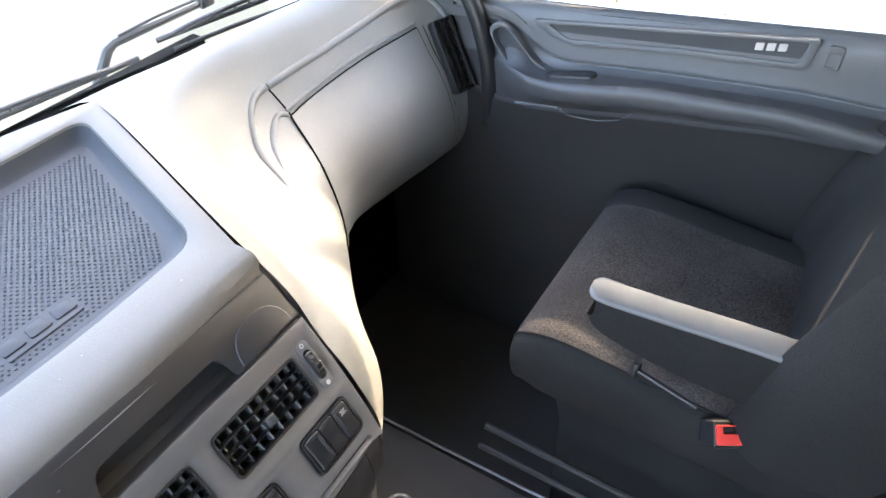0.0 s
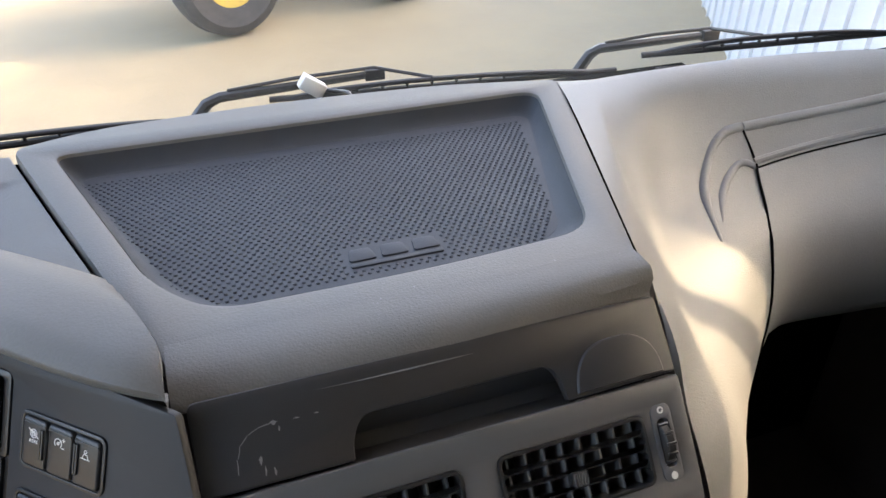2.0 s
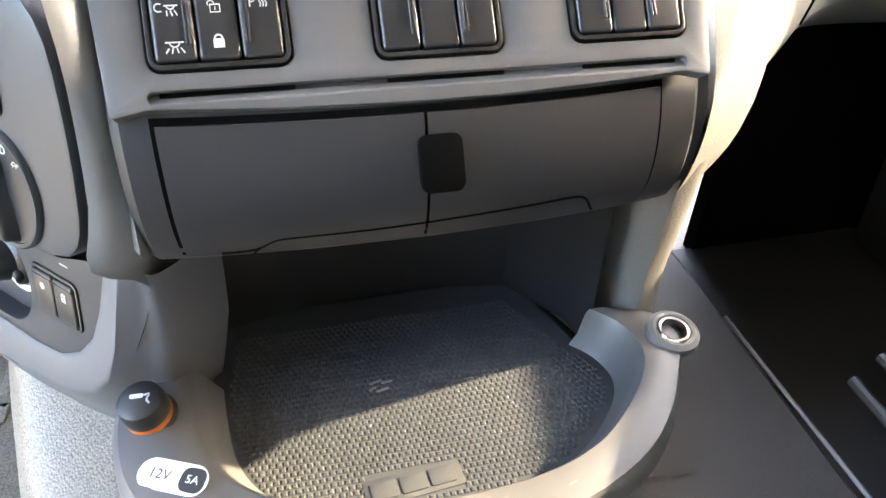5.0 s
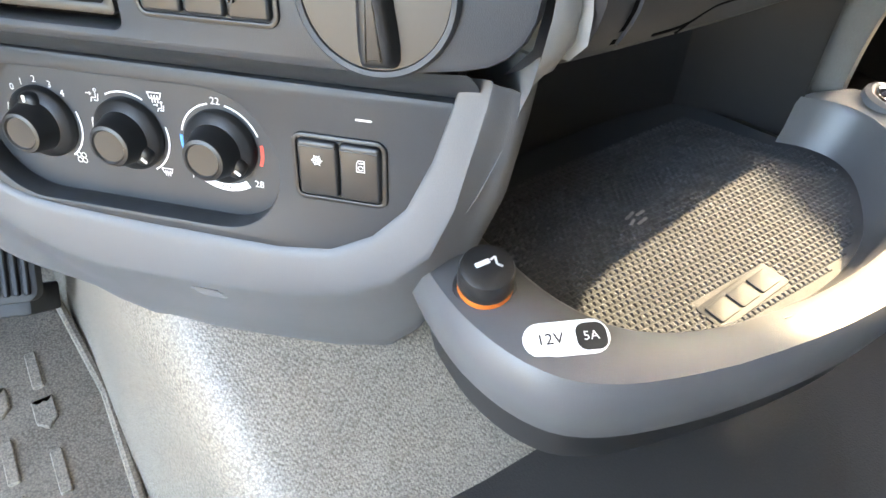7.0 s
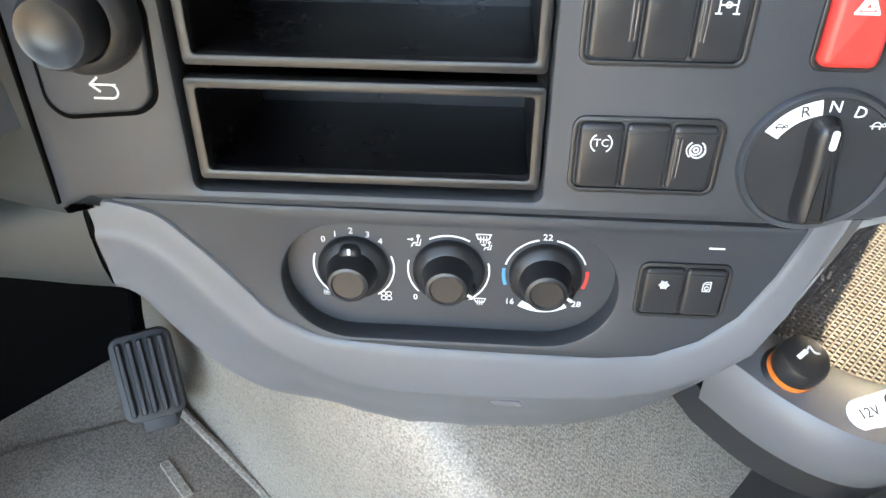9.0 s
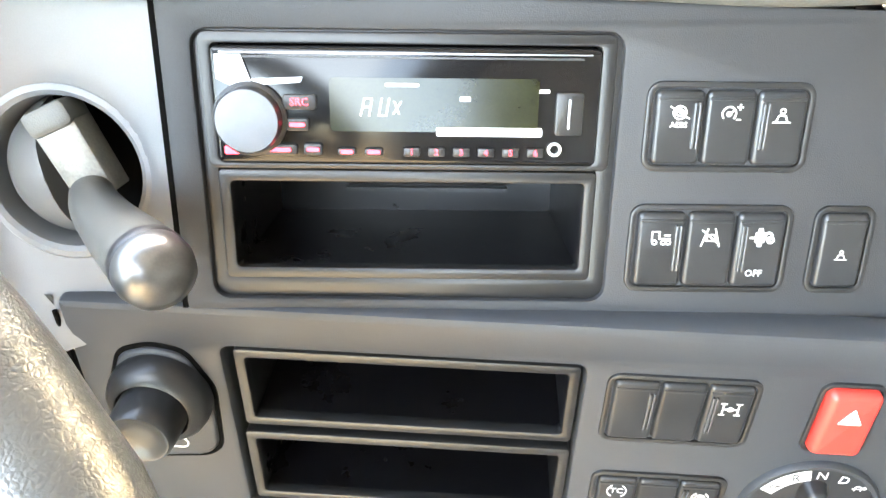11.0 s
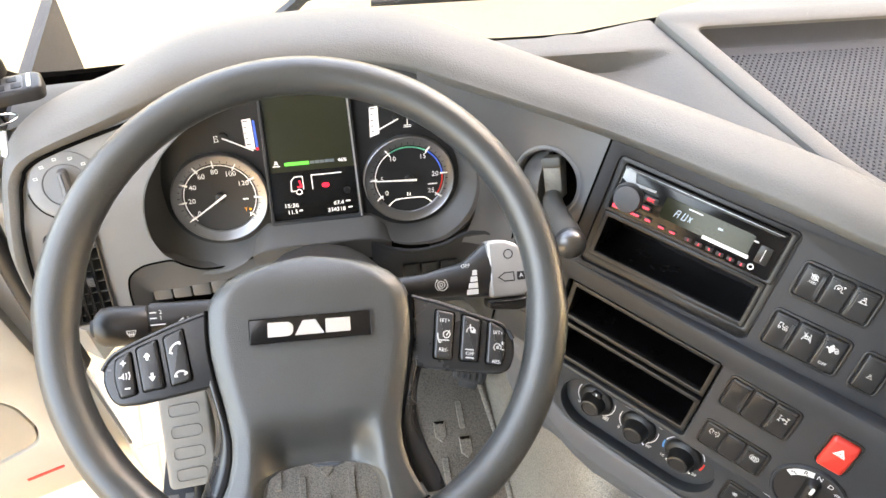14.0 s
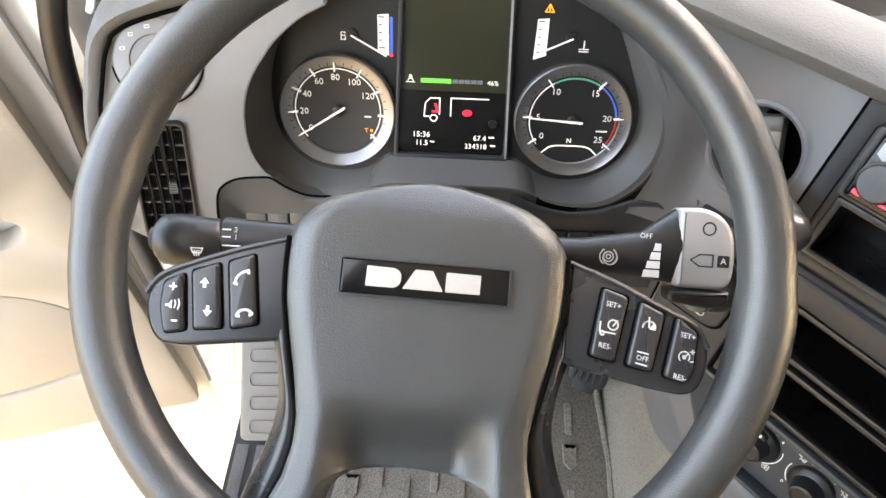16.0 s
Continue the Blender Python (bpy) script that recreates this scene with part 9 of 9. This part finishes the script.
def power_socket():
    M = basis((1.003, -0.420, 0.394), (0.7, -0.7, 0), (0.05, -0.10, 0.99))
    p = thing("power_socket", "round chrome-lined power socket in the tray rim", "socket", M)
    part("collar", lathe([(0.024, -0.004), (0.0235, 0.003), (0.019, 0.0055), (0.0165, 0.005), (0.0150, 0.002)], 36), STRIP, p)
    part("barrel", lathe([(0.0152, 0.004), (0.0140, 0.0055), (0.0118, 0.005), (0.0110, -0.02), (0.0, -0.021)], 32), CHROME, p)
    part("core", moved(lathe([(0.009, -0.018), (0.009, -0.004), (0.0, -0.003)], 24), Matrix.Identity(4)), BLACK, p)


power_socket()


def column_leg():
    """Moulded leg under the passenger side of the console."""
    rows = []
    for z, s in ((0.56, 1.0), (0.50, 0.9), (0.44, 0.8), (0.39, 0.78), (0.30, 0.78), (0.14, 0.8)):
        rows.append([(0.955, -0.24, z), (0.965, -0.30 - 0.06 * s, z), (0.985, -0.33 - 0.07 * s, z), (1.005 + 0.02 * s, -0.31 - 0.06 * s, z), (1.025 + 0.02 * s, -0.26, z), (1.03 + 0.03 * s, -0.19, z), (1.02 + 0.03 * s, -0.10, z)])
    part("column_leg", loft(grid_loft(rows, 3, 3)), PAD, dash)


column_leg()


def glovebox():
    """Lid seams and grip trim of the glovebox, on the moulding."""
    g = thing("glovebox", "pale grey glovebox lid with raised top trim", "glovebox")
    # lid: a sheet a little proud of the moulding
    left = lambda z: float(np.interp(z, [0.555, 0.585, 0.625, 0.661, 0.706, 0.75], [1.255, 1.268, 1.283, 1.294, 1.308, 1.330]))
    right = lambda z: float(np.interp(z, [0.555, 0.655, 0.71, 0.793], [1.655, 1.640, 1.637, 1.642]))
    rows = []
    for t in np.linspace(0, 1, 14):
        zt = 0.752 + 0.041 * t
        r = []
        for k in (0, 0.06, 0.16, 0.3, 0.45, 0.6, 0.75, 0.88, 1.0):
            z = zt + (0.555 - zt) * k
            x = left(z) * (1 - t) + right(z) * t
            r.append((x, dash_y(x, z) - 0.004, z))
        rows.append(r)
    part("lid", loft(rows), PADL, g)
    part("seam", tube([(p[0] - 0.001, p[1] + 0.0016, p[2]) for p in rows[0]], 0.0019, 8), VOID, g)
    part("seam", tube([(p[0] + 0.001, p[1] + 0.002, p[2]) for p in rows[-1]], 0.0017, 8), VOID, g)
    part("seam", tube([(p[0] + 0.016, dash_y(p[0] + 0.016, p[2]) + 0.0006, p[2]) for p in rows[-1]], 0.0012, 8), VOID, g)
    part("seam", tube([(r[0][0], r[0][1] + 0.002, r[0][2] + 0.001) for r in rows], 0.0012, 8), VOID, g)
    over = lambda pts, d: smooth_loop([(x, dash_y(x, z) + d, z) for x, z in pts], 4, closed=False)
    part("top_trim", tube(over([(1.328, 0.793), (1.40, 0.799), (1.48, 0.808), (1.556, 0.819), (1.62, 0.829), (1.671, 0.834), (1.700, 0.829), (1.711, 0.806), (1.712, 0.776), (1.711, 0.740), (1.708, 0.69)], 0.0040), 0.0075, 10), PADL, g)
    part("lid_ridge", tube(over([(1.330, 0.757), (1.40, 0.766), (1.50, 0.780), (1.58, 0.790), (1.645, 0.798)], 0.0030), 0.0055, 8), PADL, g)
    # raised border that turns down beside the lid
    part("border_ridge", tube(over([(1.326, 0.793), (1.299, 0.790), (1.274, 0.778), (1.254, 0.759), (1.230, 0.738), (1.212, 0.715)], 0.0050), [0.0075] * 17 + [0.006, 0.005, 0.004, 0.003], 10), PADL, g)
    part("border_ridge", tube(over([(1.328, 0.752), (1.313, 0.757), (1.292, 0.751), (1.260, 0.736), (1.235, 0.722)], 0.0042), [0.006] * 13 + [0.005, 0.004, 0.003, 0.002], 10), PADL, g)
    part("seam", tube([(1.739, 0.017, 0.857), (1.730, -0.029, 0.841), (1.723, -0.079, 0.789), (1.719, -0.118, 0.706)], 0.0018, 8), VOID, g)
    part("seam", tube(over([(1.325, 0.797), (1.330, 0.775), (1.332, 0.752)], 0.0002), 0.0017, 8), VOID, g)


def dash_y(x, z):
    """Depth of the passenger moulding at x, z."""
    o = Vector((x, -1.2, z))
    found = PSIDE.ray_cast(o, Vector((0, 1, 0)))
    return found[1].y if found[0] else 0.0


PSIDE = bpy.data.objects["passenger_side"]
glovebox()
air_vent(basis((1.640, -0.142, 0.684), (1, -0.27, 0), (-0.15, -0.83, 0.53), 90), 0.0, -0.050, 0.142, 0.0, 9, "narrow black side air vent beside the passenger door", rows=3, tab=False)

air_vent(basis((1.690, -0.094, 0.848), (0.62, -0.78, 0), (-0.55, -0.30, 0.78)), 0.0, 0.0, 0.030, 0.060, 1, "small side window demister grille on the dashboard end", rows=5, tab=False)

# ---- passenger footwell ----
def passenger_floor():
    f = thing("passenger_floor_cover", "black moulded floor cover of the passenger side", "floor cover", kind="structure")
    net = []
    for y in (0.105, 0.02, -0.2, -0.36, -0.425, -0.434, -0.60, -0.9, -1.3, -1.85):
        if y > -0.43:
            r = [(1.02, y, 0.17), (1.06, y, 0.165), (1.10, y, 0.158), (1.17, y, 0.152), (1.25, y, 0.148), (1.275, y, 0.12), (1.30, y, 0.012), (1.75, y, 0.010)]
        else:
            r = [(0.50, y, 0.163), (0.70, y, 0.164), (0.90, y, 0.164), (1.10, y, 0.158), (1.25, y, 0.148), (1.275, y, 0.12), (1.30, y, 0.012), (1.75, y, 0.010)]
        net.append(r)
    part("cover", loft(net), material("dark_floor_vinyl", (0.028, 0.026, 0.025), 0.6, vary=0.2, grain=500, bump=0.3, patch=6), f)
    part("edge_line", tube([(1.255, -0.20, 0.1515), (1.258, -0.34, 0.1515), (1.265, -0.60, 0.1515), (1.265, -0.95, 0.1515)], 0.003, 6), PANEL, f)


passenger_floor()

# ---- wear: scratches and scuffs ----
SCUFF = material("pale_scuff", (0.20, 0.20, 0.20), 0.7, vary=0.3, grain=2500, patch=60)


def scratches():
    rnd = random.Random(11)
    # worn ring and flecks on the storage flap
    arc = [(-21.5, 38), (-20, 48), (-17, 56), (-11, 61.5), (-4, 64.5), (5, 66)]
    for a, b in zip(arc, arc[1:]):
        ln = [(a[0] / 1000, a[1] / 1000), ((a[0] + b[0]) / 2000 + rnd.uniform(-0.0004, 0.0004), (a[1] + b[1]) / 2000), (b[0] / 1000 - 0.0008, b[1] / 1000 - 0.0005)]
        part("scratch", moved(strokes([ln], rnd.uniform(0.0003, 0.0006), 0.00012), VF @ T(0, 0, -0.0009)), SCUFF, dash)
    blobs = [(6.5, 65.5, 2.2, 1.2), (-6, 43, 1.0, 3.2), (-4, 36, 0.6, 3.0), (2, 34, 0.8, 2.2), (22, 65, 2.0, 0.5), (36, 65, 1.6, 0.4), (9.5, 61, 0.5, 1.6)]
    for x, y, w, h in blobs:
        o = [((x + w * (1 + 0.4 * math.sin(3 * t + x)) * math.cos(t)) / 1000, (y + h * (1 + 0.4 * math.cos(2 * t + y)) * math.sin(t)) / 1000) for t in [k * math.pi / 6 for k in range(12)]]
        part("scuff", moved(flat(o, 0.0, 0.00012), VF @ T(0, 0, -0.0009)), SCUFF, dash)
    # glue rest on the lower tray floor, nicks on its rim
    tray = bpy.data.objects["lower_tray"]
    for x, y, l, a in ((0.738, -0.384, 0.006, 0.3), (0.748, -0.386, 0.005, 0.1), (0.735, -0.391, 0.004, 0.5), (0.743, -0.394, 0.006, 0.2)):
        part("glue_rest", moved(flat(rrect(-l, -0.0012, l, 0.0012, 0.001), 0, 0.0006), T(x, y, 0.3508) @ Matrix.Rotation(a, 4, "Z")), SCUFF, tray)
    for x, y, l, a in ((0.683, -0.524, 0.006, -0.3), (0.860, -0.545, 0.004, 0.3), (0.720, -0.540, 0.003, -0.2)):
        part("nick", moved(flat(rrect(-l, -0.0004, l, 0.0004, 0.0003), 0, 0.0003), T(x, y, 0.3938) @ Matrix.Rotation(a, 4, "Z")), SCUFF, tray)
    # fine specks of dust on the tray cover
    for k in range(26):
        x, y = rnd.uniform(0.60, 0.96), rnd.choice((rnd.uniform(-0.262, -0.215), rnd.uniform(0.13, 0.165)))
        r = rnd.uniform(0.0004, 0.0009)
        part("dust_speck", flat(ring(x, y, r, 6), 0.8541, 0.0002), SCUFF, dash)


scratches()
